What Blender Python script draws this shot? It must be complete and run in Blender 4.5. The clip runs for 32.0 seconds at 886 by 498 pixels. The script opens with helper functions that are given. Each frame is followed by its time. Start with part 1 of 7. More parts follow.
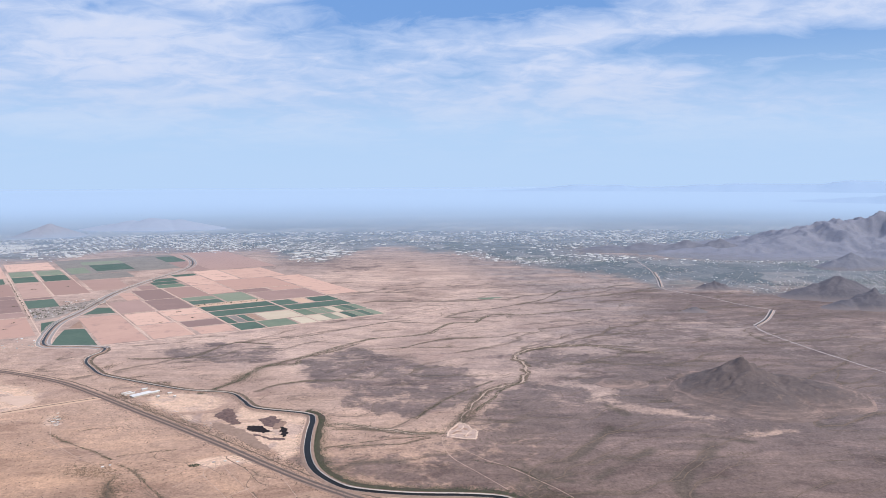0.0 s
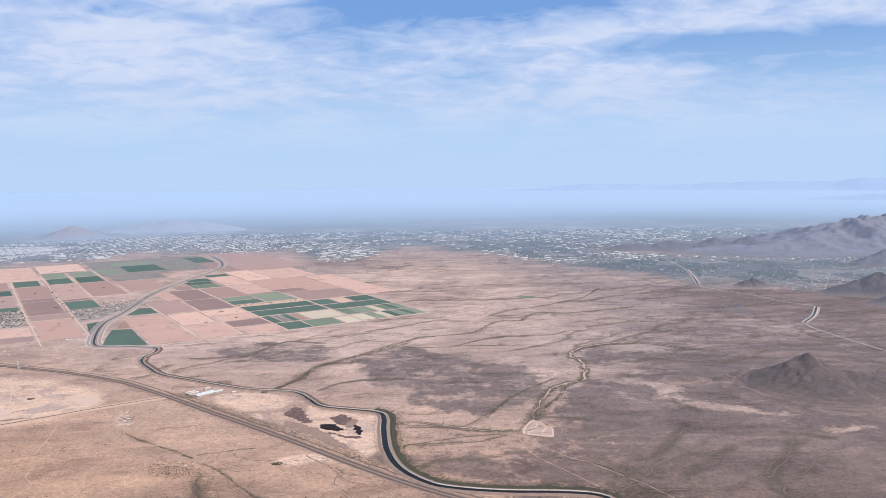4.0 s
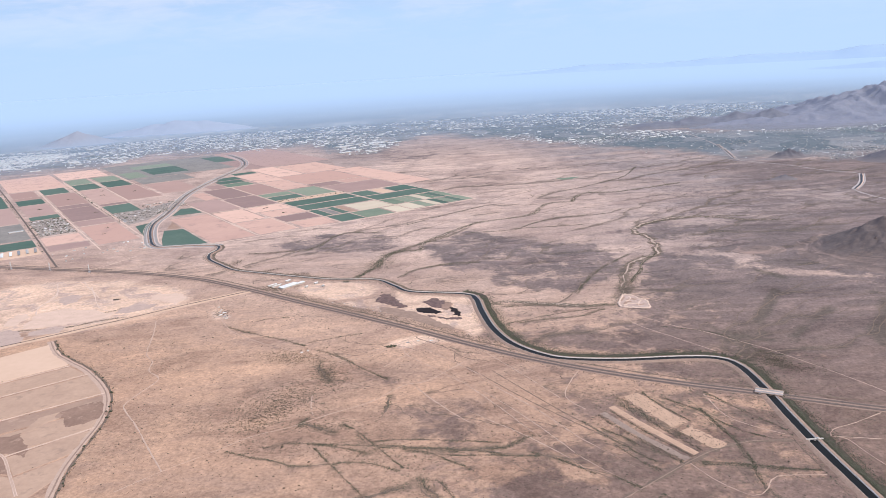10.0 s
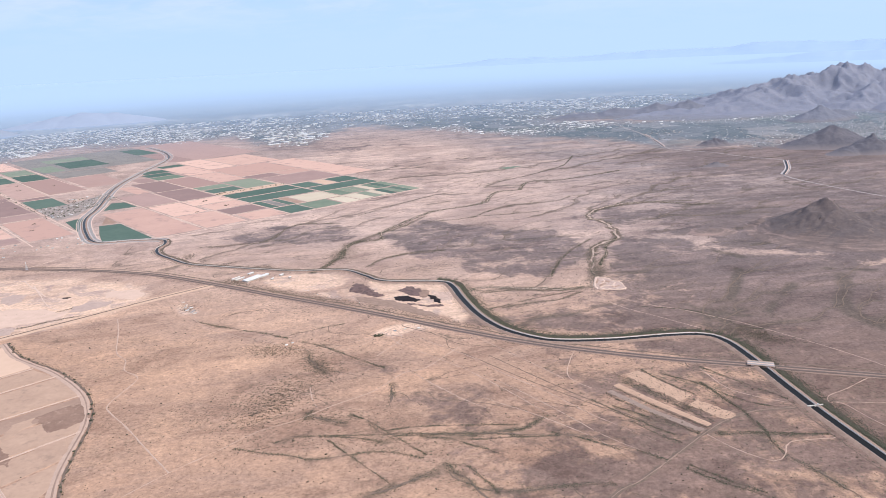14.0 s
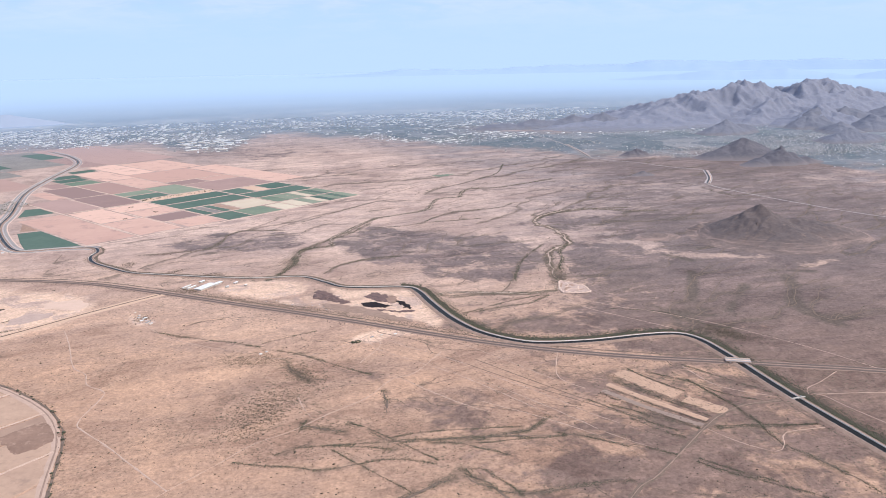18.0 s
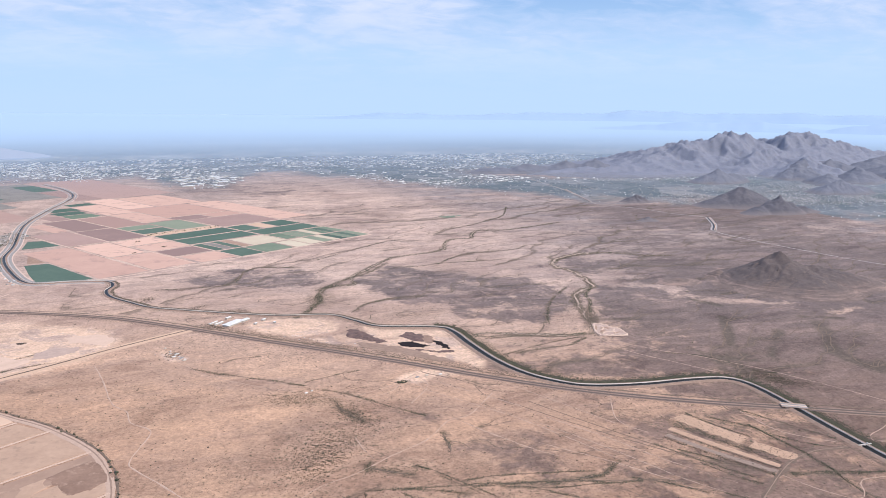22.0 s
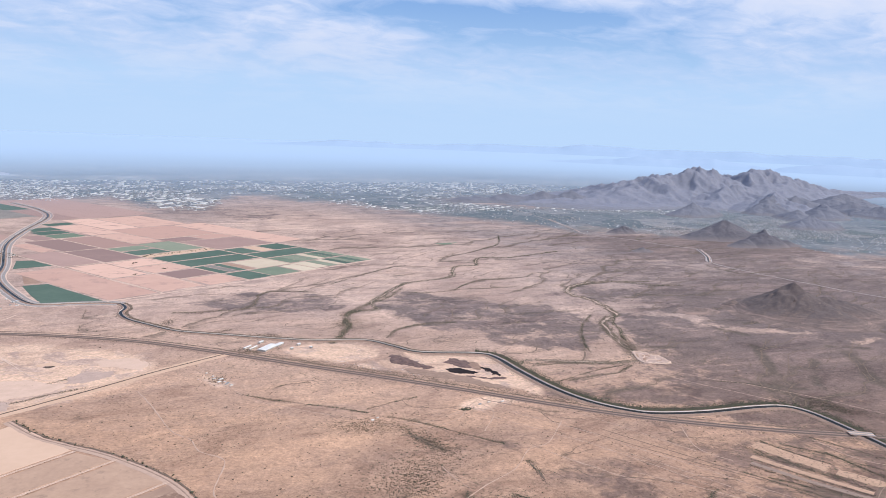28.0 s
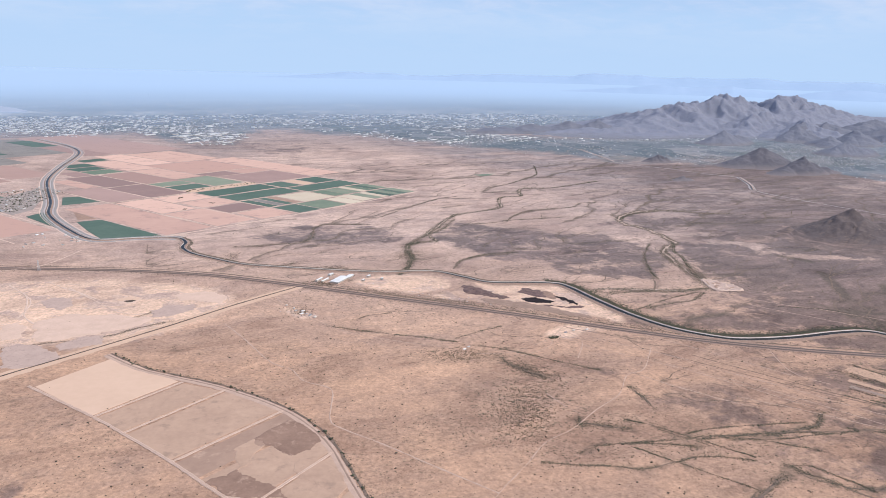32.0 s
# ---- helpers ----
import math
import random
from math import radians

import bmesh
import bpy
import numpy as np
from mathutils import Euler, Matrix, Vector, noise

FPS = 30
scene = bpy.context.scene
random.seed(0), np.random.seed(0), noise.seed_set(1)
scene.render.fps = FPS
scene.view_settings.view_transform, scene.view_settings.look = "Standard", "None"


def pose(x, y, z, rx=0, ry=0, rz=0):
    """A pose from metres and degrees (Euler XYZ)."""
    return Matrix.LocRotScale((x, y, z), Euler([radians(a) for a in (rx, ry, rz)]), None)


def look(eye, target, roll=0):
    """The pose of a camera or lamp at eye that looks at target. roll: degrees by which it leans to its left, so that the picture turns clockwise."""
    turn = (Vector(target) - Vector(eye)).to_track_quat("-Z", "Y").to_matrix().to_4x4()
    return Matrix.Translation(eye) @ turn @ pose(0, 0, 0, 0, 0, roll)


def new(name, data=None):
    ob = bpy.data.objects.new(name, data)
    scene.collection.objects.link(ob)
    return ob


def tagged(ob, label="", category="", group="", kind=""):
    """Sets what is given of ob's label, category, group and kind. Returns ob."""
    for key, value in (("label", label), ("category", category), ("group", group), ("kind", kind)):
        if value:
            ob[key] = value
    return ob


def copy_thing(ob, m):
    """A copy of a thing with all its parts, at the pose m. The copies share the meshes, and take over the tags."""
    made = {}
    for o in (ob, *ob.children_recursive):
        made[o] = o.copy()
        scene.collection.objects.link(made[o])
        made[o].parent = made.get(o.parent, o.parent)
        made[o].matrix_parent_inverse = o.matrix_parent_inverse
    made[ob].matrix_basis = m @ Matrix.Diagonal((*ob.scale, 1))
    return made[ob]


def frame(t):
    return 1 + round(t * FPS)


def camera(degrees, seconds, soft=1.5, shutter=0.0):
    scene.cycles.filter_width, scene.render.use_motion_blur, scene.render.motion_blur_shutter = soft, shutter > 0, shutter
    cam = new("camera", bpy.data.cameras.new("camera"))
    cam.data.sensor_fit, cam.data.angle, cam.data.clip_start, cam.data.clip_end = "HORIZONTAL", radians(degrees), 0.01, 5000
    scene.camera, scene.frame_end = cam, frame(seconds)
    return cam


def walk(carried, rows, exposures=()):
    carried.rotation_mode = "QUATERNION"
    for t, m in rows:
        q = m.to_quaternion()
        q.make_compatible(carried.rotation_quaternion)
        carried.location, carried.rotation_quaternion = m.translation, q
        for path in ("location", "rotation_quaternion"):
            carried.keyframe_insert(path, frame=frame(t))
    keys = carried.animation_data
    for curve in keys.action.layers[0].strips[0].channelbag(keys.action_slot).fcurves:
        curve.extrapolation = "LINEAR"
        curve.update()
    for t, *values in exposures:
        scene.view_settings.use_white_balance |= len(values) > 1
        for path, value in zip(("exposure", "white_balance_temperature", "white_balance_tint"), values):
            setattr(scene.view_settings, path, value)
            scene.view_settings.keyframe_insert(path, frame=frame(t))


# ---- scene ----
cam = camera(61.8, 32.0, soft=0.5)
METRES, EYE, TILT, LEAN, TURN = 240.0, 115.1, -6.02, 0.303, 0.0
ROWS = [
    (0.0, 0.0, 0.0, 0.0, 0.0, 0.0, -0.0),
    (0.5, -0.0148, 0.0005, -0.0009, 0.04, -0.06, 0.06),
    (1.0, -0.0305, 0.0014, -0.0017, 0.09, -0.11, 0.14),
    (1.5, -0.0475, 0.0017, -0.0026, 0.16, -0.13, 0.2),
    (2.0, -0.0633, 0.0026, -0.0035, 0.23, -0.12, 0.22),
    (2.5, -0.0788, 0.003, -0.004, 0.3, -0.08, 0.26),
    (3.0, -0.0937, 0.0034, -0.0048, 0.34, -0.05, 0.27),
    (3.5, -0.1095, 0.0038, -0.0054, 0.38, -0.02, 0.32),
    (5.5, -0.1719, 0.006, -0.0075, 0.56, 0.13, 0.48),
    (6.0, -0.1875, 0.0057, -0.0088, 0.58, -0.17, 0.56),
    (6.5, -0.205, 0.0067, -0.0096, 0.59, -0.88, 0.67),
    (7.0, -0.2204, 0.0072, -0.0115, 0.6, -1.82, 0.89),
    (7.5, -0.2353, 0.0078, -0.0125, 0.59, -2.87, 1.09),
    (8.0, -0.2511, 0.0089, -0.0135, 0.52, -4.07, 1.44),
    (8.5, -0.2679, 0.0093, -0.0153, 0.37, -5.33, 1.81),
    (9.0, -0.2836, 0.0097, -0.0163, 0.15, -6.5, 2.2),
    (9.5, -0.2993, 0.0107, -0.0179, -0.15, -7.55, 2.66),
    (10.0, -0.3141, 0.0119, -0.0189, -0.52, -8.37, 3.11),
    (10.5, -0.3298, 0.0131, -0.02, -1.02, -9.0, 3.53),
    (11.0, -0.3464, 0.0152, -0.0213, -1.71, -9.37, 3.77),
    (11.5, -0.3621, 0.0169, -0.0221, -2.51, -9.5, 3.76),
    (12.0, -0.3776, 0.0195, -0.0229, -3.42, -9.53, 3.59),
    (12.5, -0.3922, 0.0215, -0.0241, -4.34, -9.49, 3.35),
    (13.0, -0.4075, 0.0242, -0.0249, -5.36, -9.45, 3.23),
    (13.5, -0.4238, 0.0272, -0.0259, -6.46, -9.36, 3.23),
    (14.0, -0.4389, 0.0304, -0.0269, -7.51, -9.22, 3.3),
    (14.5, -0.4539, 0.0339, -0.0279, -8.55, -9.03, 3.34),
    (16.5, -0.5153, 0.05, -0.0307, -12.58, -8.84, 2.86),
    (17.0, -0.5289, 0.0545, -0.0315, -13.41, -8.93, 2.75),
    (17.5, -0.544, 0.0592, -0.0324, -14.25, -8.96, 2.61),
    (18.0, -0.5593, 0.0648, -0.033, -15.05, -8.79, 2.47),
    (18.5, -0.5739, 0.0703, -0.0337, -15.64, -8.38, 2.34),
    (19.0, -0.5884, 0.0757, -0.0342, -16.01, -7.8, 2.22),
    (19.5, -0.602, 0.0808, -0.0347, -16.11, -7.24, 2.14),
    (20.0, -0.6163, 0.0864, -0.0353, -16.04, -6.74, 2.09),
    (20.5, -0.6317, 0.0928, -0.036, -15.97, -6.34, 2.04),
    (21.0, -0.6461, 0.0985, -0.0367, -16.06, -6.05, 1.85),
    (21.5, -0.6605, 0.1045, -0.0374, -16.44, -5.75, 1.49),
    (22.0, -0.6736, 0.1101, -0.0379, -17.0, -5.51, 1.07),
    (22.5, -0.6878, 0.1162, -0.0386, -17.77, -5.33, 0.65),
    (23.0, -0.7031, 0.1223, -0.0394, -18.67, -5.25, 0.38),
    (23.5, -0.7173, 0.1286, -0.0401, -19.45, -5.2, 0.3),
    (24.0, -0.7312, 0.1349, -0.0407, -20.07, -5.07, 0.32),
    (24.5, -0.7442, 0.1408, -0.0414, -20.37, -4.85, 0.34),
    (25.0, -0.7594, 0.1478, -0.0421, -20.47, -4.47, 0.38),
    (25.5, -0.7734, 0.1548, -0.0428, -20.48, -4.05, 0.38),
    (27.5, -0.8291, 0.1809, -0.0462, -20.85, -3.3, -0.06),
    (28.0, -0.843, 0.1875, -0.0469, -20.98, -3.27, -0.23),
    (28.5, -0.8569, 0.1943, -0.0479, -21.06, -3.37, -0.31),
    (29.0, -0.8698, 0.2004, -0.0486, -21.08, -3.76, -0.27),
    (29.5, -0.8837, 0.2066, -0.0493, -21.03, -4.49, -0.15),
    (30.0, -0.8985, 0.214, -0.0504, -20.91, -5.49, -0.01),
    (30.5, -0.9122, 0.2209, -0.0515, -20.76, -6.45, 0.13),
    (31.0, -0.9258, 0.2279, -0.0522, -20.63, -7.29, 0.26),
    (31.5, -0.9389, 0.2343, -0.053, -20.58, -7.92, 0.4),
    (32.0, -0.9536, 0.2417, -0.0539, -20.6, -8.41, 0.53),
]
walk(cam, [(t, pose(0, 0, EYE, TILT, LEAN, TURN) @ pose(METRES * x, METRES * y, METRES * z, 90 + pitch, roll, yaw)) for t, x, y, z, yaw, pitch, roll in ROWS],
     [(0.0, -0.07), (8.0, -0.03), (10.0, 0.06), (13.0, 0.12), (20.0, 0.10), (25.0, 0.03), (32.0, -0.03)])

# ---- world and sun: hazy midday, thin broken cloud ----
# One metre here stands for ten metres of the landscape.
SUN_EL, SUN_AZ, CLOUD_AT = 50.0, 128.0, (1.3, 0.4, 0)         # azimuth clockwise from +y
world = bpy.data.worlds.new("sky")
scene.world = world
world.use_nodes = True


class Tree:
    """Short hand for node trees."""

    def __init__(self, tree):
        self.t = tree
        tree.nodes.clear()

    def n(self, kind, **kw):
        node = self.t.nodes.new(kind)
        ins = kw.pop("ins", {})
        for k, v in kw.items():
            setattr(node, k, v)
        for k, v in ins.items():
            if isinstance(v, bpy.types.NodeSocket):
                self.t.links.new(v, node.inputs[k])
            else:
                node.inputs[k].default_value = v
        return node

    def math(self, op, a, b=0.0, c=0.0, clamp=False):
        return self.n("ShaderNodeMath", operation=op, use_clamp=clamp, ins={0: a, 1: b, 2: c}).outputs[0]

    def mix(self, f, a, b, blend="MIX"):
        m = self.n("ShaderNodeMix", data_type="RGBA", blend_type=blend, clamp_factor=True)
        for i, v in ((0, f), (6, a), (7, b)):
            if isinstance(v, bpy.types.NodeSocket):
                self.t.links.new(v, m.inputs[i])
            else:
                m.inputs[i].default_value = v if i == 0 else (*v[:3], 1)
        return m.outputs[2]

    def ramp(self, f, stops, interp="LINEAR"):
        r = self.n("ShaderNodeValToRGB", ins={0: f})
        el = r.color_ramp.elements
        r.color_ramp.interpolation = interp
        while len(el) < len(stops):
            el.new(0.5)
        for e, (p, c) in zip(el, stops):
            e.position = p
            e.color = (c, c, c, 1) if isinstance(c, (int, float)) else (*c, 1)
        return r.outputs[0]

    def noise(self, vec, scale, detail=4.0, rough=0.55, distort=0.0):
        return self.n("ShaderNodeTexNoise", ins={"Vector": vec, "Scale": scale, "Detail": detail, "Roughness": rough, "Distortion": distort}).outputs[0]

    def map(self, vec, loc=(0, 0, 0), rot=(0, 0, 0), scale=(1, 1, 1)):
        return self.n("ShaderNodeMapping", ins={"Vector": vec, "Location": loc, "Rotation": rot, "Scale": scale}).outputs[0]


w = Tree(world.node_tree)
co = w.n("ShaderNodeTexCoord").outputs["Generated"]
sky = w.n("ShaderNodeTexSky", sky_type="NISHITA", sun_disc=False, sun_elevation=radians(SUN_EL), sun_rotation=radians(SUN_AZ), air_density=1.4, dust_density=1.5, ozone_density=1.5)
sep = w.n("ShaderNodeSeparateXYZ", ins={0: co})
rise = w.math("MAXIMUM", sep.outputs[2], 0.0)
flat = w.math("ADD", rise, 0.2)
plane = w.n("ShaderNodeCombineXYZ", ins={0: w.math("DIVIDE", sep.outputs[0], flat), 1: w.math("DIVIDE", sep.outputs[1], flat), 2: 0.0}).outputs[0]
big = w.noise(w.map(plane, CLOUD_AT, (0, 0, 0.12), (0.9, 1.1, 1)), 1.0, 4.0, 0.55, 0.5)
wisp = w.noise(w.map(plane, (4.0, 2.0, 0), (0, 0, 0.1), (2.2, 2.6, 1)), 2.6, 7.0, 0.6, 0.5)
dense = w.math("ADD", w.math("MULTIPLY", big, 0.66), w.math("MULTIPLY", wisp, 0.34))
side = w.math("DIVIDE", sep.outputs[0], w.math("MAXIMUM", sep.outputs[1], 0.05))
for ga, ge, ra, re_, deep in ((0.08, 0.225, 0.24, 0.045, 0.30), (0.38, 0.152, 0.28, 0.018, 0.2), (0.42, 0.20, 0.14, 0.012, 0.10), (-0.42, 0.195, 0.20, 0.014, 0.09)):    # clear gaps in the veil
    qa, qe = w.math("DIVIDE", w.math("SUBTRACT", side, ga), ra), w.math("DIVIDE", w.math("SUBTRACT", rise, ge), re_)
    gap = w.math("EXPONENT", w.math("MULTIPLY", w.math("ADD", w.math("MULTIPLY", qa, qa), w.math("MULTIPLY", qe, qe)), -1.0))
    dense = w.math("SUBTRACT", dense, w.math("MULTIPLY", gap, deep))
cover = w.ramp(dense, [(0.35, 0.0), (0.44, 0.62), (0.52, 1.0)])
haze_f = w.ramp(rise, [(0.0, 1.0), (0.06, 0.92), (0.13, 0.42), (0.19, 0.08), (0.6, 0.03)])
clear = w.mix(0.7, w.mix(1.0, sky.outputs[0], (0.075, 0.085, 0.11), "MULTIPLY"), (0.15, 0.36, 0.84))
low = w.mix(w.ramp(rise, [(0.0, 0.0), (0.07, 1.0)]), (0.51, 0.70, 0.985), (0.50, 0.715, 1.0))
blue = w.mix(haze_f, clear, low)
cloud = w.mix(w.ramp(dense, [(0.44, 0.0), (0.60, 1.0)]), (0.56, 0.69, 0.97), (0.74, 0.80, 0.98))
cover2 = w.math("MULTIPLY", cover, w.ramp(rise, [(0.0, 0.0), (0.03, 0.10), (0.08, 0.55), (0.13, 0.95), (0.4, 0.9)]))
bg = w.n("ShaderNodeBackground", ins={"Color": w.mix(cover2, blue, cloud), "Strength": 1.0})
w.n("ShaderNodeOutputWorld", ins={0: bg.outputs[0]})

sun_data = bpy.data.lights.new("sun", "SUN")
sun_data.energy, sun_data.angle, sun_data.color = 3.3, radians(2.0), (1.0, 0.93, 0.85)
sun = new("sun", sun_data)
a, e = radians(SUN_AZ), radians(SUN_EL)
sun.matrix_basis = look((math.sin(a) * math.cos(e) * 300, math.cos(a) * math.cos(e) * 300, math.sin(e) * 300), (0, 0, 0))

# ---- materials ----
MATS = {}


def mat(name, dark, light, scale=0.5, rough=0.9, bump=0.2, fine=6.0, island=0.0, spots=None, metal=0.0, obj=0.0, aniso=(1, 1, 1), turn=0.0, foot=None, deep=0.4):
    """A weathered matt surface: two noise scales between two colours, optional variation per piece and per object, and stains."""
    m = bpy.data.materials.new(name)
    m.use_nodes = True
    t = Tree(m.node_tree)
    pos = t.map(t.n("ShaderNodeTexCoord").outputs["Object"], (0, 0, 0), (0, 0, turn), aniso)
    coarse, grain = t.noise(pos, scale, 5.0, 0.6), t.noise(pos, scale * fine, 4.0, 0.6)
    f = t.math("ADD", t.math("MULTIPLY", coarse, 0.62), t.math("MULTIPLY", grain, 0.38))
    if island:
        f = t.math("ADD", t.math("MULTIPLY", f, 1 - island), t.math("MULTIPLY", t.n("ShaderNodeNewGeometry").outputs["Random Per Island"], island))
    if obj:
        f = t.math("ADD", t.math("MULTIPLY", f, 1 - obj), t.math("MULTIPLY", t.n("ShaderNodeObjectInfo").outputs["Random"], obj))
    col = t.mix(t.ramp(f, [(0.32, 0.0), (0.68, 1.0)] if not island else [(0.2, 0.0), (0.8, 1.0)]), dark, light)
    if spots:
        col = t.mix(t.ramp(t.noise(pos, scale * 2.3, 6.0, 0.7), [(0.55, 0.0), (0.68, 1.0)]), col, spots)
    if foot:                       # sand and talus that lap over a slope's base; on far rock its haze tone
        z = t.n("ShaderNodeSeparateXYZ", ins={0: t.n("ShaderNodeTexCoord").outputs["Object"]}).outputs[2]
        lap = t.math("ADD", t.math("DIVIDE", z, foot[3]), t.math("MULTIPLY", t.math("SUBTRACT", coarse, 0.5), 1.6))
        base = foot[:3] if foot[0] else pavement(t, pos, t.noise(pos, 0.07, 6.0, 0.65, 0.6), t.noise(pos, 0.26, 6.0, 0.7, 0.8))
        col = t.mix(t.ramp(lap, [(0.05, 1.0), (0.95, 0.0)]), col, base)
    shade = t.n("ShaderNodeBsdfPrincipled", ins={"Base Color": col, "Roughness": rough, "Metallic": metal, "Specular IOR Level": 0.2})
    if bump:
        b = t.n("ShaderNodeBump", ins={"Strength": bump, "Distance": deep, "Height": f})
        t.t.links.new(b.outputs[0], shade.inputs["Normal"])
    t.n("ShaderNodeOutputMaterial", ins={0: shade.outputs[0]})
    MATS[name] = m
    return m


def pavement(t, pos, n2, n4):
    """Dark stony desert pavement in two tones with blackened varnish."""
    pave = t.mix(t.ramp(n2, [(0.35, 0.0), (0.7, 1.0)]), (0.138, 0.103, 0.093), (0.235, 0.172, 0.150))
    pave = t.mix(t.ramp(n4, [(0.5, 0.0), (0.7, 0.45)]), pave, (0.110, 0.078, 0.066))
    band = t.noise(t.map(pos, (30, 70, 0), (0, 0, radians(-30)), (0.017, 0.05, 1)), 1.0, 7.0, 0.68, 1.2)
    pave = t.mix(t.ramp(band, [(0.50, 0.0), (0.60, 0.75)]), pave, (0.36, 0.248, 0.205))
    pave = t.mix(t.ramp(band, [(0.36, 0.6), (0.45, 0.0)]), pave, (0.125, 0.090, 0.077))
    return t.mix(t.ramp(n4, [(0.30, 0.55), (0.45, 0.0)]), pave, (0.36, 0.25, 0.206))


def palette(name, stops, rough=0.8):
    """A roof or wall paint that differs from building to building."""
    m = bpy.data.materials.new(name)
    m.use_nodes = True
    t = Tree(m.node_tree)
    isle = t.n("ShaderNodeNewGeometry").outputs["Random Per Island"]
    own = t.math("FRACT", t.math("ADD", isle, t.n("ShaderNodeObjectInfo").outputs["Random"]))
    col = t.ramp(own, stops, "CONSTANT")
    dirt = t.noise(t.n("ShaderNodeTexCoord").outputs["Object"], 1.5, 4.0)
    col = t.mix(t.ramp(dirt, [(0.35, 0.35), (0.6, 0.0)]), col, (0.30, 0.27, 0.24))
    shade = t.n("ShaderNodeBsdfPrincipled", ins={"Base Color": col, "Roughness": rough})
    t.n("ShaderNodeOutputMaterial", ins={0: shade.outputs[0]})
    MATS[name] = m
    return m


SAND = mat("sand", (0.43, 0.278, 0.192), (0.55, 0.358, 0.25), 0.3, spots=(0.33, 0.215, 0.155))
TRACK = mat("graded_dirt", (0.54, 0.385, 0.30), (0.68, 0.50, 0.40), 0.3)
TRAIL = mat("dirt_trail", (0.425, 0.293, 0.226), (0.54, 0.375, 0.29), 0.4)
PALE = mat("pale_canal_bank", (0.36, 0.305, 0.285), (0.52, 0.455, 0.43), 0.3)
ASPHALT = mat("asphalt", (0.115, 0.084, 0.072), (0.175, 0.13, 0.112), 0.4)
BED = mat("wash_bed", (0.38, 0.27, 0.21), (0.62, 0.47, 0.38), 0.45, spots=(0.15, 0.115, 0.09))
RILL = mat("rill_scrub", (0.12, 0.088, 0.068), (0.25, 0.17, 0.13), 0.5, spots=(0.10, 0.083, 0.06))
BERM = mat("berm_dirt", (0.24, 0.16, 0.122), (0.37, 0.252, 0.192), 0.35, spots=(0.24, 0.158, 0.118))
RUNWAY = mat("grey_graded_dirt", (0.255, 0.182, 0.145), (0.345, 0.252, 0.202), 0.3, spots=(0.23, 0.165, 0.13))
CONCRETE = mat("canal_concrete", (0.49, 0.42, 0.37), (0.68, 0.605, 0.54), 0.25, 0.7, spots=(0.36, 0.29, 0.24))
DITCH = mat("ditch_brush", (0.05, 0.04, 0.032), (0.13, 0.095, 0.075), 0.5)
SCRUB = mat("scrub_leaves", (0.078, 0.064, 0.046), (0.165, 0.13, 0.095), 0.3, island=0.6, bump=0)
TREES = mat("tree_leaves", (0.053, 0.056, 0.037), (0.125, 0.122, 0.08), 0.3, island=0.6, bump=0)
# Leaf colour greyed towards blue to stand for distance haze.
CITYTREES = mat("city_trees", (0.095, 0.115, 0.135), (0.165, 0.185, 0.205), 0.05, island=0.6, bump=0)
ROCK = mat("dark_volcanic_rock", (0.084, 0.067, 0.066), (0.165, 0.129, 0.121), 0.09, bump=0.6, spots=(0.19, 0.14, 0.12), foot=(0, 0, 0, 5.0))
# Distance haze is mixed into the base colours of the next six rocks.
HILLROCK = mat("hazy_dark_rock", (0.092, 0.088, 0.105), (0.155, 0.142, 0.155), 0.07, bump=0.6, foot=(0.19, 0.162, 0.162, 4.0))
RANGE = mat("hazy_mountain_rock", (0.192, 0.206, 0.258), (0.25, 0.254, 0.304), 0.11, bump=0.9, deep=2.2, spots=(0.215, 0.212, 0.238), foot=(0.20, 0.195, 0.215, 4.0))
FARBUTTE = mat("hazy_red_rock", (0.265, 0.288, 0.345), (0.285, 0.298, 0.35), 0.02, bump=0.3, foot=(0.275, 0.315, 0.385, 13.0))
FOOTHILL = mat("hazy_foothill_rock", (0.135, 0.145, 0.182), (0.20, 0.20, 0.232), 0.09, bump=0.7, deep=1.5, foot=(0.185, 0.172, 0.182, 4.0))
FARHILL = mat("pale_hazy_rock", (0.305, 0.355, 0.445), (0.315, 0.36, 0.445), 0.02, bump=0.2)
FARROCK = mat("hazy_far_range_rock", (0.335, 0.45, 0.60), (0.36, 0.47, 0.62), 0.004, bump=0)
ROOFS = palette("roof_paint", [(0, (0.54, 0.53, 0.52)), (0.16, (0.28, 0.262, 0.257)), (0.36, (0.74, 0.74, 0.74)), (0.52, (0.26, 0.235, 0.23)), (0.72, (0.42, 0.40, 0.385)), (0.88, (0.21, 0.22, 0.235))])
WALLS = mat("stucco", (0.52, 0.44, 0.37), (0.70, 0.62, 0.54), 0.5, island=0.5)
WHITE = mat("white_metal_roof", (0.60, 0.575, 0.545), (0.78, 0.755, 0.725), 0.4, 0.5)
METAL = mat("galvanised_steel", (0.40, 0.41, 0.42), (0.58, 0.59, 0.60), 2.0, 0.45, metal=0.7)
CAR = palette("vehicle_paint", [(0, (0.75, 0.75, 0.75)), (0.4, (0.12, 0.13, 0.16)), (0.6, (0.35, 0.09, 0.07)), (0.8, (0.45, 0.47, 0.50))], 0.4)
PINK = mat("bare_pink_soil", (0.49, 0.302, 0.24), (0.665, 0.43, 0.335), 0.035, obj=0.55, spots=(0.37, 0.24, 0.205))
# The pink soil again, darkened in its colour to stand for cloud shadow.
PINK_SHADED = mat("cloud_shaded_pink_soil", (0.363, 0.230, 0.192), (0.492, 0.327, 0.268), 0.035, obj=0.55, spots=(0.37, 0.24, 0.205))
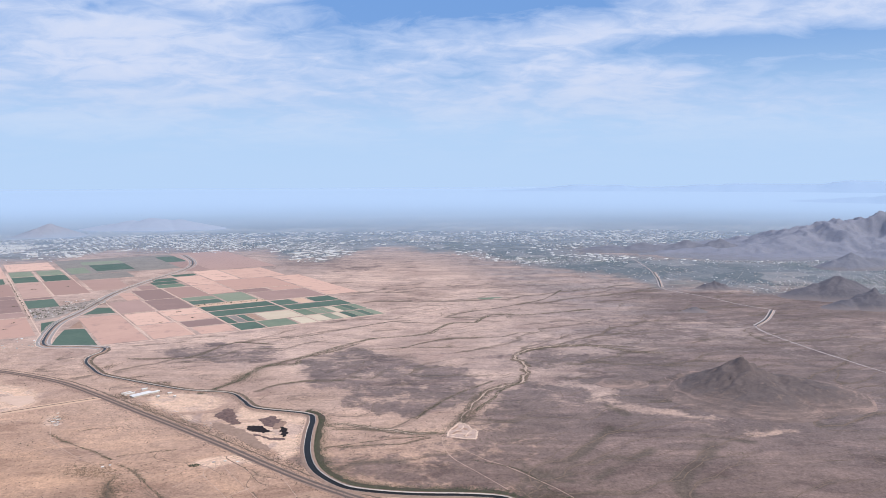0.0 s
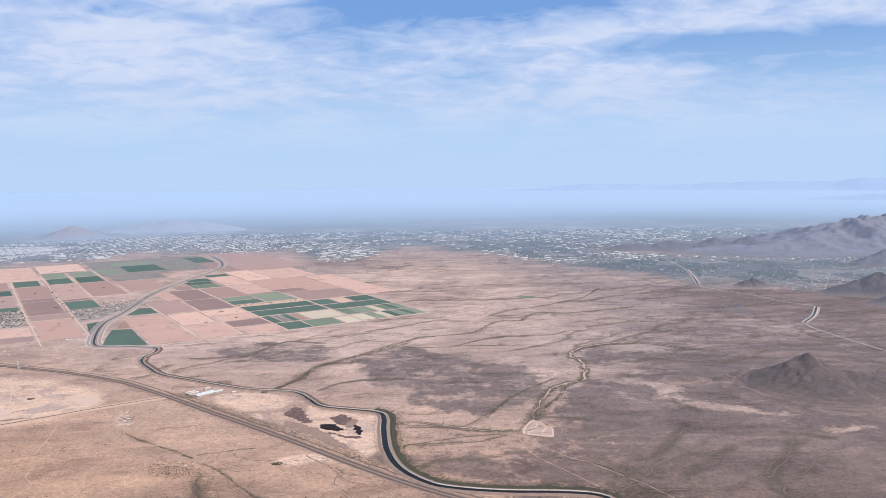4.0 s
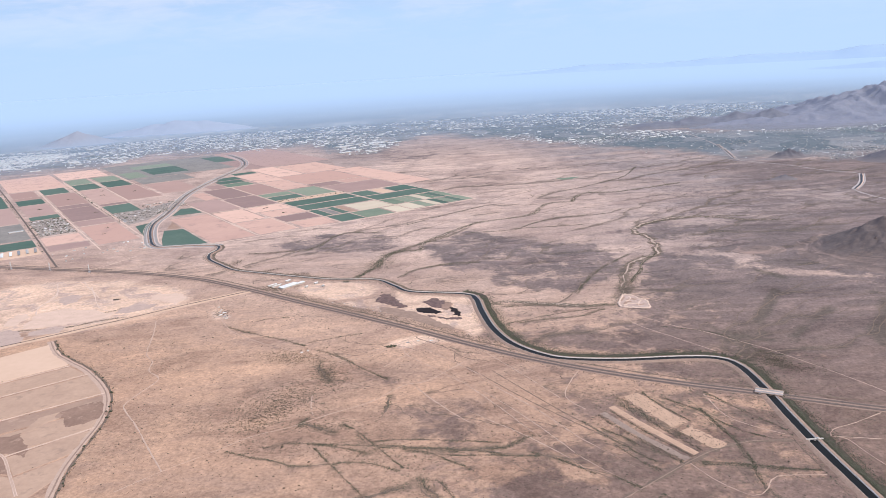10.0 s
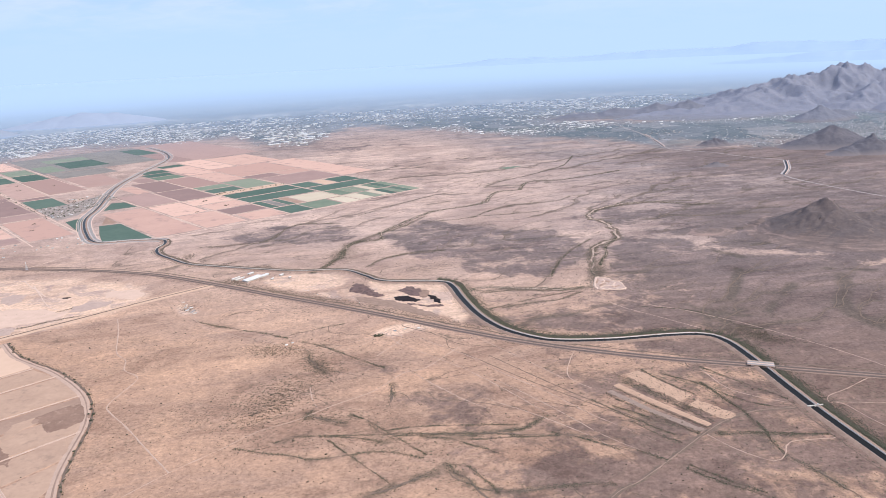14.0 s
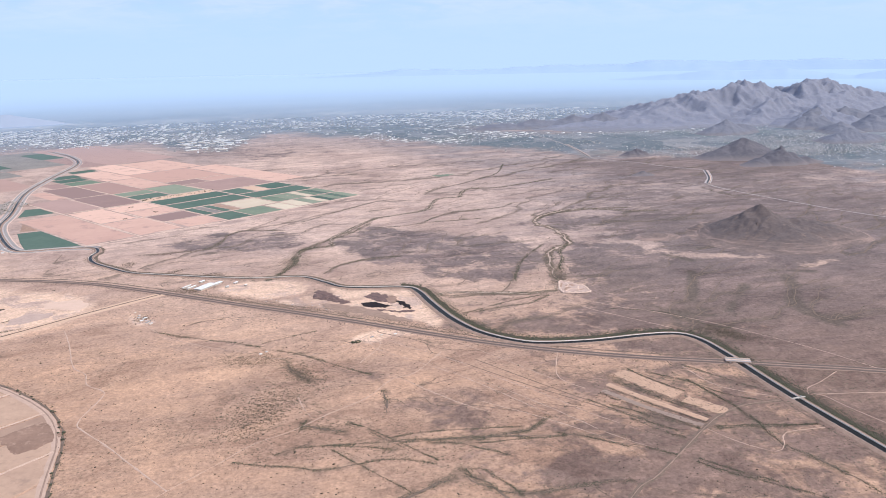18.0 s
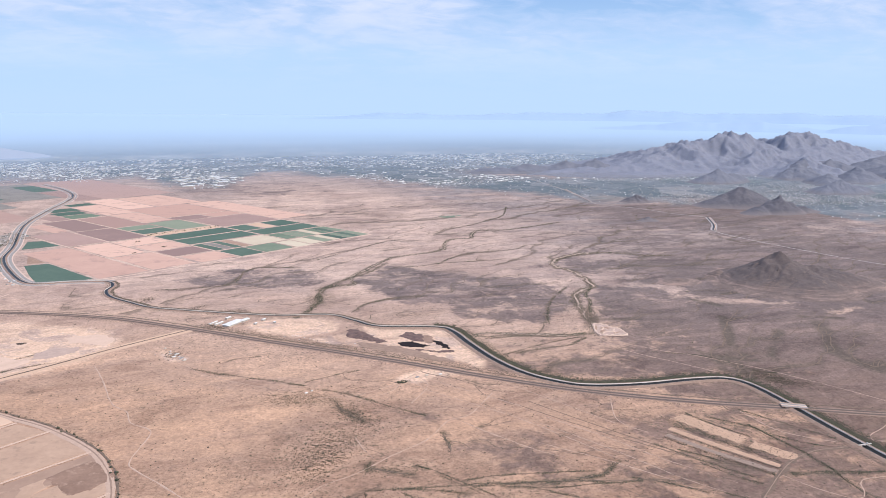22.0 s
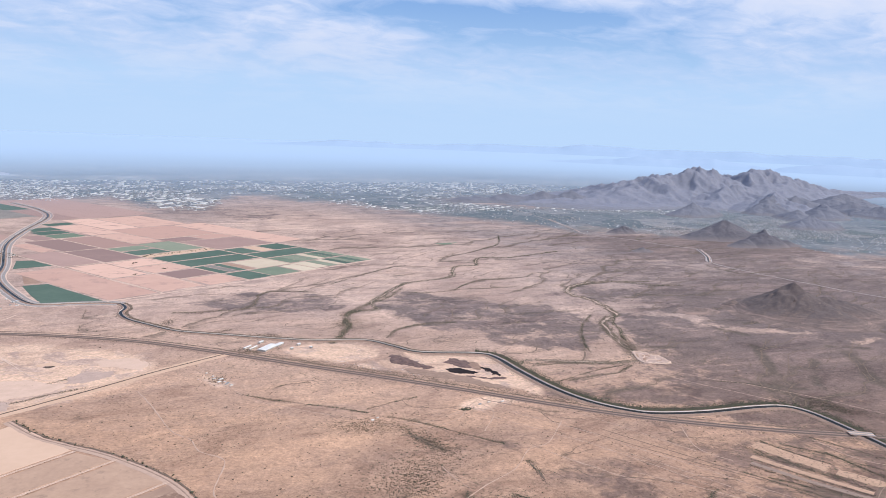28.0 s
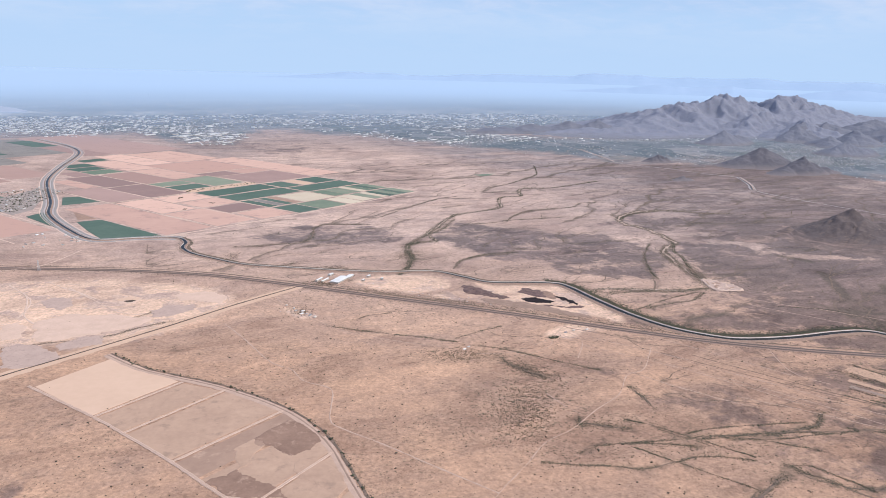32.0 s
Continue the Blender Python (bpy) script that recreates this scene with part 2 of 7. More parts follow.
# Tilled mauve soil; part of its darkness is painted cloud shadow.
MAUVE = mat("mauve_soil_part_shade", (0.27, 0.178, 0.157), (0.41, 0.27, 0.23), 0.04, obj=0.45)
DUST = mat("pale_levelled_soil", (0.555, 0.37, 0.262), (0.64, 0.44, 0.32), 0.06, obj=0.2)
BROWN = mat("brown_fallow_soil", (0.29, 0.186, 0.138), (0.42, 0.276, 0.202), 0.07, obj=0.2, spots=(0.50, 0.338, 0.25))
CROP = mat("dark_green_crop", (0.065, 0.11, 0.085), (0.115, 0.16, 0.122), 0.05, obj=0.25, bump=0.1)
CROP2 = mat("pale_green_crop", (0.14, 0.185, 0.13), (0.25, 0.27, 0.195), 0.05, obj=0.3, bump=0.1)
OLIVE = mat("grey_olive_fallow", (0.19, 0.17, 0.15), (0.29, 0.255, 0.225), 0.05)
STRAW = mat("cut_straw_stubble", (0.52, 0.42, 0.31), (0.62, 0.52, 0.39), 0.06, obj=0.2)
MUD = mat("brown_wet_mud", (0.10, 0.062, 0.058), (0.22, 0.145, 0.125), 0.45, spots=(0.05, 0.038, 0.038))
TAR = mat("black_pond_mud", (0.008, 0.006, 0.007), (0.03, 0.02, 0.02), 0.2, 0.9)
SCRAP = mat("dark_spoil", (0.22, 0.14, 0.105), (0.38, 0.25, 0.19), 0.15, spots=(0.16, 0.105, 0.08))


def water_material():
    m = bpy.data.materials.new("canal_water")
    m.use_nodes = True
    t = Tree(m.node_tree)
    pos = t.n("ShaderNodeTexCoord").outputs["Object"]
    b = t.n("ShaderNodeBump", ins={"Strength": 0.12, "Distance": 0.1, "Height": t.noise(pos, 3.0, 3.0)})
    col = t.mix(t.noise(pos, 0.06, 3.0), (0.009, 0.009, 0.009), (0.015, 0.014, 0.013))
    s = t.n("ShaderNodeBsdfPrincipled", ins={"Base Color": col, "Roughness": 0.3, "IOR": 1.33, "Specular IOR Level": 0.11, "Normal": b.outputs[0]})
    t.n("ShaderNodeOutputMaterial", ins={0: s.outputs[0]})
    return m


SCRAPE_M = mat("mauve_spoil_soil", (0.41, 0.295, 0.243), (0.51, 0.37, 0.305), 0.25, spots=(0.35, 0.25, 0.21))
SCRAPE_P = mat("pale_worked_sand", (0.55, 0.385, 0.295), (0.67, 0.475, 0.37), 0.2)
WATER = water_material()
GRAVEL = mat("grey_gravel_road", (0.25, 0.225, 0.21), (0.36, 0.325, 0.305), 0.4)
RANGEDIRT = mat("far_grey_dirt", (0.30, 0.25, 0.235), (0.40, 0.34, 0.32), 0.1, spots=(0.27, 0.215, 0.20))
PADSOIL = mat("pink_pad_gravel", (0.40, 0.285, 0.235), (0.54, 0.395, 0.33), 0.35, spots=(0.29, 0.20, 0.165))
TAN = mat("tan_fallow_soil", (0.385, 0.25, 0.18), (0.51, 0.34, 0.243), 0.1, spots=(0.34, 0.228, 0.168))
UMBER = mat("dark_tilled_soil", (0.21, 0.128, 0.094), (0.33, 0.208, 0.152), 0.12, spots=(0.40, 0.265, 0.195))
VILLAGE = mat("village_ground", (0.25, 0.205, 0.18), (0.39, 0.32, 0.28), 0.25)


def creases(t, pos, turn, sx, sy, width, warp=1.0, detail=5.0):
    """Thin winding lines, as small drainage makes them: the level line of a stretched noise."""
    run = t.map(pos, (sx * 700, sy * 300, 0), (0, 0, radians(turn)), (sx, sy, 1))
    n = t.noise(run, 1.0, detail, 0.6, warp)
    return t.ramp(t.math("ABSOLUTE", t.math("SUBTRACT", n, 0.5)), [(0.0, 1.0), (width * 0.5, 0.6), (width, 0.0)])


def ground_material():
    """Desert floor: sand, dark stony pavement where the attribute says so, thin branching rills and specks of brush."""
    m = bpy.data.materials.new("desert_floor")
    m.use_nodes = True
    t = Tree(m.node_tree)
    pos = t.n("ShaderNodeTexCoord").outputs["Object"]
    stone, town, brush, slope, scraped, swale, dull = (t.n("ShaderNodeAttribute", attribute_name=k).outputs["Fac"] for k in ("stone", "town", "brush", "far_plain", "scraped", "swale", "dull"))
    n1, n2, n3 = t.noise(pos, 0.012, 6.0, 0.6, 0.4), t.noise(pos, 0.07, 6.0, 0.65, 0.6), t.noise(pos, 0.9, 5.0, 0.7)
    n4, n5 = t.noise(pos, 0.26, 6.0, 0.7, 0.8), t.noise(t.map(pos, (50, 20, 0), (0, 0, radians(35)), (0.028, 0.042, 1)), 1.0, 6.0, 0.62, 0.9)
    sand = t.mix(t.ramp(n1, [(0.35, 0.0), (0.65, 1.0)]), (0.447, 0.275, 0.189), (0.573, 0.358, 0.242))
    sand = t.mix(t.ramp(n5, [(0.50, 0.0), (0.66, 0.45)]), sand, (0.609, 0.382, 0.253))
    sand = t.mix(t.ramp(n5, [(0.36, 0.55), (0.48, 0.0)]), sand, (0.416, 0.273, 0.204))
    sand = t.mix(t.ramp(n2, [(0.46, 0.0), (0.66, 0.5)]), sand, (0.381, 0.240, 0.171))
    sand = t.mix(t.ramp(n4, [(0.52, 0.0), (0.68, 0.4)]), sand, (0.304, 0.196, 0.146))
    sand = t.mix(t.ramp(n4, [(0.28, 0.35), (0.42, 0.0)]), sand, (0.589, 0.391, 0.288))
    pave = t.mix(t.math("MULTIPLY", t.math("SUBTRACT", 1.0, slope), 0.62), pavement(t, pos, n2, n4), t.mix(t.ramp(n4, [(0.3, 0.0), (0.7, 1.0)]), (0.37, 0.225, 0.158), (0.25, 0.155, 0.112)))
    pave = t.mix(t.math("MULTIPLY", slope, 0.42), pave, (0.29, 0.222, 0.2))
    # Slight blue distance haze multiplied into the stony colour.
    pave = t.mix(1.0, pave, (0.87, 0.89, 0.935), "MULTIPLY")
    edge = t.math("ADD", stone, t.math("ADD", t.math("MULTIPLY", t.math("SUBTRACT", n2, 0.5), 1.5), t.math("ADD", t.math("MULTIPLY", t.math("SUBTRACT", n4, 0.5), 0.95), t.math("MULTIPLY", t.math("SUBTRACT", n5, 0.5), -1.3))))
    # Far plain: soil tones paled and turned mauve to stand for distance haze.
    plain = t.mix(t.ramp(n1, [(0.36, 0.0), (0.62, 1.0)]), (0.455, 0.328, 0.278), (0.65, 0.476, 0.396))
    plain = t.mix(t.ramp(n2, [(0.35, 0.5), (0.55, 0.0)]), plain, (0.30, 0.225, 0.195))
    sand = t.mix(t.math("MULTIPLY", slope, t.ramp(n2, [(0.3, 0.97), (0.7, 0.8)])), sand, plain)
    # Greyer far soil, part of it distance haze put into the colour.
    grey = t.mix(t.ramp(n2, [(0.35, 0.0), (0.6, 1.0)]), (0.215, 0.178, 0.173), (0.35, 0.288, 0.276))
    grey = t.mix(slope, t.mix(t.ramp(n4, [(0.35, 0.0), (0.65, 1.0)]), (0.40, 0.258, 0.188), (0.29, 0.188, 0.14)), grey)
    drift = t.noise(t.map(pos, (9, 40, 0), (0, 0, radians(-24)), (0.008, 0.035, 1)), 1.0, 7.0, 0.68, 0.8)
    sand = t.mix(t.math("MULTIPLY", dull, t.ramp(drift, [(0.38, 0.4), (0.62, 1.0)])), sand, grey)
    col = t.mix(t.ramp(t.math("ADD", edge, t.math("MULTIPLY", t.math("SUBTRACT", n3, 0.5), 0.3)), [(0.32, 0.0), (0.68, 1.0)]), sand, pave)
    # Darkens swales and washes; gully sides carry painted shade here.
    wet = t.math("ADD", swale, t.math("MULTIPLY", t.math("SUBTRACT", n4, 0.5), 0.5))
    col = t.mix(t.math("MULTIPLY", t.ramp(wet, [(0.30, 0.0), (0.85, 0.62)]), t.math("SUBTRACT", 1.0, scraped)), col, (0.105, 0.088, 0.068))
    thin = creases(t, pos, -24, 0.013, 0.10, 0.020, 1.0, 7.0)
    col = t.mix(t.math("MULTIPLY", t.math("MULTIPLY", thin, slope), 0.42), col, (0.17, 0.13, 0.105))
    near = t.math("SUBTRACT", 1.0, slope)
    some = t.ramp(t.noise(pos, 0.022, 4.0), [(0.42, 0.0), (0.6, 1.0)])
    for turn, sx, sy, wd, amt in ((52, 0.016, 0.042, 0.010, 0.4), (70, 0.045, 0.09, 0.012, 0.35), (30, 0.02, 0.028, 0.008, 0.45)):
        rill = t.math("MULTIPLY", creases(t, pos, turn, sx, sy, wd, 0.9), t.math("MULTIPLY", t.math("MULTIPLY", some, near), amt))
        col = t.mix(t.math("MULTIPLY", rill, t.ramp(n4, [(0.35, 0.35), (0.55, 1.0)])), col, (0.16, 0.118, 0.09))
    for scale, lo, hi, need, amt in ((0.55, 0.16, 0.26, 0.36, 0.9), (1.1, 0.14, 0.28, 0.36, 0.75)):
        cells = t.n("ShaderNodeTexVoronoi", ins={"Vector": pos, "Scale": scale, "Randomness": 1.0})
        dots = t.ramp(cells.outputs["Distance"], [(lo, 1.0), (hi, 0.0)])
        few = t.ramp(t.math("ADD", t.math("MULTIPLY", brush, 0.75), t.math("MULTIPLY", n4, 0.55)), [(need, 0.0), (0.8, 1.0)])
        col = t.mix(t.math("MULTIPLY", t.math("MULTIPLY", dots, few), amt), col, (0.125, 0.11, 0.075))
    bare = t.mix(t.ramp(n4, [(0.35, 0.0), (0.65, 1.0)]), (0.76, 0.53, 0.39), (0.63, 0.43, 0.315))
    bare = t.mix(t.ramp(n2, [(0.52, 0.0), (0.60, 0.7)]), bare, (0.46, 0.335, 0.285))
    cut = t.math("ADD", scraped, t.math("ADD", t.math("MULTIPLY", t.math("SUBTRACT", n2, 0.5), 1.1), t.math("MULTIPLY", t.math("SUBTRACT", n4, 0.5), 0.6)))
    col = t.mix(t.ramp(cut, [(0.32, 0.0), (0.72, 1.0)]), col, bare)
    grit = t.ramp(t.math("ADD", t.math("MULTIPLY", n3, 0.55), t.math("MULTIPLY", t.noise(pos, 0.42, 7.0, 0.75, 0.5), 0.45)), [(0.34, 0.59), (0.66, 1.25)])
    col = t.mix(1.0, col, grit, "MULTIPLY")
    blotch = t.noise(t.map(pos, (80, 30, 0), (0, 0, radians(-35)), (0.026, 0.052, 1)), 1.0, 6.0, 0.6, 1.0)
    col = t.mix(1.0, col, t.ramp(blotch, [(0.34, (0.76, 0.74, 0.75)), (0.47, (0.98, 0.98, 0.99)), (0.55, (1.02, 1.01, 1.0)), (0.68, (1.17, 1.15, 1.13))]), "MULTIPLY")
    # Town tones below hold a bluish distance haze in their base colour.
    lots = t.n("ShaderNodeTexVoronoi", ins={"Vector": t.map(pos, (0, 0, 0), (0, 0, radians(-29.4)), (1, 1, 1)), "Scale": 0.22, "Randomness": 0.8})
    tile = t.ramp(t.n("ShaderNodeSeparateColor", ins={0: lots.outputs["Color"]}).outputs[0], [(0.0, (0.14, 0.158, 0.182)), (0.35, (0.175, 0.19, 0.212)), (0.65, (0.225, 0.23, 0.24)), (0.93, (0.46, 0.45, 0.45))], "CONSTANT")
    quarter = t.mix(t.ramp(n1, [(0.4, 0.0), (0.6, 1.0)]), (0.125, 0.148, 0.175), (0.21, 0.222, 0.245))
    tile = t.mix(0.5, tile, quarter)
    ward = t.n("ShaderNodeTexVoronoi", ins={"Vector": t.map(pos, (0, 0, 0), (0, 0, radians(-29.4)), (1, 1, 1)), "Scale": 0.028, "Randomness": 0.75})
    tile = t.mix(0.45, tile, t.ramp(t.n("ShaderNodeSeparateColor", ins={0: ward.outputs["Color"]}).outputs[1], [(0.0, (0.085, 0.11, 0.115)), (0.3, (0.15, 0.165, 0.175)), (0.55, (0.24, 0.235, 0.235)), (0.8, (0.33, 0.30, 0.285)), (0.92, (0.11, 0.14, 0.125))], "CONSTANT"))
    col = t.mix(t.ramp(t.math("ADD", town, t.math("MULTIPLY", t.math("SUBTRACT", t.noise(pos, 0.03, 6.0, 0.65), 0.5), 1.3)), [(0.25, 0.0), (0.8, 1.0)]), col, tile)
    b = t.n("ShaderNodeBump", ins={"Strength": 0.35, "Distance": 0.5, "Height": t.math("SUBTRACT", t.math("ADD", n3, t.math("MULTIPLY", n2, 3.0)), t.math("MULTIPLY", swale, 2.5))})
    s = t.n("ShaderNodeBsdfPrincipled", ins={"Base Color": col, "Roughness": 0.95, "Specular IOR Level": 0.1, "Normal": b.outputs[0]})
    t.n("ShaderNodeOutputMaterial", ins={0: s.outputs[0]})
    return m


GROUND = ground_material()

# ---- helpers for geometry ----


def mesh(name, verts, faces, material, smooth=False):
    """A mesh from an array of places and an array of equal-sided faces (or a list of them)."""
    me = bpy.data.meshes.new(name)
    verts = np.asarray(verts, dtype=np.float32).reshape(-1, 3)
    if isinstance(faces, np.ndarray):
        k, n = faces.shape[1], len(faces)
        me.vertices.add(len(verts))
        me.vertices.foreach_set("co", verts.ravel())
        me.loops.add(n * k)
        me.loops.foreach_set("vertex_index", faces.astype(np.int32).ravel())
        me.polygons.add(n)
        me.polygons.foreach_set("loop_start", np.arange(n, dtype=np.int32) * k)
        me.update(calc_edges=True)
        me.validate()
    else:
        me.from_pydata([tuple(v) for v in verts.tolist()], [], faces)
    if smooth:
        me.polygons.foreach_set("use_smooth", [True] * len(me.polygons))
    me.materials.append(material)
    return me


def part(name, me, parent, label="", at=None):
    """One mesh object under a thing or a part."""
    ob = new(name, me)
    ob.parent = parent
    if at is not None:
        ob.matrix_basis = at
    return tagged(ob, label)


def lattice(nx, ny):
    i = np.arange(nx * ny).reshape(ny, nx)
    return np.stack([i[:-1, :-1], i[:-1, 1:], i[1:, 1:], i[1:, :-1]], -1).reshape(-1, 4)


def smooth_line(pts, step=2.0):
    """A Catmull-Rom line through the points."""
    p = np.array(pts, float)
    p = np.vstack([2 * p[0] - p[1], p, 2 * p[-1] - p[-2]])
    out = []
    for i in range(1, len(p) - 2):
        k = max(2, int(np.linalg.norm(p[i + 1] - p[i]) / step))
        s = np.linspace(0, 1, k, endpoint=False)[:, None]
        a, b, c, d = p[i - 1:i + 3]
        out.append(0.5 * (2 * b + (c - a) * s + (2 * a - 5 * b + 4 * c - d) * s ** 2 + (3 * b - a - 3 * c + d) * s ** 3))
    out.append(p[-2:-1])
    return np.vstack(out)


def sides(line):
    d = np.gradient(line, axis=0)
    d /= np.linalg.norm(d, axis=1)[:, None] + 1e-9
    return np.stack([-d[:, 1], d[:, 0]], 1)


CANAL = smooth_line([(-363.2, 1027.9), (-326.8, 956.6), (-308.6, 885.7), (-314.4, 784.7), (-315.5, 703.9), (-302.4, 610.3), (-297.7, 563.6), (-282.3, 516.1), (-266.8, 486.5), (-245.3, 484.1), (-225.6, 479.7), (-220.7, 467.7), (-222.7, 456.5), (-218.8, 442.5), (-208, 427.6), (-197.2, 414.7), (-183.3, 406), (-139.6, 383.7), (-112.7, 377.2), (-101.7, 364.2), (-92.4, 352.1), (-66.5, 343.5), (-61.5, 335.4), (-59.9, 318), (-56.6, 294.8), (-50.4, 276.4), (-40.1, 263.2), (-30.4, 257.7), (-12, 254.1), (9, 253), (21.3, 250.4), (26, 243.2), (26.8, 227.6), (26, 204.3), (25.8, 187.5), (26.2, 170.2), (27, 149.3), (29.6, 98.7), (41.9, 28.8), (62.4, -70.9)], 2.5)


def wobble(x, y, s, k=0.0):
    """Cheap smooth noise for arrays, about -1 to 1."""
    r = 0
    for i, (fx, fy, ph) in enumerate(((1, 0.3, 0.2), (-0.5, 0.9, 1.7), (0.8, -1.1, 3.1), (1.9, 1.3, 4.4), (-2.3, 1.7, 0.9))):
        r = r + np.sin((x * fx + y * fy) / s + ph + k * (i + 1)) * (0.42, 0.4, 0.35, 0.2, 0.16)[i]
    return r


TIP, FA = np.array([-48.0, 594.0]), radians(30.8)
FU = np.array([-math.cos(FA), -math.sin(FA)])
FV = np.array([-math.sin(FA), math.cos(FA)]) + 0.05 * FU


def field_xy(u, v):
    """Place on the ground of a point of the section grid: u along the south edge, v away from it."""
    return TIP + FU * u + FV * v


def field_uv(x, y):
    m = np.linalg.inv(np.array([FU, FV]).T)
    d = np.stack([np.asarray(x) - TIP[0], np.asarray(y) - TIP[1]])
    return m[0, 0] * d[0] + m[0, 1] * d[1], m[1, 0] * d[0] + m[1, 1] * d[1]


def lift(x, y):
    """Height of the desert floor: low swells, flat under the fields and along the canal."""
    x, y = np.asarray(x, float), np.asarray(y, float)
    shape = np.broadcast(x, y).shape
    xf, yf = np.broadcast_to(x, shape).ravel(), np.broadcast_to(y, shape).ravel()
    c = CANAL[::6]
    near = np.full(xf.shape, 1e9)
    for cx, cy in c:
        near = np.minimum(near, (xf - cx) ** 2 + (yf - cy) ** 2)
    m = np.clip((np.sqrt(near) - 12) / 30, 0, 1)
    u, v = field_uv(xf, yf)
    m = m * np.clip(np.maximum.reduce([-v / 15 - 0.4, -u / 15 - 0.4, (yf - 1200) / 50]), 0, 1) * np.clip((900 - yf) / 150, 0, 1) * np.clip((400 - np.abs(xf)) / 80, 0, 1)
    z = (wobble(xf, yf, 14) * 0.022 + wobble(xf, yf, 5.5, 2) * 0.008) * m
    return z.reshape(shape)


def drape(x, y, off):
    return np.stack([x, y, lift(x, y) + off], -1)


def ribbon(name, pts, width, material, off=0.08, rough=0.15, label="", category="dirt track", kind="structure", step=2.0, seed=0, taper=False, smooth=True):
    """A strip laid along a line, slightly crowned, with uneven edges."""
    line = smooth_line(pts, step) if smooth else np.array(pts, float)
    n = len(line)
    r = np.random.default_rng(seed + n)
    s = sides(line)
    wl = width / 2 * (1 + rough * r.normal(size=n))
    wr = width / 2 * (1 + rough * r.normal(size=n))
    if taper:
        k = np.clip(np.minimum(np.arange(n), np.arange(n)[::-1]) / (n * 0.3), 0.15, 1)
        wl, wr = wl * k, wr * k
    rows = [line + s * wl[:, None], line + s * wl[:, None] * 0.5, line, line - s * wr[:, None] * 0.5, line - s * wr[:, None]]
    v = np.stack([drape(q[:, 0], q[:, 1], off + o) for q, o in zip(rows, (-0.06, 0.0, 0.02, 0.0, -0.06))], 1)
    ob = new(name, mesh(name, v.reshape(-1, 3), lattice(5, n), material, True))
    return tagged(ob, label, category, "", kind)


# ---- the ground: one sheet to the horizon ----
CITY_EDGE = np.array([(-3000, 1131), (-854, 981), (-577, 942), (-563, 999), (-511, 976), (-497, 1016), (-490, 1105), (-427, 1080), (-340, 1074), (-260, 1090), (-225, 1000), (-190, 955), (-157, 953), (-140, 1000), (-122, 1070), (-95, 1110), (-60, 1105), (-25, 1060), (18, 1020), (63, 959), (101, 883), (131, 849), (165, 797), (195, 779), (213, 724), (259, 733), (281, 698), (305, 676), (345, 690), (376, 690), (392, 622), (372, 560), (402, 528), (533, 520), (3000, 909)], float)


def town_here(x, y):
    """How far past the edge of the built-up valley floor a place lies, in metres."""
    return y - np.interp(x, CITY_EDGE[:, 0], CITY_EDGE[:, 1]) + wobble(x, y, 24, 1) * 8 + wobble(x, y, 7, 2) * 5


def blob(x, y, cx, cy, rx, ry, ang=0.0):
    c, s = math.cos(radians(ang)), math.sin(radians(ang))
    dx, dy = x - cx, y - cy
    return np.exp(-(((dx * c + dy * s) / rx) ** 2 + ((dy * c - dx * s) / ry) ** 2))


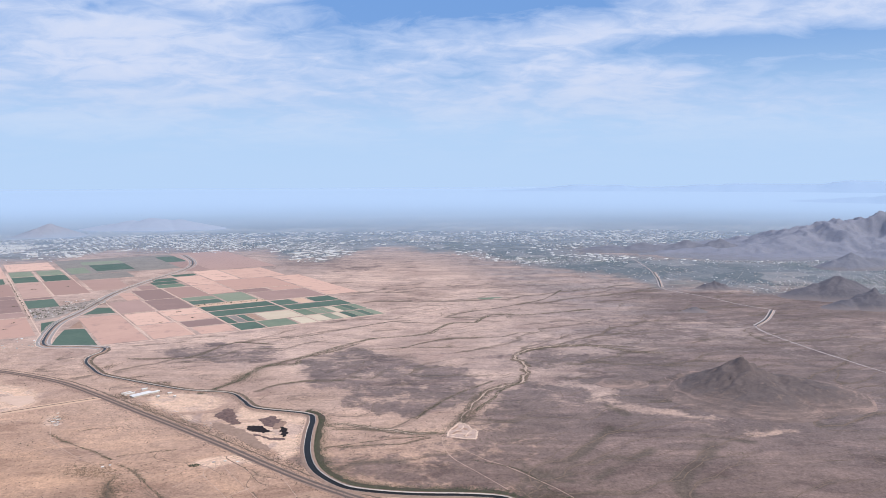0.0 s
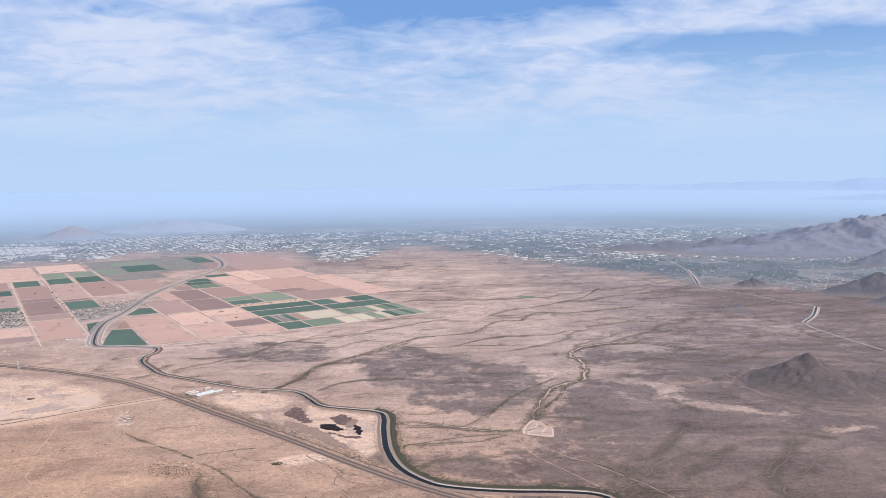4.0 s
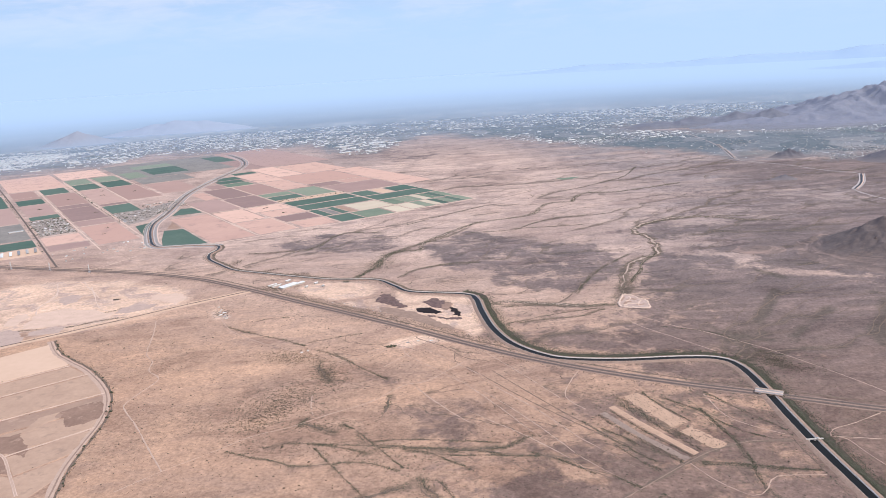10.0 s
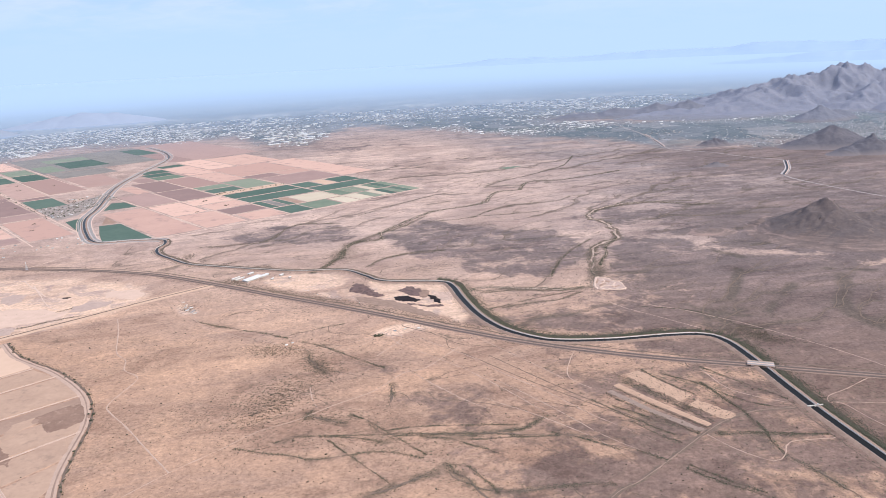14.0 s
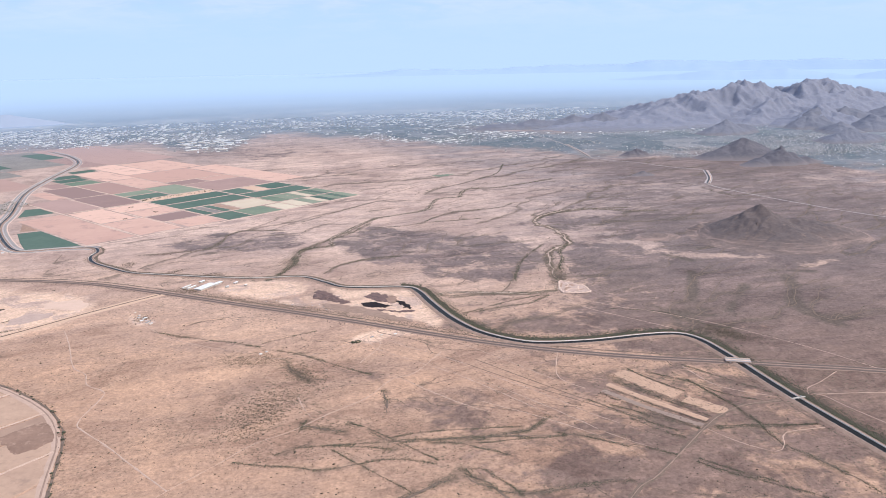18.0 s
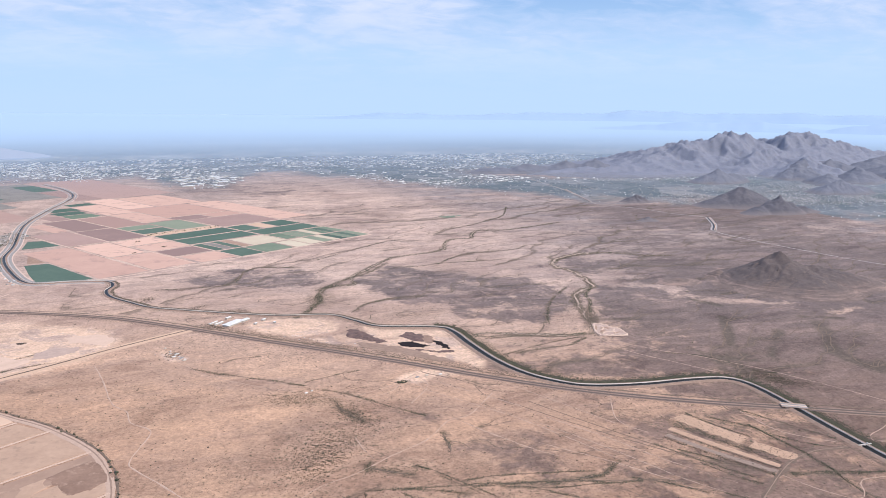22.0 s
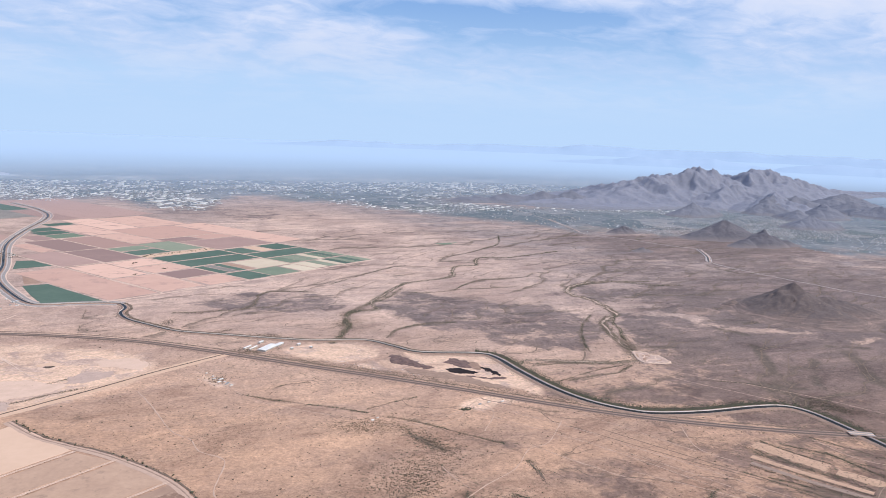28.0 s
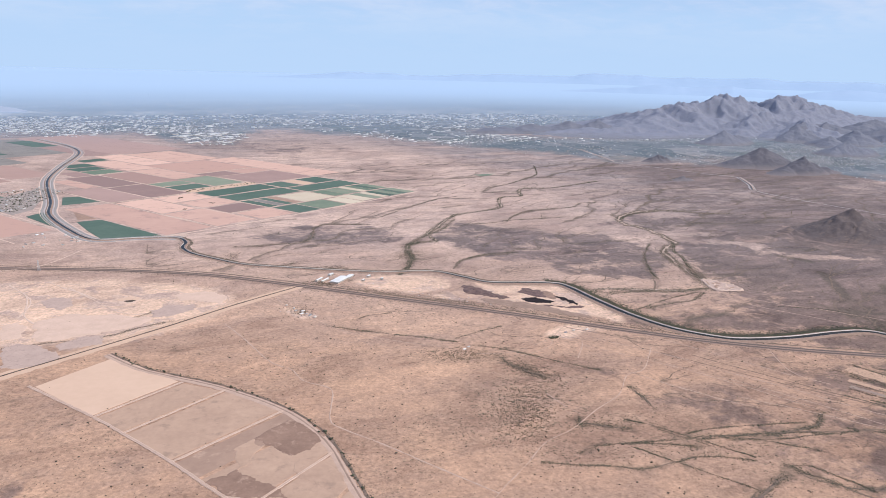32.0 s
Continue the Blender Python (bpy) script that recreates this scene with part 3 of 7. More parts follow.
# dark stony pavement, partly painted cloud shadow, and pale sand: centre, radii, turn, weight
STONY = [(-22, 390, 40, 34, -10, 0.15), (-54.6, 424.7, 30, 14, -10, 0.1), (-135.6, 461.1, 55, 9, -10, 0.3), (150.8, 370.4, 44, 36, 0, 1.0), (71.5, 306.4, 60, 30, 10, 0.5), (122.9, 276.2, 70, 34, 10, 0.55), (40.8, 316, 35, 18, -10, 0.5), (113, 229.1, 80, 40, 0, 0.5), (225.3, 341, 60, 40, 0, 0.6), (244.6, 445.3, 90, 70, 0, 0.5), (304.5, 591.6, 120, 90, 0, 0.5), (11, 170, 75, 60, 0, 0.36), (31.1, 234.9, 14, 6, -20, 0.9), (41.5, 207, 30, 40, 0, 0.35), (-80.4, 218.4, 18, 11, -30, 0.2), (-21.7, 206, 22, 18, -50, 0.35), (-90.6, 319.3, 28, 10, -30, 0.5), (94.3, 391.7, 35, 16, 0, 0.45), (200.7, 669.6, 130, 40, -25, 0.45), (-130.4, 914.3, 120, 90, 0, 0.5), (-44.9, 169.2, 25, 15, 0, 0.35), (60.4, 440.2, 30, 16, 20, 0.3), (11, 390, 22, 30, 20, 0.25), (-80, 425, 34, 14, -20, 0.2), (-143, 460, 34, 8, -10, 0.3), (46, 350, 40, 26, 10, 0.45), (69, 341, 30, 14, 0, 0.45), (125, 279, 50, 18, 10, 0.45), (105, 310, 34, 10, 20, 0.35), (100, 437, 40, 18, 0, 0.35), (206, 600, 70, 40, 0, 0.4), (157, 380, 74, 60, -15, 0.8), (355, 640, 95, 70, -10, 0.7), (-61, 171, 24, 5, -8, 0.35), (-70, 207, 14, 6, -40, 0.25), (-258, 342, 18, 9, -10, 0.7), (-232, 372, 9, 5, -10, 0.5), (-26, 232, 16, 9, -40, 0.4), (-80, 216, 16, 8, -40, 0.1), (-100, 244, 14, 8, -40, 0.3), (-275, 320, 28, 13, 10, 0.7), (-272, 374, 13, 7, 0, 0.6), (-264, 226, 16, 8, 0, 0.7), (-45, 184, 40, 20, -20, 0.32), (-78, 205, 55, 32, 0, 0.16), (90, 200, 80, 60, 0, 0.35), (-20, 140, 60, 40, 0, 0.3), (-200, 431, 6, 9, -20, 0.6), (-174, 409, 9, 3, 30, 0.6), (-155, 397, 10, 4, -20, 0.6), (0, 285, 60, 26, 0, 0.4), (5, 268, 50, 16, 0, 0.35), (8, 240, 26, 10, -25, 0.4), (-40, 300, 30, 20, 0, 0.2), (60, 470, 60, 30, 0, 0.25), (120, 540, 80, 50, 0, 0.25), (90, 170, 50, 40, 0, 0.5)]
SANDY = [(-249.7, 370.7, 50, 25, -20, 0.45), (83.2, 379, 16, 9, 0, 0.6), (112, 344, 20, 7, -40, 0.16), (130, 322, 14, 5, -25, 0.16), (122.3, 338.6, 28, 9, -20, 0.35), (40.9, 300.5, 12, 6, 0, 0.6), (-75.5, 313.5, 16, 14, 0, 0.5), (-30.9, 559.7, 60, 50, 20, 0.3), (-239.5, 441.9, 60, 14, -15, 0.4), (105, 340, 34, 7, -10, 0.3), (82.7, 371, 14, 8, 0, 0.5), (80, 419, 12, 5, 20, 0.4), (138, 317, 30, 6, -10, 0.5), (42, 311, 14, 5, 10, 0.5), (139, 287, 24, 5, 0, 0.45), (49, 372, 12, 16, 30, 0.35), (-88, 209, 10, 2.5, -10, 0.6), (-72, 199, 14, 2.2, -8, 0.7), (-52, 186, 18, 4, -20, 0.6), (-94, 182, 12, 4, 10, 0.5), (-83, 188, 16, 3, -10, 0.5)]
BASALT = [([(-79, 459), (-60, 478), (-38, 461), (-14.5, 439), (7.6, 424), (20.5, 400), (13.5, 372), (2, 360), (-3, 344), (-16, 339), (-34, 345), (-48, 360), (-56, 378), (-66, 389), (-75, 405), (-84, 423)], 0.66),
          ([(-189, 472), (-173, 492), (-128, 486), (-99.5, 468), (-98, 448), (-122, 439), (-164, 447)], 0.55),
          ([(46.8, 396.9), (65.6, 395.1), (68.7, 371.4), (75.3, 343.2), (70.4, 318.8), (52, 300), (34, 292), (22.4, 318), (19.7, 328.3), (15, 337), (30, 370)], 0.72),
          ([(119, 286.7), (127, 275.8), (90.3, 242.1), (87, 249.6), (97.9, 271.9)], 0.85)]
# shade of gully and ridge sides, darkened into the stony ground: lines and widths
GULLY_SHADE = [([(74.1, 322.6), (62.7, 302.6), (48.3, 282.1), (36.2, 269.2)], 1.7), ([(86.4, 295.9), (72.3, 283.1), (57.5, 268.4)], 1.5), ([(114.8, 301.5), (101.2, 283.1), (89.1, 266.7), (86.2, 251.5), (86.6, 240)], 2.4),
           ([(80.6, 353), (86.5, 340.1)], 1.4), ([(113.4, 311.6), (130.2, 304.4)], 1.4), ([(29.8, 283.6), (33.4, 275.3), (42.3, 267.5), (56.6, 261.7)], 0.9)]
# ground scraped bare by machines: outlines
SCRAPED = [[(-100.6, 359.2), (-93.2, 347.5), (-80.0, 343.8), (-64.5, 338.7), (-63.0, 317.6), (-60.4, 294.6), (-64.4, 286.1), (-71.9, 298.5), (-81.6, 306.1), (-95.6, 318.4), (-117.6, 334.0), (-128.9, 341.2), (-111.6, 345.5), (-99.4, 340.4)],
           [(-152.4, 372.5), (-137.6, 378.8), (-115.1, 371.5), (-108.0, 363.1), (-112.9, 350.4), (-130.5, 346.0), (-147.6, 358.9)],
           [(-318, 408), (-290, 412), (-262, 408), (-235, 396), (-212, 378), (-204, 362), (-214, 342), (-232, 328), (-262, 318), (-292, 330), (-318, 352), (-330, 384)],
           [(-101, 285), (-95, 290), (-84, 293), (-73, 287), (-72, 282), (-84, 284), (-92, 279), (-98, 281)], [(-190, 345), (-183, 342), (-177, 330), (-183, 327)]]


def inside(X, Y, poly):
    """Signed distance to a polygon's outline, positive within it."""
    p = np.array(poly, float)
    best, odd = np.full(X.shape, 1e9), np.zeros(X.shape, bool)
    for (x0, y0), (x1, y1) in zip(p, np.roll(p, -1, 0)):
        s = np.clip(((X - x0) * (x1 - x0) + (Y - y0) * (y1 - y0)) / ((x1 - x0) ** 2 + (y1 - y0) ** 2), 0, 1)
        best = np.minimum(best, np.hypot(X - x0 - s * (x1 - x0), Y - y0 - s * (y1 - y0)))
        if y0 != y1:
            odd ^= ((y0 > Y) != (y1 > Y)) & (X < (x1 - x0) * (Y - y0) / (y1 - y0) + x0)
    return np.where(odd, best, -best)

HWY = [(-414.9, 476.9), (-319, 442.7), (-282.9, 430.6), (-247.5, 417.4), (-212.1, 399.1), (-177.5, 372.5), (-146.6, 346.7), (-118.7, 323.8), (-94.3, 303.2), (-72.2, 283.5), (-52.2, 266.6), (-33.8, 253.2), (-15.7, 242), (1.6, 232.6), (23.8, 221.9), (32.7, 217.3), (57.8, 205.2), (69.1, 199.1), (123.8, 171.7), (227.9, 121.3)]

BRUSHY = [(-138.3, 276.2, 12, 7, -20, 1.0), (-121.7, 258, 5, 13, 20, 1.0), (-135.7, 230.9, 9, 20, -30, 0.9), (-118.7, 216.8, 10, 4, -10, 0.5), (-128.7, 204.2, 16, 4, -10, 0.2), (-105.6, 199.4, 30, 6, -10, 0.12), (-80.4, 194.6, 30, 10, -10, 0.15), (-105.7, 399.9, 22, 10, 40, 0.8), (20.3, 362, 20, 40, -30, 0.5), (-30.1, 314.5, 60, 10, -5, 0.5), (-160.6, 342.3, 40, 16, -40, 0.4), (10.9, 206.5, 40, 40, 0, 0.45)]


# ---- drainage: where water runs off the plain ----
WASHES = [
    ([(-128.7, 375.8), (-122.5, 385.2), (-113.7, 402.7), (-110.7, 419.1), (-103.8, 433.5), (-88.8, 435.9), (-87.8, 452.2), (-75.9, 469.8), (-62.5, 487.5), (-49.9, 502.7), (-30.9, 508.7), (-10.9, 518.4), (-0.9, 542.1), (9, 555.6), (24.1, 557.1), (31.7, 575.6), (42.9, 587.8), (64.3, 584.8), (95.1, 596), (123.9, 608.2)], 1.3),
    ([(0.8, 318.9), (6.6, 330.5), (11.6, 348.5), (20.7, 373.8), (29.9, 387.7), (40.7, 393.9), (46.2, 409.5), (48.1, 437.3), (44, 444.5), (47.5, 460.3), (61.2, 473.1), (82.7, 481), (103.2, 476.2), (120.3, 463), (139.3, 458.2)], 2.2),
    ([(0.9, 315.7), (-11.8, 315.9), (-24, 320.5), (-37.3, 325.5), (-48.5, 329.5), (-54.6, 326.3)], 1.5),
    ([(41.1, 394.2), (30.5, 381), (24.8, 366), (15, 347)], 0.7),
    ([(-56.8, 472.9), (-37.8, 472.6), (-25.7, 476.3), (-3.6, 476.5), (18.6, 476.6)], 0.6),
    ([(-28.2, 473.2), (-14.7, 487.9), (2.3, 501.6), (19.4, 504.1), (41.7, 507.4), (53.3, 518.4), (66.9, 517.8)], 0.8),
    ([(5.8, 590.9), (35.8, 608.1), (65.9, 633.4), (89.9, 657.2), (116.6, 713.9)], 0.6),
    ([(-100.5, 507.1), (-78, 528.5), (-44.1, 557.9), (-25.2, 565.6)], 0.6),
    ([(3.7, 176.4), (3.3, 167.8), (6.7, 159.5), (8.9, 149.6), (10.6, 139.7)], 0.8),
    ([(1.8, 213.7), (3.7, 202.9), (5.2, 193), (5.2, 180.9), (3.8, 176.7)], 0.4),
    ([(-24.7, 168), (-20.2, 161.8), (-14.4, 155.6), (-8.9, 149.4), (-3.8, 143.7)], 0.6),
    ([(-29.5, 195.7), (-25.2, 186.8), (-20.3, 179.6)], 0.6),
    ([(-33.9, 179.1), (-27.4, 172.6)], 0.5),
    ([(-8.7, 181.8), (4.2, 179.5), (13.4, 176.9)], 0.6),
    ([(-144.7, 204.2), (-129.7, 197.3), (-121.2, 193.5), (-112, 193.4), (-104.5, 193.9), (-99.4, 192.1), (-90.9, 187.5)], 0.55),
    ([(-132.7, 204.7), (-127.6, 206.9), (-118.6, 205.7), (-109.5, 202.6), (-101.1, 198.3)], 0.5),
    ([(-120.6, 206.3), (-108.5, 204), (-99.2, 202.3)], 0.45),
    ([(-99.4, 205.2), (-93.4, 205.4), (-86.3, 204.7), (-78.2, 203.3), (-62, 199.9)], 0.45),
    ([(-98.4, 201.4), (-90.3, 200), (-78.8, 198.4), (-62, 193.6)], 0.55),
    ([(-90.3, 198.9), (-83.3, 196.5), (-79, 193.2), (-70.1, 185.2)], 0.45),
    ([(-108.5, 172.2), (-102.8, 174.2), (-96.4, 176.8), (-88.3, 179.8)], 1.3),
    ([(-84.9, 182.4), (-83.6, 178), (-81.2, 174.6), (-79.9, 170.3), (-74.1, 158.1)], 0.7),
    ([(-84.9, 182.4), (-80.2, 181.4), (-77.1, 174.7), (-74.1, 166.4)], 0.5),
    ([(-110.9, 217.9), (-105.5, 212.2), (-101.5, 206.3), (-97.4, 199.9), (-90.3, 188.8)], 0.4),
    ([(-117.6, 203.3), (-101, 176.5)], 0.3),
    ([(-125.3, 217.1), (-122.6, 223.4)], 0.5),
    ([(-86.7, 395.2), (-71.7, 401.1), (-55.6, 399.4)], 0.8),
    ([(-71.9, 246.4), (-58.3, 224.9), (-47.8, 205.4), (-40.4, 190.0), (-33.6, 179.9), (-27.9, 172.9)], 0.2),
    ([(-70.6, 257.3), (-58.6, 236.0), (-47.9, 218.8), (-39.1, 201.4), (-32.0, 190.4), (-26.7, 182.4)], 0.2),
    ([(-76.6, 228.7), (-65.6, 216.1), (-56.4, 206.0), (-53.4, 202.5), (-42.3, 187.3), (-37.2, 175.2)], 0.2),
    ([(-84.2, 199.4), (-76.2, 196.8), (-67.9, 196.7), (-60.3, 197.9), (-54.0, 202.1), (-51.6, 203.4)], 0.9),
    ([(-84.5, 196.4), (-74.5, 194.1), (-64.4, 193.1), (-51.5, 191.1)], 0.4),
    ([(-85.7, 184.2), (-84.6, 176.9), (-81.3, 173.0), (-78.1, 169.3), (-71.2, 167.2), (-60.4, 166.9), (-44.5, 164.8)], 0.8),
    ([(-23.3, 169.1), (-19.2, 163.4), (-15.0, 158.7), (-10.6, 153.4)], 0.5),
    ([(3.9, 178.5), (3.0, 171.2), (5.0, 164.8), (7.0, 157.1), (8.4, 150.8)], 0.6),
    ([(-8.2, 182.8), (3.0, 180.6), (14.3, 177.1), (21.3, 175.2)], 0.4),
    ([(1.8, 213.7), (3.3, 202.2), (4.7, 193.9), (4.5, 183.3), (4.9, 178.3)], 0.5),
    ([(6.9, 224.9), (12.6, 214.1), (17.8, 204.0), (21.9, 197.2)], 0.4),
    ([(-6.5, 222.2), (1.2, 212.5), (7.8, 200.1), (16.0, 192.7)], 0.4),
    ([(-174.7, 317.8), (-164.5, 309.0), (-154.5, 302.5), (-144.7, 296.0), (-134.1, 287.6)], 0.6),
    ([(-164.2, 321.0), (-157.2, 324.7), (-147.5, 325.1)], 0.5),
    ([(-133.6, 291.1), (-122.2, 295.5), (-112.0, 298.6)], 0.5),
    ([(-128.4, 282.5), (-119.5, 274.9), (-112.5, 266.4), (-105.7, 258.1), (-98.1, 250.0)], 0.6),
    ([(-126.1, 273.4), (-124.3, 263.4), (-121.1, 255.0), (-118.1, 249.9)], 1.0),
    ([(-125.2, 220.9), (-118.2, 215.6), (-112.1, 211.7)], 1.1),
    ([(-91.8, 249.7), (-83.1, 233.0), (-73.1, 217.3), (-64.9, 207.9)], 0.2),
    ([(-77.0, 254.8), (-67.6, 236.9), (-59.1, 220.8), (-52.5, 206.6), (-48.0, 198.4)], 0.2),
    ([(-105.3, 209.7), (-101.2, 203.4), (-96.6, 196.6)], 0.5),
    ([(-101.2, 203.4), (-87.7, 200.5), (-74.8, 197.7), (-62.7, 197.3), (-55.0, 200.5)], 0.7),
    ([(-96.2, 236.7), (-97.3, 226.7), (-98.5, 219.9)], 0.8),
    ([(-53.5, 193.6), (-45.5, 188.1), (-37.8, 179.9)], 0.5),
    ([(46.3, 457.9), (64.0, 472.2), (83.2, 476.2), (106.8, 478.8), (124.3, 472.5)], 0.8),
    ([(-53.6, 326.3), (-42.0, 323.3), (-27.3, 321.4), (-13.4, 316.9)], 1.2),
    ([(-45.0, 299.6), (-31.6, 302.6), (-18.5, 303.6), (-6.0, 311.7)], 0.7),
    ([(-197.1, 451.9), (-179.5, 450.6), (-156.6, 455.7), (-143.3, 491.5), (-113.1, 486.5)], 1.0),
    ([(-112.4, 426.7), (-106.7, 432.6), (-88.7, 451.5), (-73.7, 464.4), (-55.1, 492.2)], 1.2),
    ([(26.4, 397.4), (5.9, 372.7), (-7.0, 349.9), (-13.9, 333.1)], 0.6),
    ([(-50.4, 321.7), (-35.1, 321.3), (-18.0, 316.0), (-2.7, 317.1)], 0.8),
    ([(-49.5, 299.7), (-29.2, 307.8), (-8.6, 312.6)], 0.45),
    ([(11.5, 285.8), (30.4, 274.4), (39.7, 253.9), (46.4, 250.6)], 0.3),
    ([(-98.1, 381.7), (-87.2, 394.7), (-64.1, 401.6)], 0.9),
    ([(-21.5, 221), (-15.5, 209.5), (-9.2, 198)], 0.7),
    ([(-12.6, 227.6), (-8.6, 216), (-3.6, 206)], 0.4),
    ([(-31, 205), (-22, 194), (-13, 182.5)], 0.5),
    ([(-36, 210), (-28, 196), (-20, 184)], 0.4),
    ([(-272.9, 342.7), (-263.6, 350.6), (-246.3, 347.5), (-234.1, 355.5)], 0.8),
    ([(-284.8, 327.3), (-271.2, 328.5), (-254.4, 329.1), (-236.8, 338.0), (-223.3, 340.5)], 0.9),
]


def fbm(ny, nx, cells, octaves, seed):
    """Smooth fractal noise on a grid, about -1 to 1."""
    r = np.random.default_rng(seed)
    out, amp = np.zeros((ny, nx)), 1.0
    for _ in range(octaves):
        g = r.uniform(-1, 1, (int(ny / cells) + 3, int(nx / cells) + 3))
        fy, fx = np.arange(ny) / cells, np.arange(nx) / cells
        iy, ix = fy.astype(int), fx.astype(int)
        ty, tx = fy - iy, fx - ix
        ty, tx = (ty * ty * (3 - 2 * ty))[:, None], (tx * tx * (3 - 2 * tx))[None]
        a, b, c, d = (g[np.ix_(iy + j, ix + i)] for j, i in ((0, 0), (0, 1), (1, 0), (1, 1)))
        out += amp * ((a * (1 - tx) + b * tx) * (1 - ty) + (c * (1 - tx) + d * tx) * ty)
        amp, cells = amp * 0.5, max(cells / 2, 1.0)
    return out


def soften(a, k):
    for _ in range(k):
        a = (a + np.roll(a, 1, 0) + np.roll(a, -1, 0)) / 3
        a = (a + np.roll(a, 1, 1) + np.roll(a, -1, 1)) / 3
    return a


def receivers(H, r=None):
    """For each cell of a height grid the neighbour that its water runs to (itself in a hollow)."""
    ny, nx = H.shape
    idx = np.arange(ny * nx).reshape(ny, nx)
    P = np.pad(H, 1, mode="edge")
    best, to = np.zeros_like(H), idx.copy()
    for dy in (-1, 0, 1):
        for dx in (-1, 0, 1):
            if dx or dy:
                drop = (H - P[1 + dy:1 + dy + ny, 1 + dx:1 + dx + nx]) / math.hypot(dx, dy)
                if r is not None:
                    drop = drop * r.uniform(0.75, 1.25, H.shape)
                yy, xx = np.clip(np.arange(ny) + dy, 0, ny - 1), np.clip(np.arange(nx) + dx, 0, nx - 1)
                better = drop > best
                best, to = np.where(better, drop, best), np.where(better, idx[np.ix_(yy, xx)], to)
    return to.ravel()


def runoff(H, to):
    """How many cells drain through each cell, and the cells from the highest down."""
    order = np.argsort(-H.ravel()).tolist()
    acc, dest = [1.0] * H.size, to.tolist()
    for i in order:
        if dest[i] != i:
            acc[dest[i]] += acc[i]
    return np.array(acc), order


RILLS = []
SWALE = []                                   # grids of (x0, y0, cell, strength)


def drain(x0, x1, y0, y1, cell, flow, rough, least, width, keep, seed):
    """Run water over a tilted rough plain, draw its channels and mark where the ground along them darkens."""
    r = np.random.default_rng(seed)
    xs, ys = np.arange(x0, x1, cell), np.arange(y0, y1, cell)
    X, Y = np.meshgrid(xs, ys)
    H = -(X * flow[0] + Y * flow[1]) + rough * fbm(len(ys), len(xs), 26, 5, seed)
    bed = np.zeros(X.shape)
    for p, wd in WASHES:
        q = smooth_line(p, 1.0)
        i, j = ((q[:, 1] - y0) / cell).astype(int), ((q[:, 0] - x0) / cell).astype(int)
        ok = (i >= 0) & (j >= 0) & (i < len(ys)) & (j < len(xs))
        bed[i[ok], j[ok]] = min(1.0, wd)
    H = H - 9.0 * soften(bed, 3) - 14.0 * soften(bed, 10)
    to = receivers(H, r)
    acc, order = runoff(H, to)
    good = keep(X, Y)
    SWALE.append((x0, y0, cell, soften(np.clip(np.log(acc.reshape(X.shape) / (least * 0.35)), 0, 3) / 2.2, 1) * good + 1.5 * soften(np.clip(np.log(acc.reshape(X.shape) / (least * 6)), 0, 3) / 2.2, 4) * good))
    good = good.ravel()
    xf, yf = X.ravel(), Y.ravel()
    channel = acc >= least
    fed = np.zeros(acc.size, bool)
    fed[to[channel & (to != np.arange(acc.size))]] = True
    seen = np.zeros(acc.size, bool)
    for i in np.flatnonzero(channel & ~fed):
        path = [i]
        while not seen[i] and to[i] != i and len(path) < 400:
            seen[i] = True
            i = to[i]
            path.append(i)
        path = np.array(path)
        cuts = np.flatnonzero(~good[path])
        for piece in np.split(path, cuts):
            piece = piece[good[piece]]
            if len(piece) < 7:
                continue
            line = np.stack([xf[piece], yf[piece]], 1) + r.normal(0, cell * 0.12, (len(piece), 2))
            for _ in range(2):
                line[1:-1] = (line[:-2] + 2 * line[1:-1] + line[2:]) / 4
            RILLS.append((line, width * np.clip((acc[piece] / least) ** 0.32, 1, 3.2)))


def open_ground(X, Y):
    """Where rills may run: off the fields, roads, canal, town, hills and cleared ground."""
    u, v = field_uv(X, Y)
    ok = ~((u > -5) & (v > -7)) & (town_here(X, Y) < -6)
    for cx, cy, rx, ry in ((155, 377, 40, 34), (360, 630, 60, 60), (205, 596, 12, 7)):
        ok &= ((X - cx) / rx) ** 2 + ((Y - cy) / ry) ** 2 > 1
    for c in np.vstack([CANAL[::3], smooth_line(HWY, 6)]):
        ok &= (X - c[0]) ** 2 + (Y - c[1]) ** 2 > 5.5 ** 2
    for p in SCRAPED[:3] + [[(1, 309), (5, 329), (16, 320), (14, 307)]]:
        ok &= inside(X, Y, p) < -2
    return ok


HX = np.array(HWY)
drain(-240, 330, 245, 780, 1.6, (-0.91, -0.41), 13.0, 36, 0.125, lambda X, Y: open_ground(X, Y) & (Y > np.interp(X, HX[:, 0], HX[:, 1]) + 7), 5)
drain(-200, 110, 120, 350, 1.1, (-0.80, 0.50), 9.0, 80, 0.085, lambda X, Y: open_ground(X, Y) & (Y < np.interp(X, HX[:, 0], HX[:, 1]) - 5) & (X > -118 - 0.35 * (Y - 200)) & (X > -150), 8)


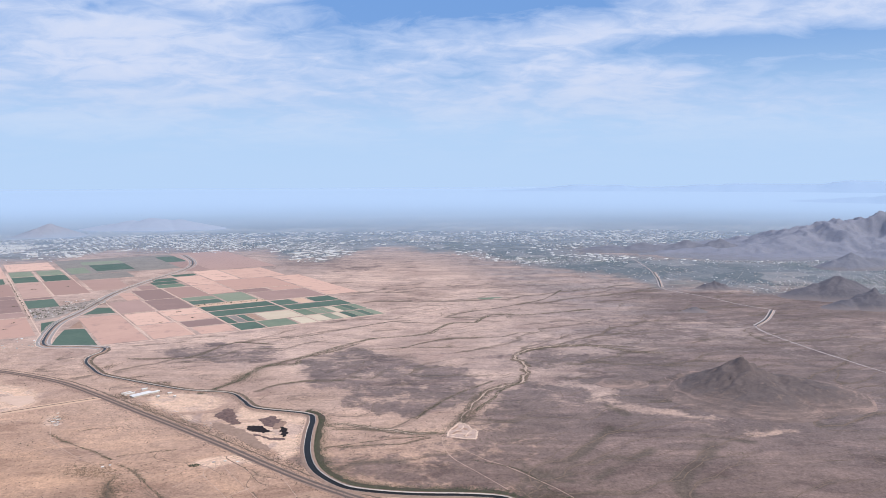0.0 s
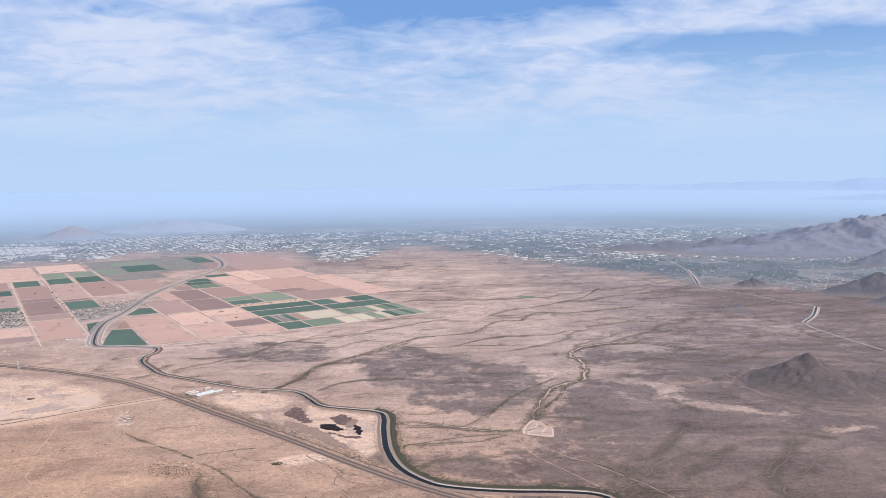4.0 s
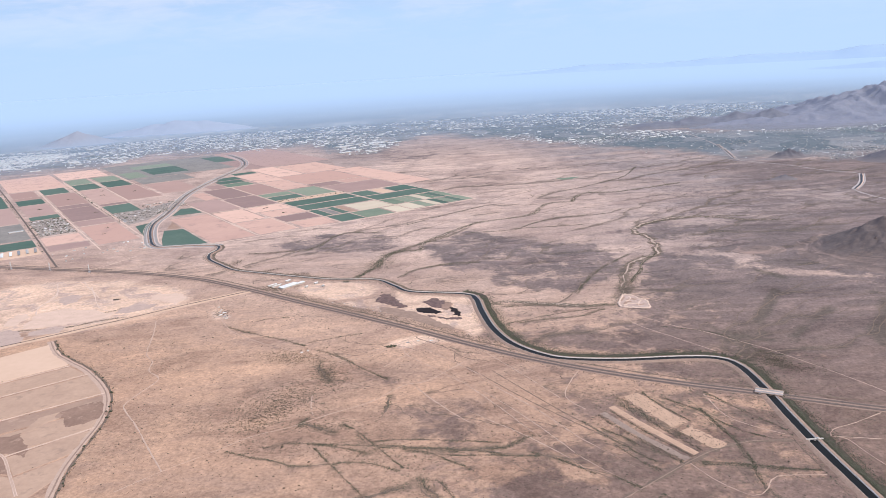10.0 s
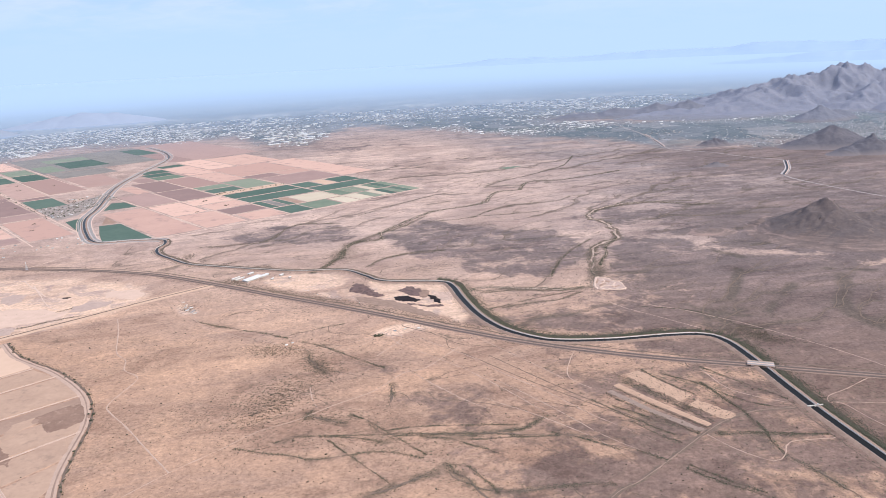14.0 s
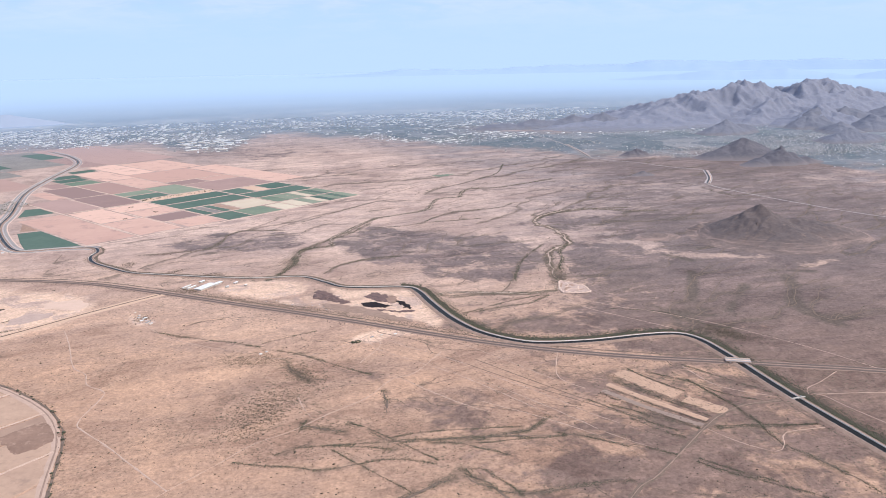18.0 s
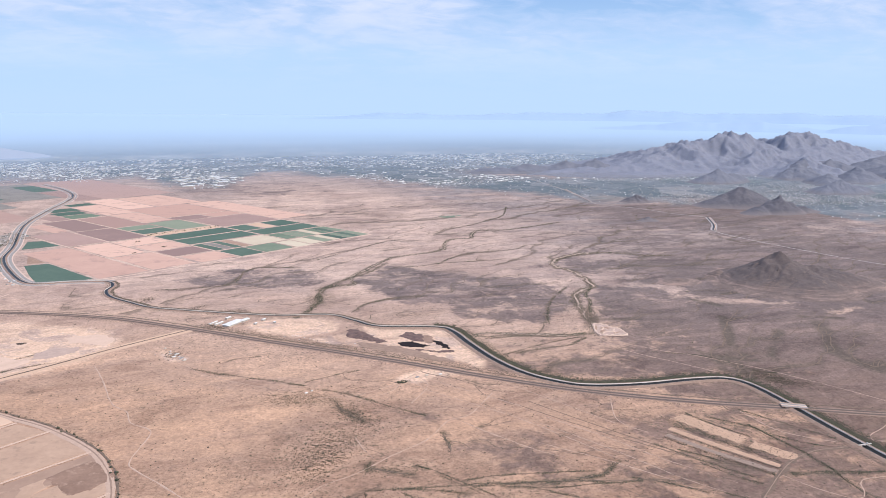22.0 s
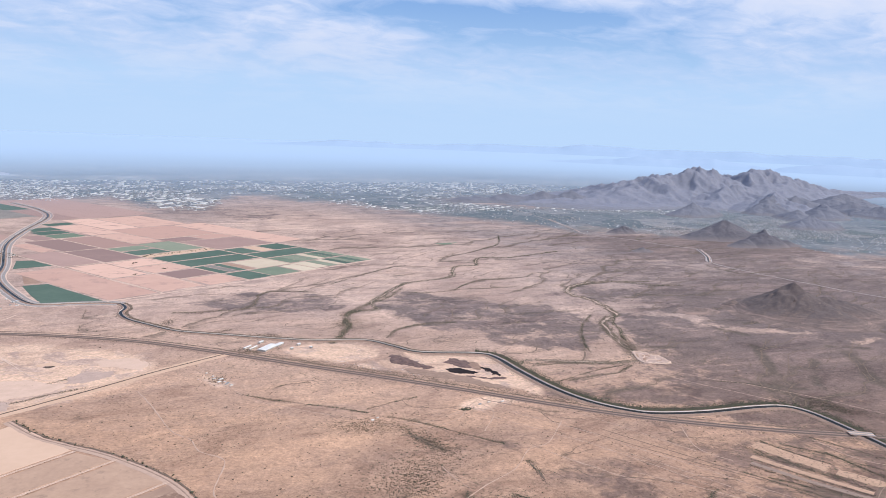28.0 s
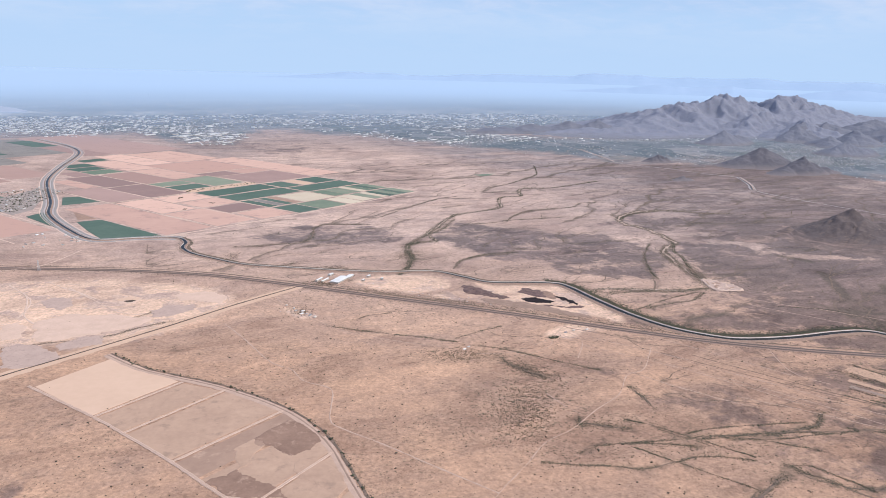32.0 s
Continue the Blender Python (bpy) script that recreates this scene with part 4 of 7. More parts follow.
def build_ground():
    fx = np.arange(-420, 380, 2.4)
    fy = np.arange(90, 760, 2.4)
    out = np.array([6, 14, 26, 45, 70, 105, 150, 210, 290, 400, 560, 780, 1080, 1500, 2100, 3000, 4200], float)
    xs = np.concatenate([fx[0] - out[::-1], fx, fx[-1] + out])
    yb = np.array([6, 14, 26, 45, 80, 140, 260, 500, 900, 1600, 2800, 4400], float)
    yf = np.concatenate([np.arange(6, 700, 9.0), 700 + np.array([15, 35, 60, 95, 140, 200, 280, 390, 540, 740, 1000, 1350, 1800, 2400, 3000, 3400])])
    ys = np.concatenate([fy[0] - yb[::-1], fy, fy[-1] + yf])
    X, Y = np.meshgrid(xs, ys)
    v = np.stack([X, Y, lift(X, Y)], -1)
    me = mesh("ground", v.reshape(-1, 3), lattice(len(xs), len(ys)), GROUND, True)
    wx, wy = X + wobble(X, Y, 9, 3) * 7, Y + wobble(X, Y, 8, 5) * 6
    stone = sum(k * blob(wx, wy, cx, cy, rx, ry, an) for cx, cy, rx, ry, an, k in STONY) - sum(k * blob(wx, wy, cx, cy, rx, ry, an) for cx, cy, rx, ry, an, k in SANDY)
    # Darker to the right: stony soil, in part standing for cloud shadow.
    stone = stone + 0.10 * wobble(X, Y, 22, 7) + 0.30 * np.clip((X - 10) / 130, -0.2, 1) * np.clip((620 - Y) / 150, 0.3, 1)
    stone = np.maximum(stone, np.max([np.clip(inside(wx, wy, p) / 9 + 0.45, 0, k) for p, k in BASALT], 0))
    brush = sum(k * blob(wx, wy, cx, cy, rx, ry, an) for cx, cy, rx, ry, an, k in BRUSHY) + 0.22 + 0.18 * wobble(X, Y, 12, 4)
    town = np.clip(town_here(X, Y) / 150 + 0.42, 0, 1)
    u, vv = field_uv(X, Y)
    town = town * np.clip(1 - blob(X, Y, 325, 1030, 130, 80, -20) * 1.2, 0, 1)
    far_plain = np.clip((Y + 0.35 * X - 215) / 190, 0, 1)
    scraped = np.max([np.clip(inside(X, Y, p) / (14 if i == 2 else 6) + 0.5, 0, (1.1, 0.75, 0.85, 0.95, 0.7)[i]) for i, p in enumerate(SCRAPED)], 0) * (1 - 0.6 * np.clip(sum(k * blob(X, Y, cx, cy, rx, ry, an) for cx, cy, rx, ry, an, k in STONY if cx < -190), 0, 1))
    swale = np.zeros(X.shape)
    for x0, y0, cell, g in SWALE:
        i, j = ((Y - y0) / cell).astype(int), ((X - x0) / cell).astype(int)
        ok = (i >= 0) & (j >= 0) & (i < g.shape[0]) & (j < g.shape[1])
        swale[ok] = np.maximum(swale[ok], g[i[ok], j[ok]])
    for k, (p, wd) in enumerate(WASHES + GULLY_SHADE):
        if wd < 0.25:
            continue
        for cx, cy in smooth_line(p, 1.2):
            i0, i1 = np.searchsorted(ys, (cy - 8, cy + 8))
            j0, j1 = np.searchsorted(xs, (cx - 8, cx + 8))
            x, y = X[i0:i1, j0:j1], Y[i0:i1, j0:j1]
            # Brushy soil along washes; along gullies the shade of their sides.
            dark_tone = np.exp(-((x - cx) ** 2 + (y - cy) ** 2) / (1.2 + 1.4 * wd) ** 2) * np.clip((0.5 if k < len(WASHES) else 0.95) + 0.45 * wobble(x, y, 5, k), 0, 0.8 if k < len(WASHES) else 1.2)
            swale[i0:i1, j0:j1] = np.maximum(swale[i0:i1, j0:j1], dark_tone)
    # Greying towards the town and the right, partly painted distance haze.
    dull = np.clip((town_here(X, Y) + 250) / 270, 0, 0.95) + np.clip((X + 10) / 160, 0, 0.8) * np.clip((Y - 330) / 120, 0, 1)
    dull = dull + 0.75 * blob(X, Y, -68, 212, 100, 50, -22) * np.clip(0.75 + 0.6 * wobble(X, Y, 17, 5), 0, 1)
    for key, val in (("swale", swale), ("dull", np.clip(dull, 0, 0.97)), ("scraped", scraped), ("far_plain", far_plain), ("stone", stone), ("brush", brush), ("town", town)):
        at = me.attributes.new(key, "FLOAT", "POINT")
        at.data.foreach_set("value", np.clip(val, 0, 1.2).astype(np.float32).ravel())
    return tagged(new("ground", me), "pinkish tan desert floor with dark stony patches and rills", "ground", "", "structure")


build_ground()


# ---- hills and mountains ----
def erode(Z, k, turns):
    """Streams cut their valleys back into the slopes."""
    for _ in range(turns):
        to = receivers(Z)
        acc, order = runoff(Z, to)
        cut, h, dest = (k * acc ** 0.5).tolist(), Z.ravel().tolist(), to.tolist()
        for i in reversed(order):
            if dest[i] != i and h[i] > 0:
                h[i] = (h[i] + cut[i] * h[dest[i]]) / (1 + cut[i])
        Z = np.array(h).reshape(Z.shape)
    return Z


def hill(name, cx, cy, rx, ry, turn, peaks, material, label, category="hill", n=90, ridge=0.35, freq=0.06, seed=0, sharp=1.0):
    """A rocky hill: peaks (x, y, height, radius, stretch) joined by ridged noise, sinking into the plain at its rim."""
    x = np.linspace(-1, 1, n)
    X, Y = np.meshgrid(x * rx, x * ry)
    rim = np.clip(1 - (X / rx) ** 2, 0, 1) * np.clip(1 - (Y / ry) ** 2, 0, 1)
    H = np.zeros_like(X)
    for px, py, h, r, an, st in peaks:
        c, s = math.cos(radians(an)), math.sin(radians(an))
        dx, dy = X - px, Y - py
        d = np.sqrt(((dx * c + dy * s) / (r * st)) ** 2 + ((dy * c - dx * s) / r) ** 2)
        H = np.maximum(H, h * np.clip(1 - d ** sharp, 0, 1) ** 1.35 + h * 0.22 * np.exp(-d ** 2 * 1.2))
    N = np.array([noise.ridged_multi_fractal(Vector((px * freq, py * freq, seed)), 0.9, 2.1, 6, 1.0, 2.0) for px, py in zip(X.ravel(), Y.ravel())]).reshape(X.shape)
    N = (N - N.mean()) / (N.std() + 1e-6)
    Z = H * (1 + ridge * 0.5 * N) * np.clip(rim * 5, 0, 1) - 0.75 * (1 - np.clip((H - 1) / 3, 0, 1))
    Z = erode(Z + 0.02 * H * fbm(n, n, 9, 3, seed), 0.010, 9)
    c, s = math.cos(radians(turn)), math.sin(radians(turn))
    v = np.stack([cx + X * c - Y * s, cy + X * s + Y * c, Z], -1)
    ob = new(name, mesh(name, v.reshape(-1, 3), lattice(n, n), material, True))
    return tagged(ob, label, category)


hill("hill", 155, 377, 66, 60, -15, [(0, 0, 14.4, 36, 20, 1.05), (-30, 14, 3.4, 9, 0, 1.2), (6, -12, 8.0, 34, -60, 1.15), (22, 2, 8.0, 36, -10, 1.3), (2, -6, 3.2, 52, 0, 1.1)], ROCK, "dark volcanic cone hill rising from the desert floor", n=150, ridge=0.10, freq=0.09, seed=2, sharp=0.92)
hill("outcrop", 145, 366, 6, 5, 20, [(0, 0, 8.2, 2.6, 0, 1.4), (1.8, -1, 7.4, 1.8, 0, 1.0)], ROCK, "small dark rock outcrop on the cone's flank", "rock", n=30, freq=0.5, seed=4)
hill("hill", 96, 392, 26, 16, 0, [(0, 0, 2.2, 16, 0, 1.4)], ROCK, "low dark rise beside the cone", n=40, ridge=0.1, freq=0.1, seed=6)
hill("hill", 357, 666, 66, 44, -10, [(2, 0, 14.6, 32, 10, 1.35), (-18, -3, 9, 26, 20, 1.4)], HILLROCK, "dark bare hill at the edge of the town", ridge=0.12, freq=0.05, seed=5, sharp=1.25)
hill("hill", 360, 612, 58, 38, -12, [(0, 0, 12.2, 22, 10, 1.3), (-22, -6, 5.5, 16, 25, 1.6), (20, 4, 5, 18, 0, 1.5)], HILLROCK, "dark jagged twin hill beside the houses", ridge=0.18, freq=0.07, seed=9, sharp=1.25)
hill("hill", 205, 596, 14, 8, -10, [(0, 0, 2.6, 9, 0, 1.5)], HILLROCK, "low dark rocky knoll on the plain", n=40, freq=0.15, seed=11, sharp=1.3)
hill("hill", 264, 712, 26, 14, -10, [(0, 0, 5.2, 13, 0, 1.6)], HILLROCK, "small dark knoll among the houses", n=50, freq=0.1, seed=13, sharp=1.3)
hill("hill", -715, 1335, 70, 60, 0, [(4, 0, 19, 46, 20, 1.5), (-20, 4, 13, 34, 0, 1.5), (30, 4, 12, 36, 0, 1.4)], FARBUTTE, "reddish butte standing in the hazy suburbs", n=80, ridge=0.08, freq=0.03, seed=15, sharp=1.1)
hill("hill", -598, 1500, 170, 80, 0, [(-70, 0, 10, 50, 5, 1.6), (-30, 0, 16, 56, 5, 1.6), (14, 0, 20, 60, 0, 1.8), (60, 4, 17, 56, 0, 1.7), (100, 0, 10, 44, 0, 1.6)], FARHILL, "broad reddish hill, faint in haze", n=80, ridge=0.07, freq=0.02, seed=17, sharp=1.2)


def massif(name, crest, front, back, material, label, seed, n=(400, 240), freq=0.014, rough=1.0):
    """A mountain range: ridged slopes that fall away from a crest line of (x, y, height)."""
    c = np.array(crest, float)
    xs = np.linspace(c[:, 0].min() - 130, c[:, 0].max() + 130, n[0])
    ys = np.linspace(c[:, 1].min() - front * 1.5, c[:, 1].max() + back, n[1])
    X, Y = np.meshgrid(xs, ys)
    best = np.full(X.shape, -50.0)
    for (x0, y0, h0), (x1, y1, h1) in zip(c[:-1], c[1:]):
        L = (x1 - x0) ** 2 + (y1 - y0) ** 2
        s = np.clip(((X - x0) * (x1 - x0) + (Y - y0) * (y1 - y0)) / L, 0, 1)
        dx, dy = X - x0 - s * (x1 - x0), Y - y0 - s * (y1 - y0)
        reach = np.where(dy < 0, front, back)
        d = np.sqrt(dx ** 2 + dy ** 2) / reach
        best = np.maximum(best, (h0 + (h1 - h0) * s) * (1 - d ** 0.8))
    N = np.array([noise.ridged_multi_fractal(Vector((px * freq, py * freq, seed)), 0.9, 2.1, 6, 1.0, 2.0) for px, py in zip(X.ravel(), Y.ravel())]).reshape(X.shape)
    N = (N - N.mean()) / N.std()
    edge = np.minimum(np.minimum(X - xs[0], xs[-1] - X), np.minimum(Y - ys[0], ys[-1] - Y))
    best = best * np.clip(edge / 90, 0, 1) - 4.0
    Z = best + N * rough * (1.6 + 0.12 * np.clip(best, 0, 60)) * np.clip(best / 8, 0, 1)
    Z = np.where(best > -1, Z, -1.5 + 0.2 * best)
    Z = erode(Z, 0.013, 12)
    Z = Z + 0.05 * np.clip(Z, 0, 40) * fbm(n[1], n[0], 5, 3, seed)
    v = np.stack([X, Y, np.maximum(Z, -1.5)], -1)
    return tagged(new(name, mesh(name, v.reshape(-1, 3), lattice(*n), material, True)), label, "mountain")


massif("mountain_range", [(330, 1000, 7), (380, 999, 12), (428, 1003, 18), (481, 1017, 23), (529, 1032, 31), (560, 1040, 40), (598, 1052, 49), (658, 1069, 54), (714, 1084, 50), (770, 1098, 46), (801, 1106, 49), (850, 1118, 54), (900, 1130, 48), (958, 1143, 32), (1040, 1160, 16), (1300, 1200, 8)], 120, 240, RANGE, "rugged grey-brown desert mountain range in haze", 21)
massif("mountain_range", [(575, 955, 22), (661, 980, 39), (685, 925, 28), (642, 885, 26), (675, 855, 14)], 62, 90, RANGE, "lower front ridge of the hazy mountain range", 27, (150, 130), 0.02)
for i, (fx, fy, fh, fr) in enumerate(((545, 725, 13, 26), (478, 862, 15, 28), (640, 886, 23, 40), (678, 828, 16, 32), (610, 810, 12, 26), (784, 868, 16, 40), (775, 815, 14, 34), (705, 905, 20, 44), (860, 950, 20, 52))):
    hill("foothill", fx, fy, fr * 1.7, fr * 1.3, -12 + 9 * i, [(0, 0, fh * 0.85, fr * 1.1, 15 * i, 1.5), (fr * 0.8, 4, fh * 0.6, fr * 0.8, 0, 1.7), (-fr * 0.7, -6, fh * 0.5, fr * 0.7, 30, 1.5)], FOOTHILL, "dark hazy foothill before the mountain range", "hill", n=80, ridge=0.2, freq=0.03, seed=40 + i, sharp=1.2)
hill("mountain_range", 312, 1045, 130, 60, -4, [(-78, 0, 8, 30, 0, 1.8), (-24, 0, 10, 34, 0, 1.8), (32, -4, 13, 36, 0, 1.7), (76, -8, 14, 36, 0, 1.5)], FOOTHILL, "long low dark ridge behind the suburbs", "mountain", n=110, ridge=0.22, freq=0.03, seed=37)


def far_ridge(dist, a0, a1, top, seed, label):
    """A long ridge on the horizon: a solid wall of mountains, seen from far away."""
    n = 160
    a = np.radians(np.linspace(a0, a1, n))
    h = np.array([top * (0.7 + 0.5 * noise.fractal(Vector((i * 0.045, seed, 0)), 0.9, 2.0, 5)) for i in range(n)])
    h = np.clip(h, 4, None) * np.clip(np.minimum(np.arange(n), np.arange(n)[::-1]) / 30, 0.05, 1)
    rows = []
    for d, k in ((-160, 0.0), (-80, 0.45), (0, 1.0), (90, 0.5), (180, 0.0)):
        rows.append(np.stack([np.sin(a) * (dist + d) - 100, np.cos(a) * (dist + d), h * k - 1], -1))
    ob = new("far_mountains", mesh("far_mountains", np.stack(rows).reshape(-1, 3), lattice(n, 5), FARROCK, True))
    return tagged(ob, label, "mountain", "", "structure")


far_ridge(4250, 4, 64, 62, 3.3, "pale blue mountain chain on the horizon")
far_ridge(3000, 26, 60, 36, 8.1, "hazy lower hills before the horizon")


def haze_sheet():
    """A flat translucent sheet standing in for dusty haze over the far valley; it scatters daylight and lets the rest
    through.
    """
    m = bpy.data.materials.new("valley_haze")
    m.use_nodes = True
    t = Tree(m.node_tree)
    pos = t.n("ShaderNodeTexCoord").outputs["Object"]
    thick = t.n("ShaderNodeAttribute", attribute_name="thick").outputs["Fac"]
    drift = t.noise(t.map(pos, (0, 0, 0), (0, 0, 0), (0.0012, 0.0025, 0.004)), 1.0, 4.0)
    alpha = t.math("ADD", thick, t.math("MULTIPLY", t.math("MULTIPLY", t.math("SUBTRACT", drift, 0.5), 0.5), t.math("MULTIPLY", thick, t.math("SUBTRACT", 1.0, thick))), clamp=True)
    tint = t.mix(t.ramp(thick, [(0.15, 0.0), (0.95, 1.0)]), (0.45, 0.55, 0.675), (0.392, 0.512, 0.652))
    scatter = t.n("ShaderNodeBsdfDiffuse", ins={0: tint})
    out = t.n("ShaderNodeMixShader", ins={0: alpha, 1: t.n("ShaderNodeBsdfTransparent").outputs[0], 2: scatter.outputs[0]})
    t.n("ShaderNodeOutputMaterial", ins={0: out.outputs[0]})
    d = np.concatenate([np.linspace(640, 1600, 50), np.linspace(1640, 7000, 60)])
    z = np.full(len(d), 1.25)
    # Opacity rises with distance from the flight path, as air haze would.
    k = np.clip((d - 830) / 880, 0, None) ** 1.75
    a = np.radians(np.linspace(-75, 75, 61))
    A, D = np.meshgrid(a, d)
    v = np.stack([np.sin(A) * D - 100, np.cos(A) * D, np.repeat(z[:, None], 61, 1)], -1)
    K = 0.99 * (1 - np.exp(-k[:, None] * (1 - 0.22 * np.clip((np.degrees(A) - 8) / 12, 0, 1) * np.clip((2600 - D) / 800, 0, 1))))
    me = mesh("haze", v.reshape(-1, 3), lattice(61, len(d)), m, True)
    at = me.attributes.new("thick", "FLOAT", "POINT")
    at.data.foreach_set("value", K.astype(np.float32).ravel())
    tagged(new("backdrop_haze", me), "flat blue-white sheet standing in for dusty haze over the far valley", "haze", "", "structure")


haze_sheet()


# ---- the canal ----
def canal():
    root = tagged(new("canal"), "concrete-lined canal of dark water between dirt berms", "canal", "", "structure")
    s = sides(CANAL)
    zero = lift(CANAL[:, 0], CANAL[:, 1])
    wide = np.interp(CANAL[:, 1], (330, 372), (1.0, 0.66))[:, None]      # the upper reach is narrower

    def strip(name, prof, material, label):
        v = np.stack([np.concatenate([CANAL + s * o * wide, (zero + h)[:, None]], 1) for o, h in prof], 1)
        part(name, mesh(name, v.reshape(-1, 3), lattice(len(prof), len(CANAL)), material, True), root, label)

    strip("water", [(1.25, 0.16), (0, 0.16), (-1.25, 0.16)], WATER, "dark still water")
    for sg in (1, -1):
        strip("lining", [(sg * 1.2, 0.1), (sg * 1.34, 0.42), (sg * 1.42, 0.44)], CONCRETE, "sloping pale concrete lining")
        strip("berm", [(sg * 1.4, 0.42), (sg * 1.95, 0.42), (sg * 2.8, 0.04), (sg * 3.1, -0.1)], BERM, "tan dirt berm with a service road")


canal()

line = CANAL[CANAL[:, 1] > 476]
for sg in (1, -1):
    ribbon("road_shoulder", line + sides(line) * sg * 2.4, 0.8, PALE, 0.14, 0.12, "pale gravel edge of the canal bank", "verge", smooth=False)
    ribbon("road", line + sides(line) * sg * 3.7, 1.6, GRAVEL, 0.12, 0.06, "grey service road beside the canal", "road", smooth=False)
    ribbon("road_shoulder", line + sides(line) * sg * 4.9, 0.8, TRACK, 0.1, 0.2, "pale verge of the canal road", "verge", smooth=False)

hl = smooth_line(HWY, 3)
hs = sides(hl)
ribbon("road_shoulder", hl, 4.6, BERM, 0.07, 0.1, "graded dirt shoulder of the highway", "road", smooth=False)
for k in (1.05, -1.05):
    ribbon("road", hl + hs * k, 1.25, ASPHALT, 0.16, 0.03, "dark asphalt carriageway of the highway", "road", smooth=False)
ribbon("road_shoulder", hl + hs * 4.2, 0.8, RILL, 0.08, 0.5, "strip of brush beside the highway", "verge", smooth=False)

DIKE = [(-176.5, 370.5), (-205.3, 352.5), (-232.1, 333.5), (-261.8, 314), (-282.6, 300.8), (-329.1, 269.3), (-417.8, 204.5)]
ribbon("dirt_road", DIKE, 5.6, DUST, 0.09, 0.08, "wide pale graded dirt road beside a ditch")
dl = smooth_line(DIKE, 3)
ribbon("ditch", dl + sides(dl) * -0.3, 0.75, DITCH, 0.2, 0.12, "dark brushy ditch along the dirt road", "ditch", smooth=False)

TRAILS = [
    [(-69.8, 262.1), (-83.7, 246.8), (-92.2, 244), (-103, 232.4), (-116.3, 224.9), (-127.9, 217.4), (-138.5, 213), (-149, 204.2), (-160.6, 195), (-170.6, 185.5)],
    [(-121.2, 224.4), (-123.2, 232.3), (-124, 240.1)],
    [(-29.3, 248.3), (-33.6, 240.1), (-37.6, 230), (-36.6, 223.4), (-33, 217.7)],
    [(-79.9, 127.8), (-49.1, 158.3), (-38.3, 164.8), (-27.3, 172.3), (-10.6, 184.1), (-0.9, 189.5), (9.1, 192.3), (20.9, 191.4)],
    [(-11.6, 182.6), (-7.6, 173.6), (-1.4, 166.1), (3.4, 168.6), (8.2, 173.9), (21, 173.3)],
    [(53.3, 204.2), (42.9, 199.2), (34.6, 196.1), (32.1, 192.6)],
    [(33.4, 192.1), (55.2, 186.2), (92.9, 173)],
    [(-211.3, 330.8), (-206.4, 314.3), (-200.4, 289.9), (-194.9, 281.3), (-192.5, 271.1), (-186.5, 264.5), (-186.1, 258.5), (-190.1, 244), (-188.4, 237.5), (-180.6, 226.4), (-171.6, 212.2), (-160.6, 195)],
    [(-304.8, 444.4), (-287.1, 441.9), (-270.2, 472.7)],
    [(-0.8, 311.3), (-0.8, 304.1), (3, 288.7), (13.5, 272.5), (23.4, 257.3)],
    [(4.6, 305.2), (5.5, 300.9), (16.4, 286), (24.6, 279), (35.9, 264.9), (44.2, 253.3), (59.8, 224.1), (68.2, 201.5)],
    [(-98.3, 281.9), (-92.2, 288.2), (-84.2, 292.5), (-72.1, 282.6)],
    [(-98.3, 281.9), (-105.3, 273.5), (-118.4, 269)],
    [(-92.2, 288.2), (-90.2, 275.9), (-100.3, 261.3)],
    [(-249.4, 480.4), (-261.4, 449.8), (-274.4, 427.2)],
    [(-280.5, 508.5), (-275, 494.6), (-271.2, 474.7), (-283.1, 458.2), (-296, 443.1), (-313.7, 439)],
    [(-266.2, 477.3), (-228.8, 433.7), (-207.5, 407.1)],
    [(-357.4, 506.8), (-315.2, 442)],
    [(6.5, 223.4), (8, 208.4), (13.2, 200.9), (20.3, 195)],
    [(32.5, 192), (35.6, 190.4), (37.2, 180.4), (41.9, 161.4)],
    [(-180.4, 328.7), (-181.4, 333.7), (-186.7, 345.5), (-188.3, 359)],
    [(-180.4, 328.7), (-170.4, 310.6), (-155.5, 295.7), (-138.4, 282.8)],
    [(-138.4, 278.7), (-120.4, 273.1), (-98.3, 281.9)],
    [(-126.4, 341.5), (-114.1, 336.7), (-109.4, 342)],
    [(-64, 274.6), (-49.8, 247.2), (-39.7, 226.8)],
    [(-247.9, 391.5), (-229.3, 389.1), (-212.5, 375.4), (-207.5, 360.2), (-217.4, 345.7), (-234.2, 337.2)],
    [(-271.7, 407.4), (-276.2, 394.1), (-266.7, 385.8), (-254.0, 366.4)],
    [(-295.5, 391.6), (-291.1, 398.5), (-286.4, 405.7), (-268.3, 403.4)],
    [(-282.8, 360.8), (-285.0, 385.9), (-289.6, 398.1)],
    [(-98, 284), (-88, 289), (-80, 286), (-74, 284)], [(-90, 286), (-84, 276), (-74, 262), (-64, 248)], [(-94, 283), (-92, 272), (-82, 258), (-72, 244)],
]
for i, p in enumerate(TRAILS):
    if i == 3:
        ribbon("wash_bank", p, 1.7, RILL, 0.04, 0.5, "dark brushy verges of an old double track", "verge", seed=9)
    ribbon("dirt_trail", p, 0.28 if i not in (3, 7, 8) else 0.42, BERM if i == 3 else TRAIL, 0.06, 0.4, "narrow pale dirt trail across the scrub", seed=i)
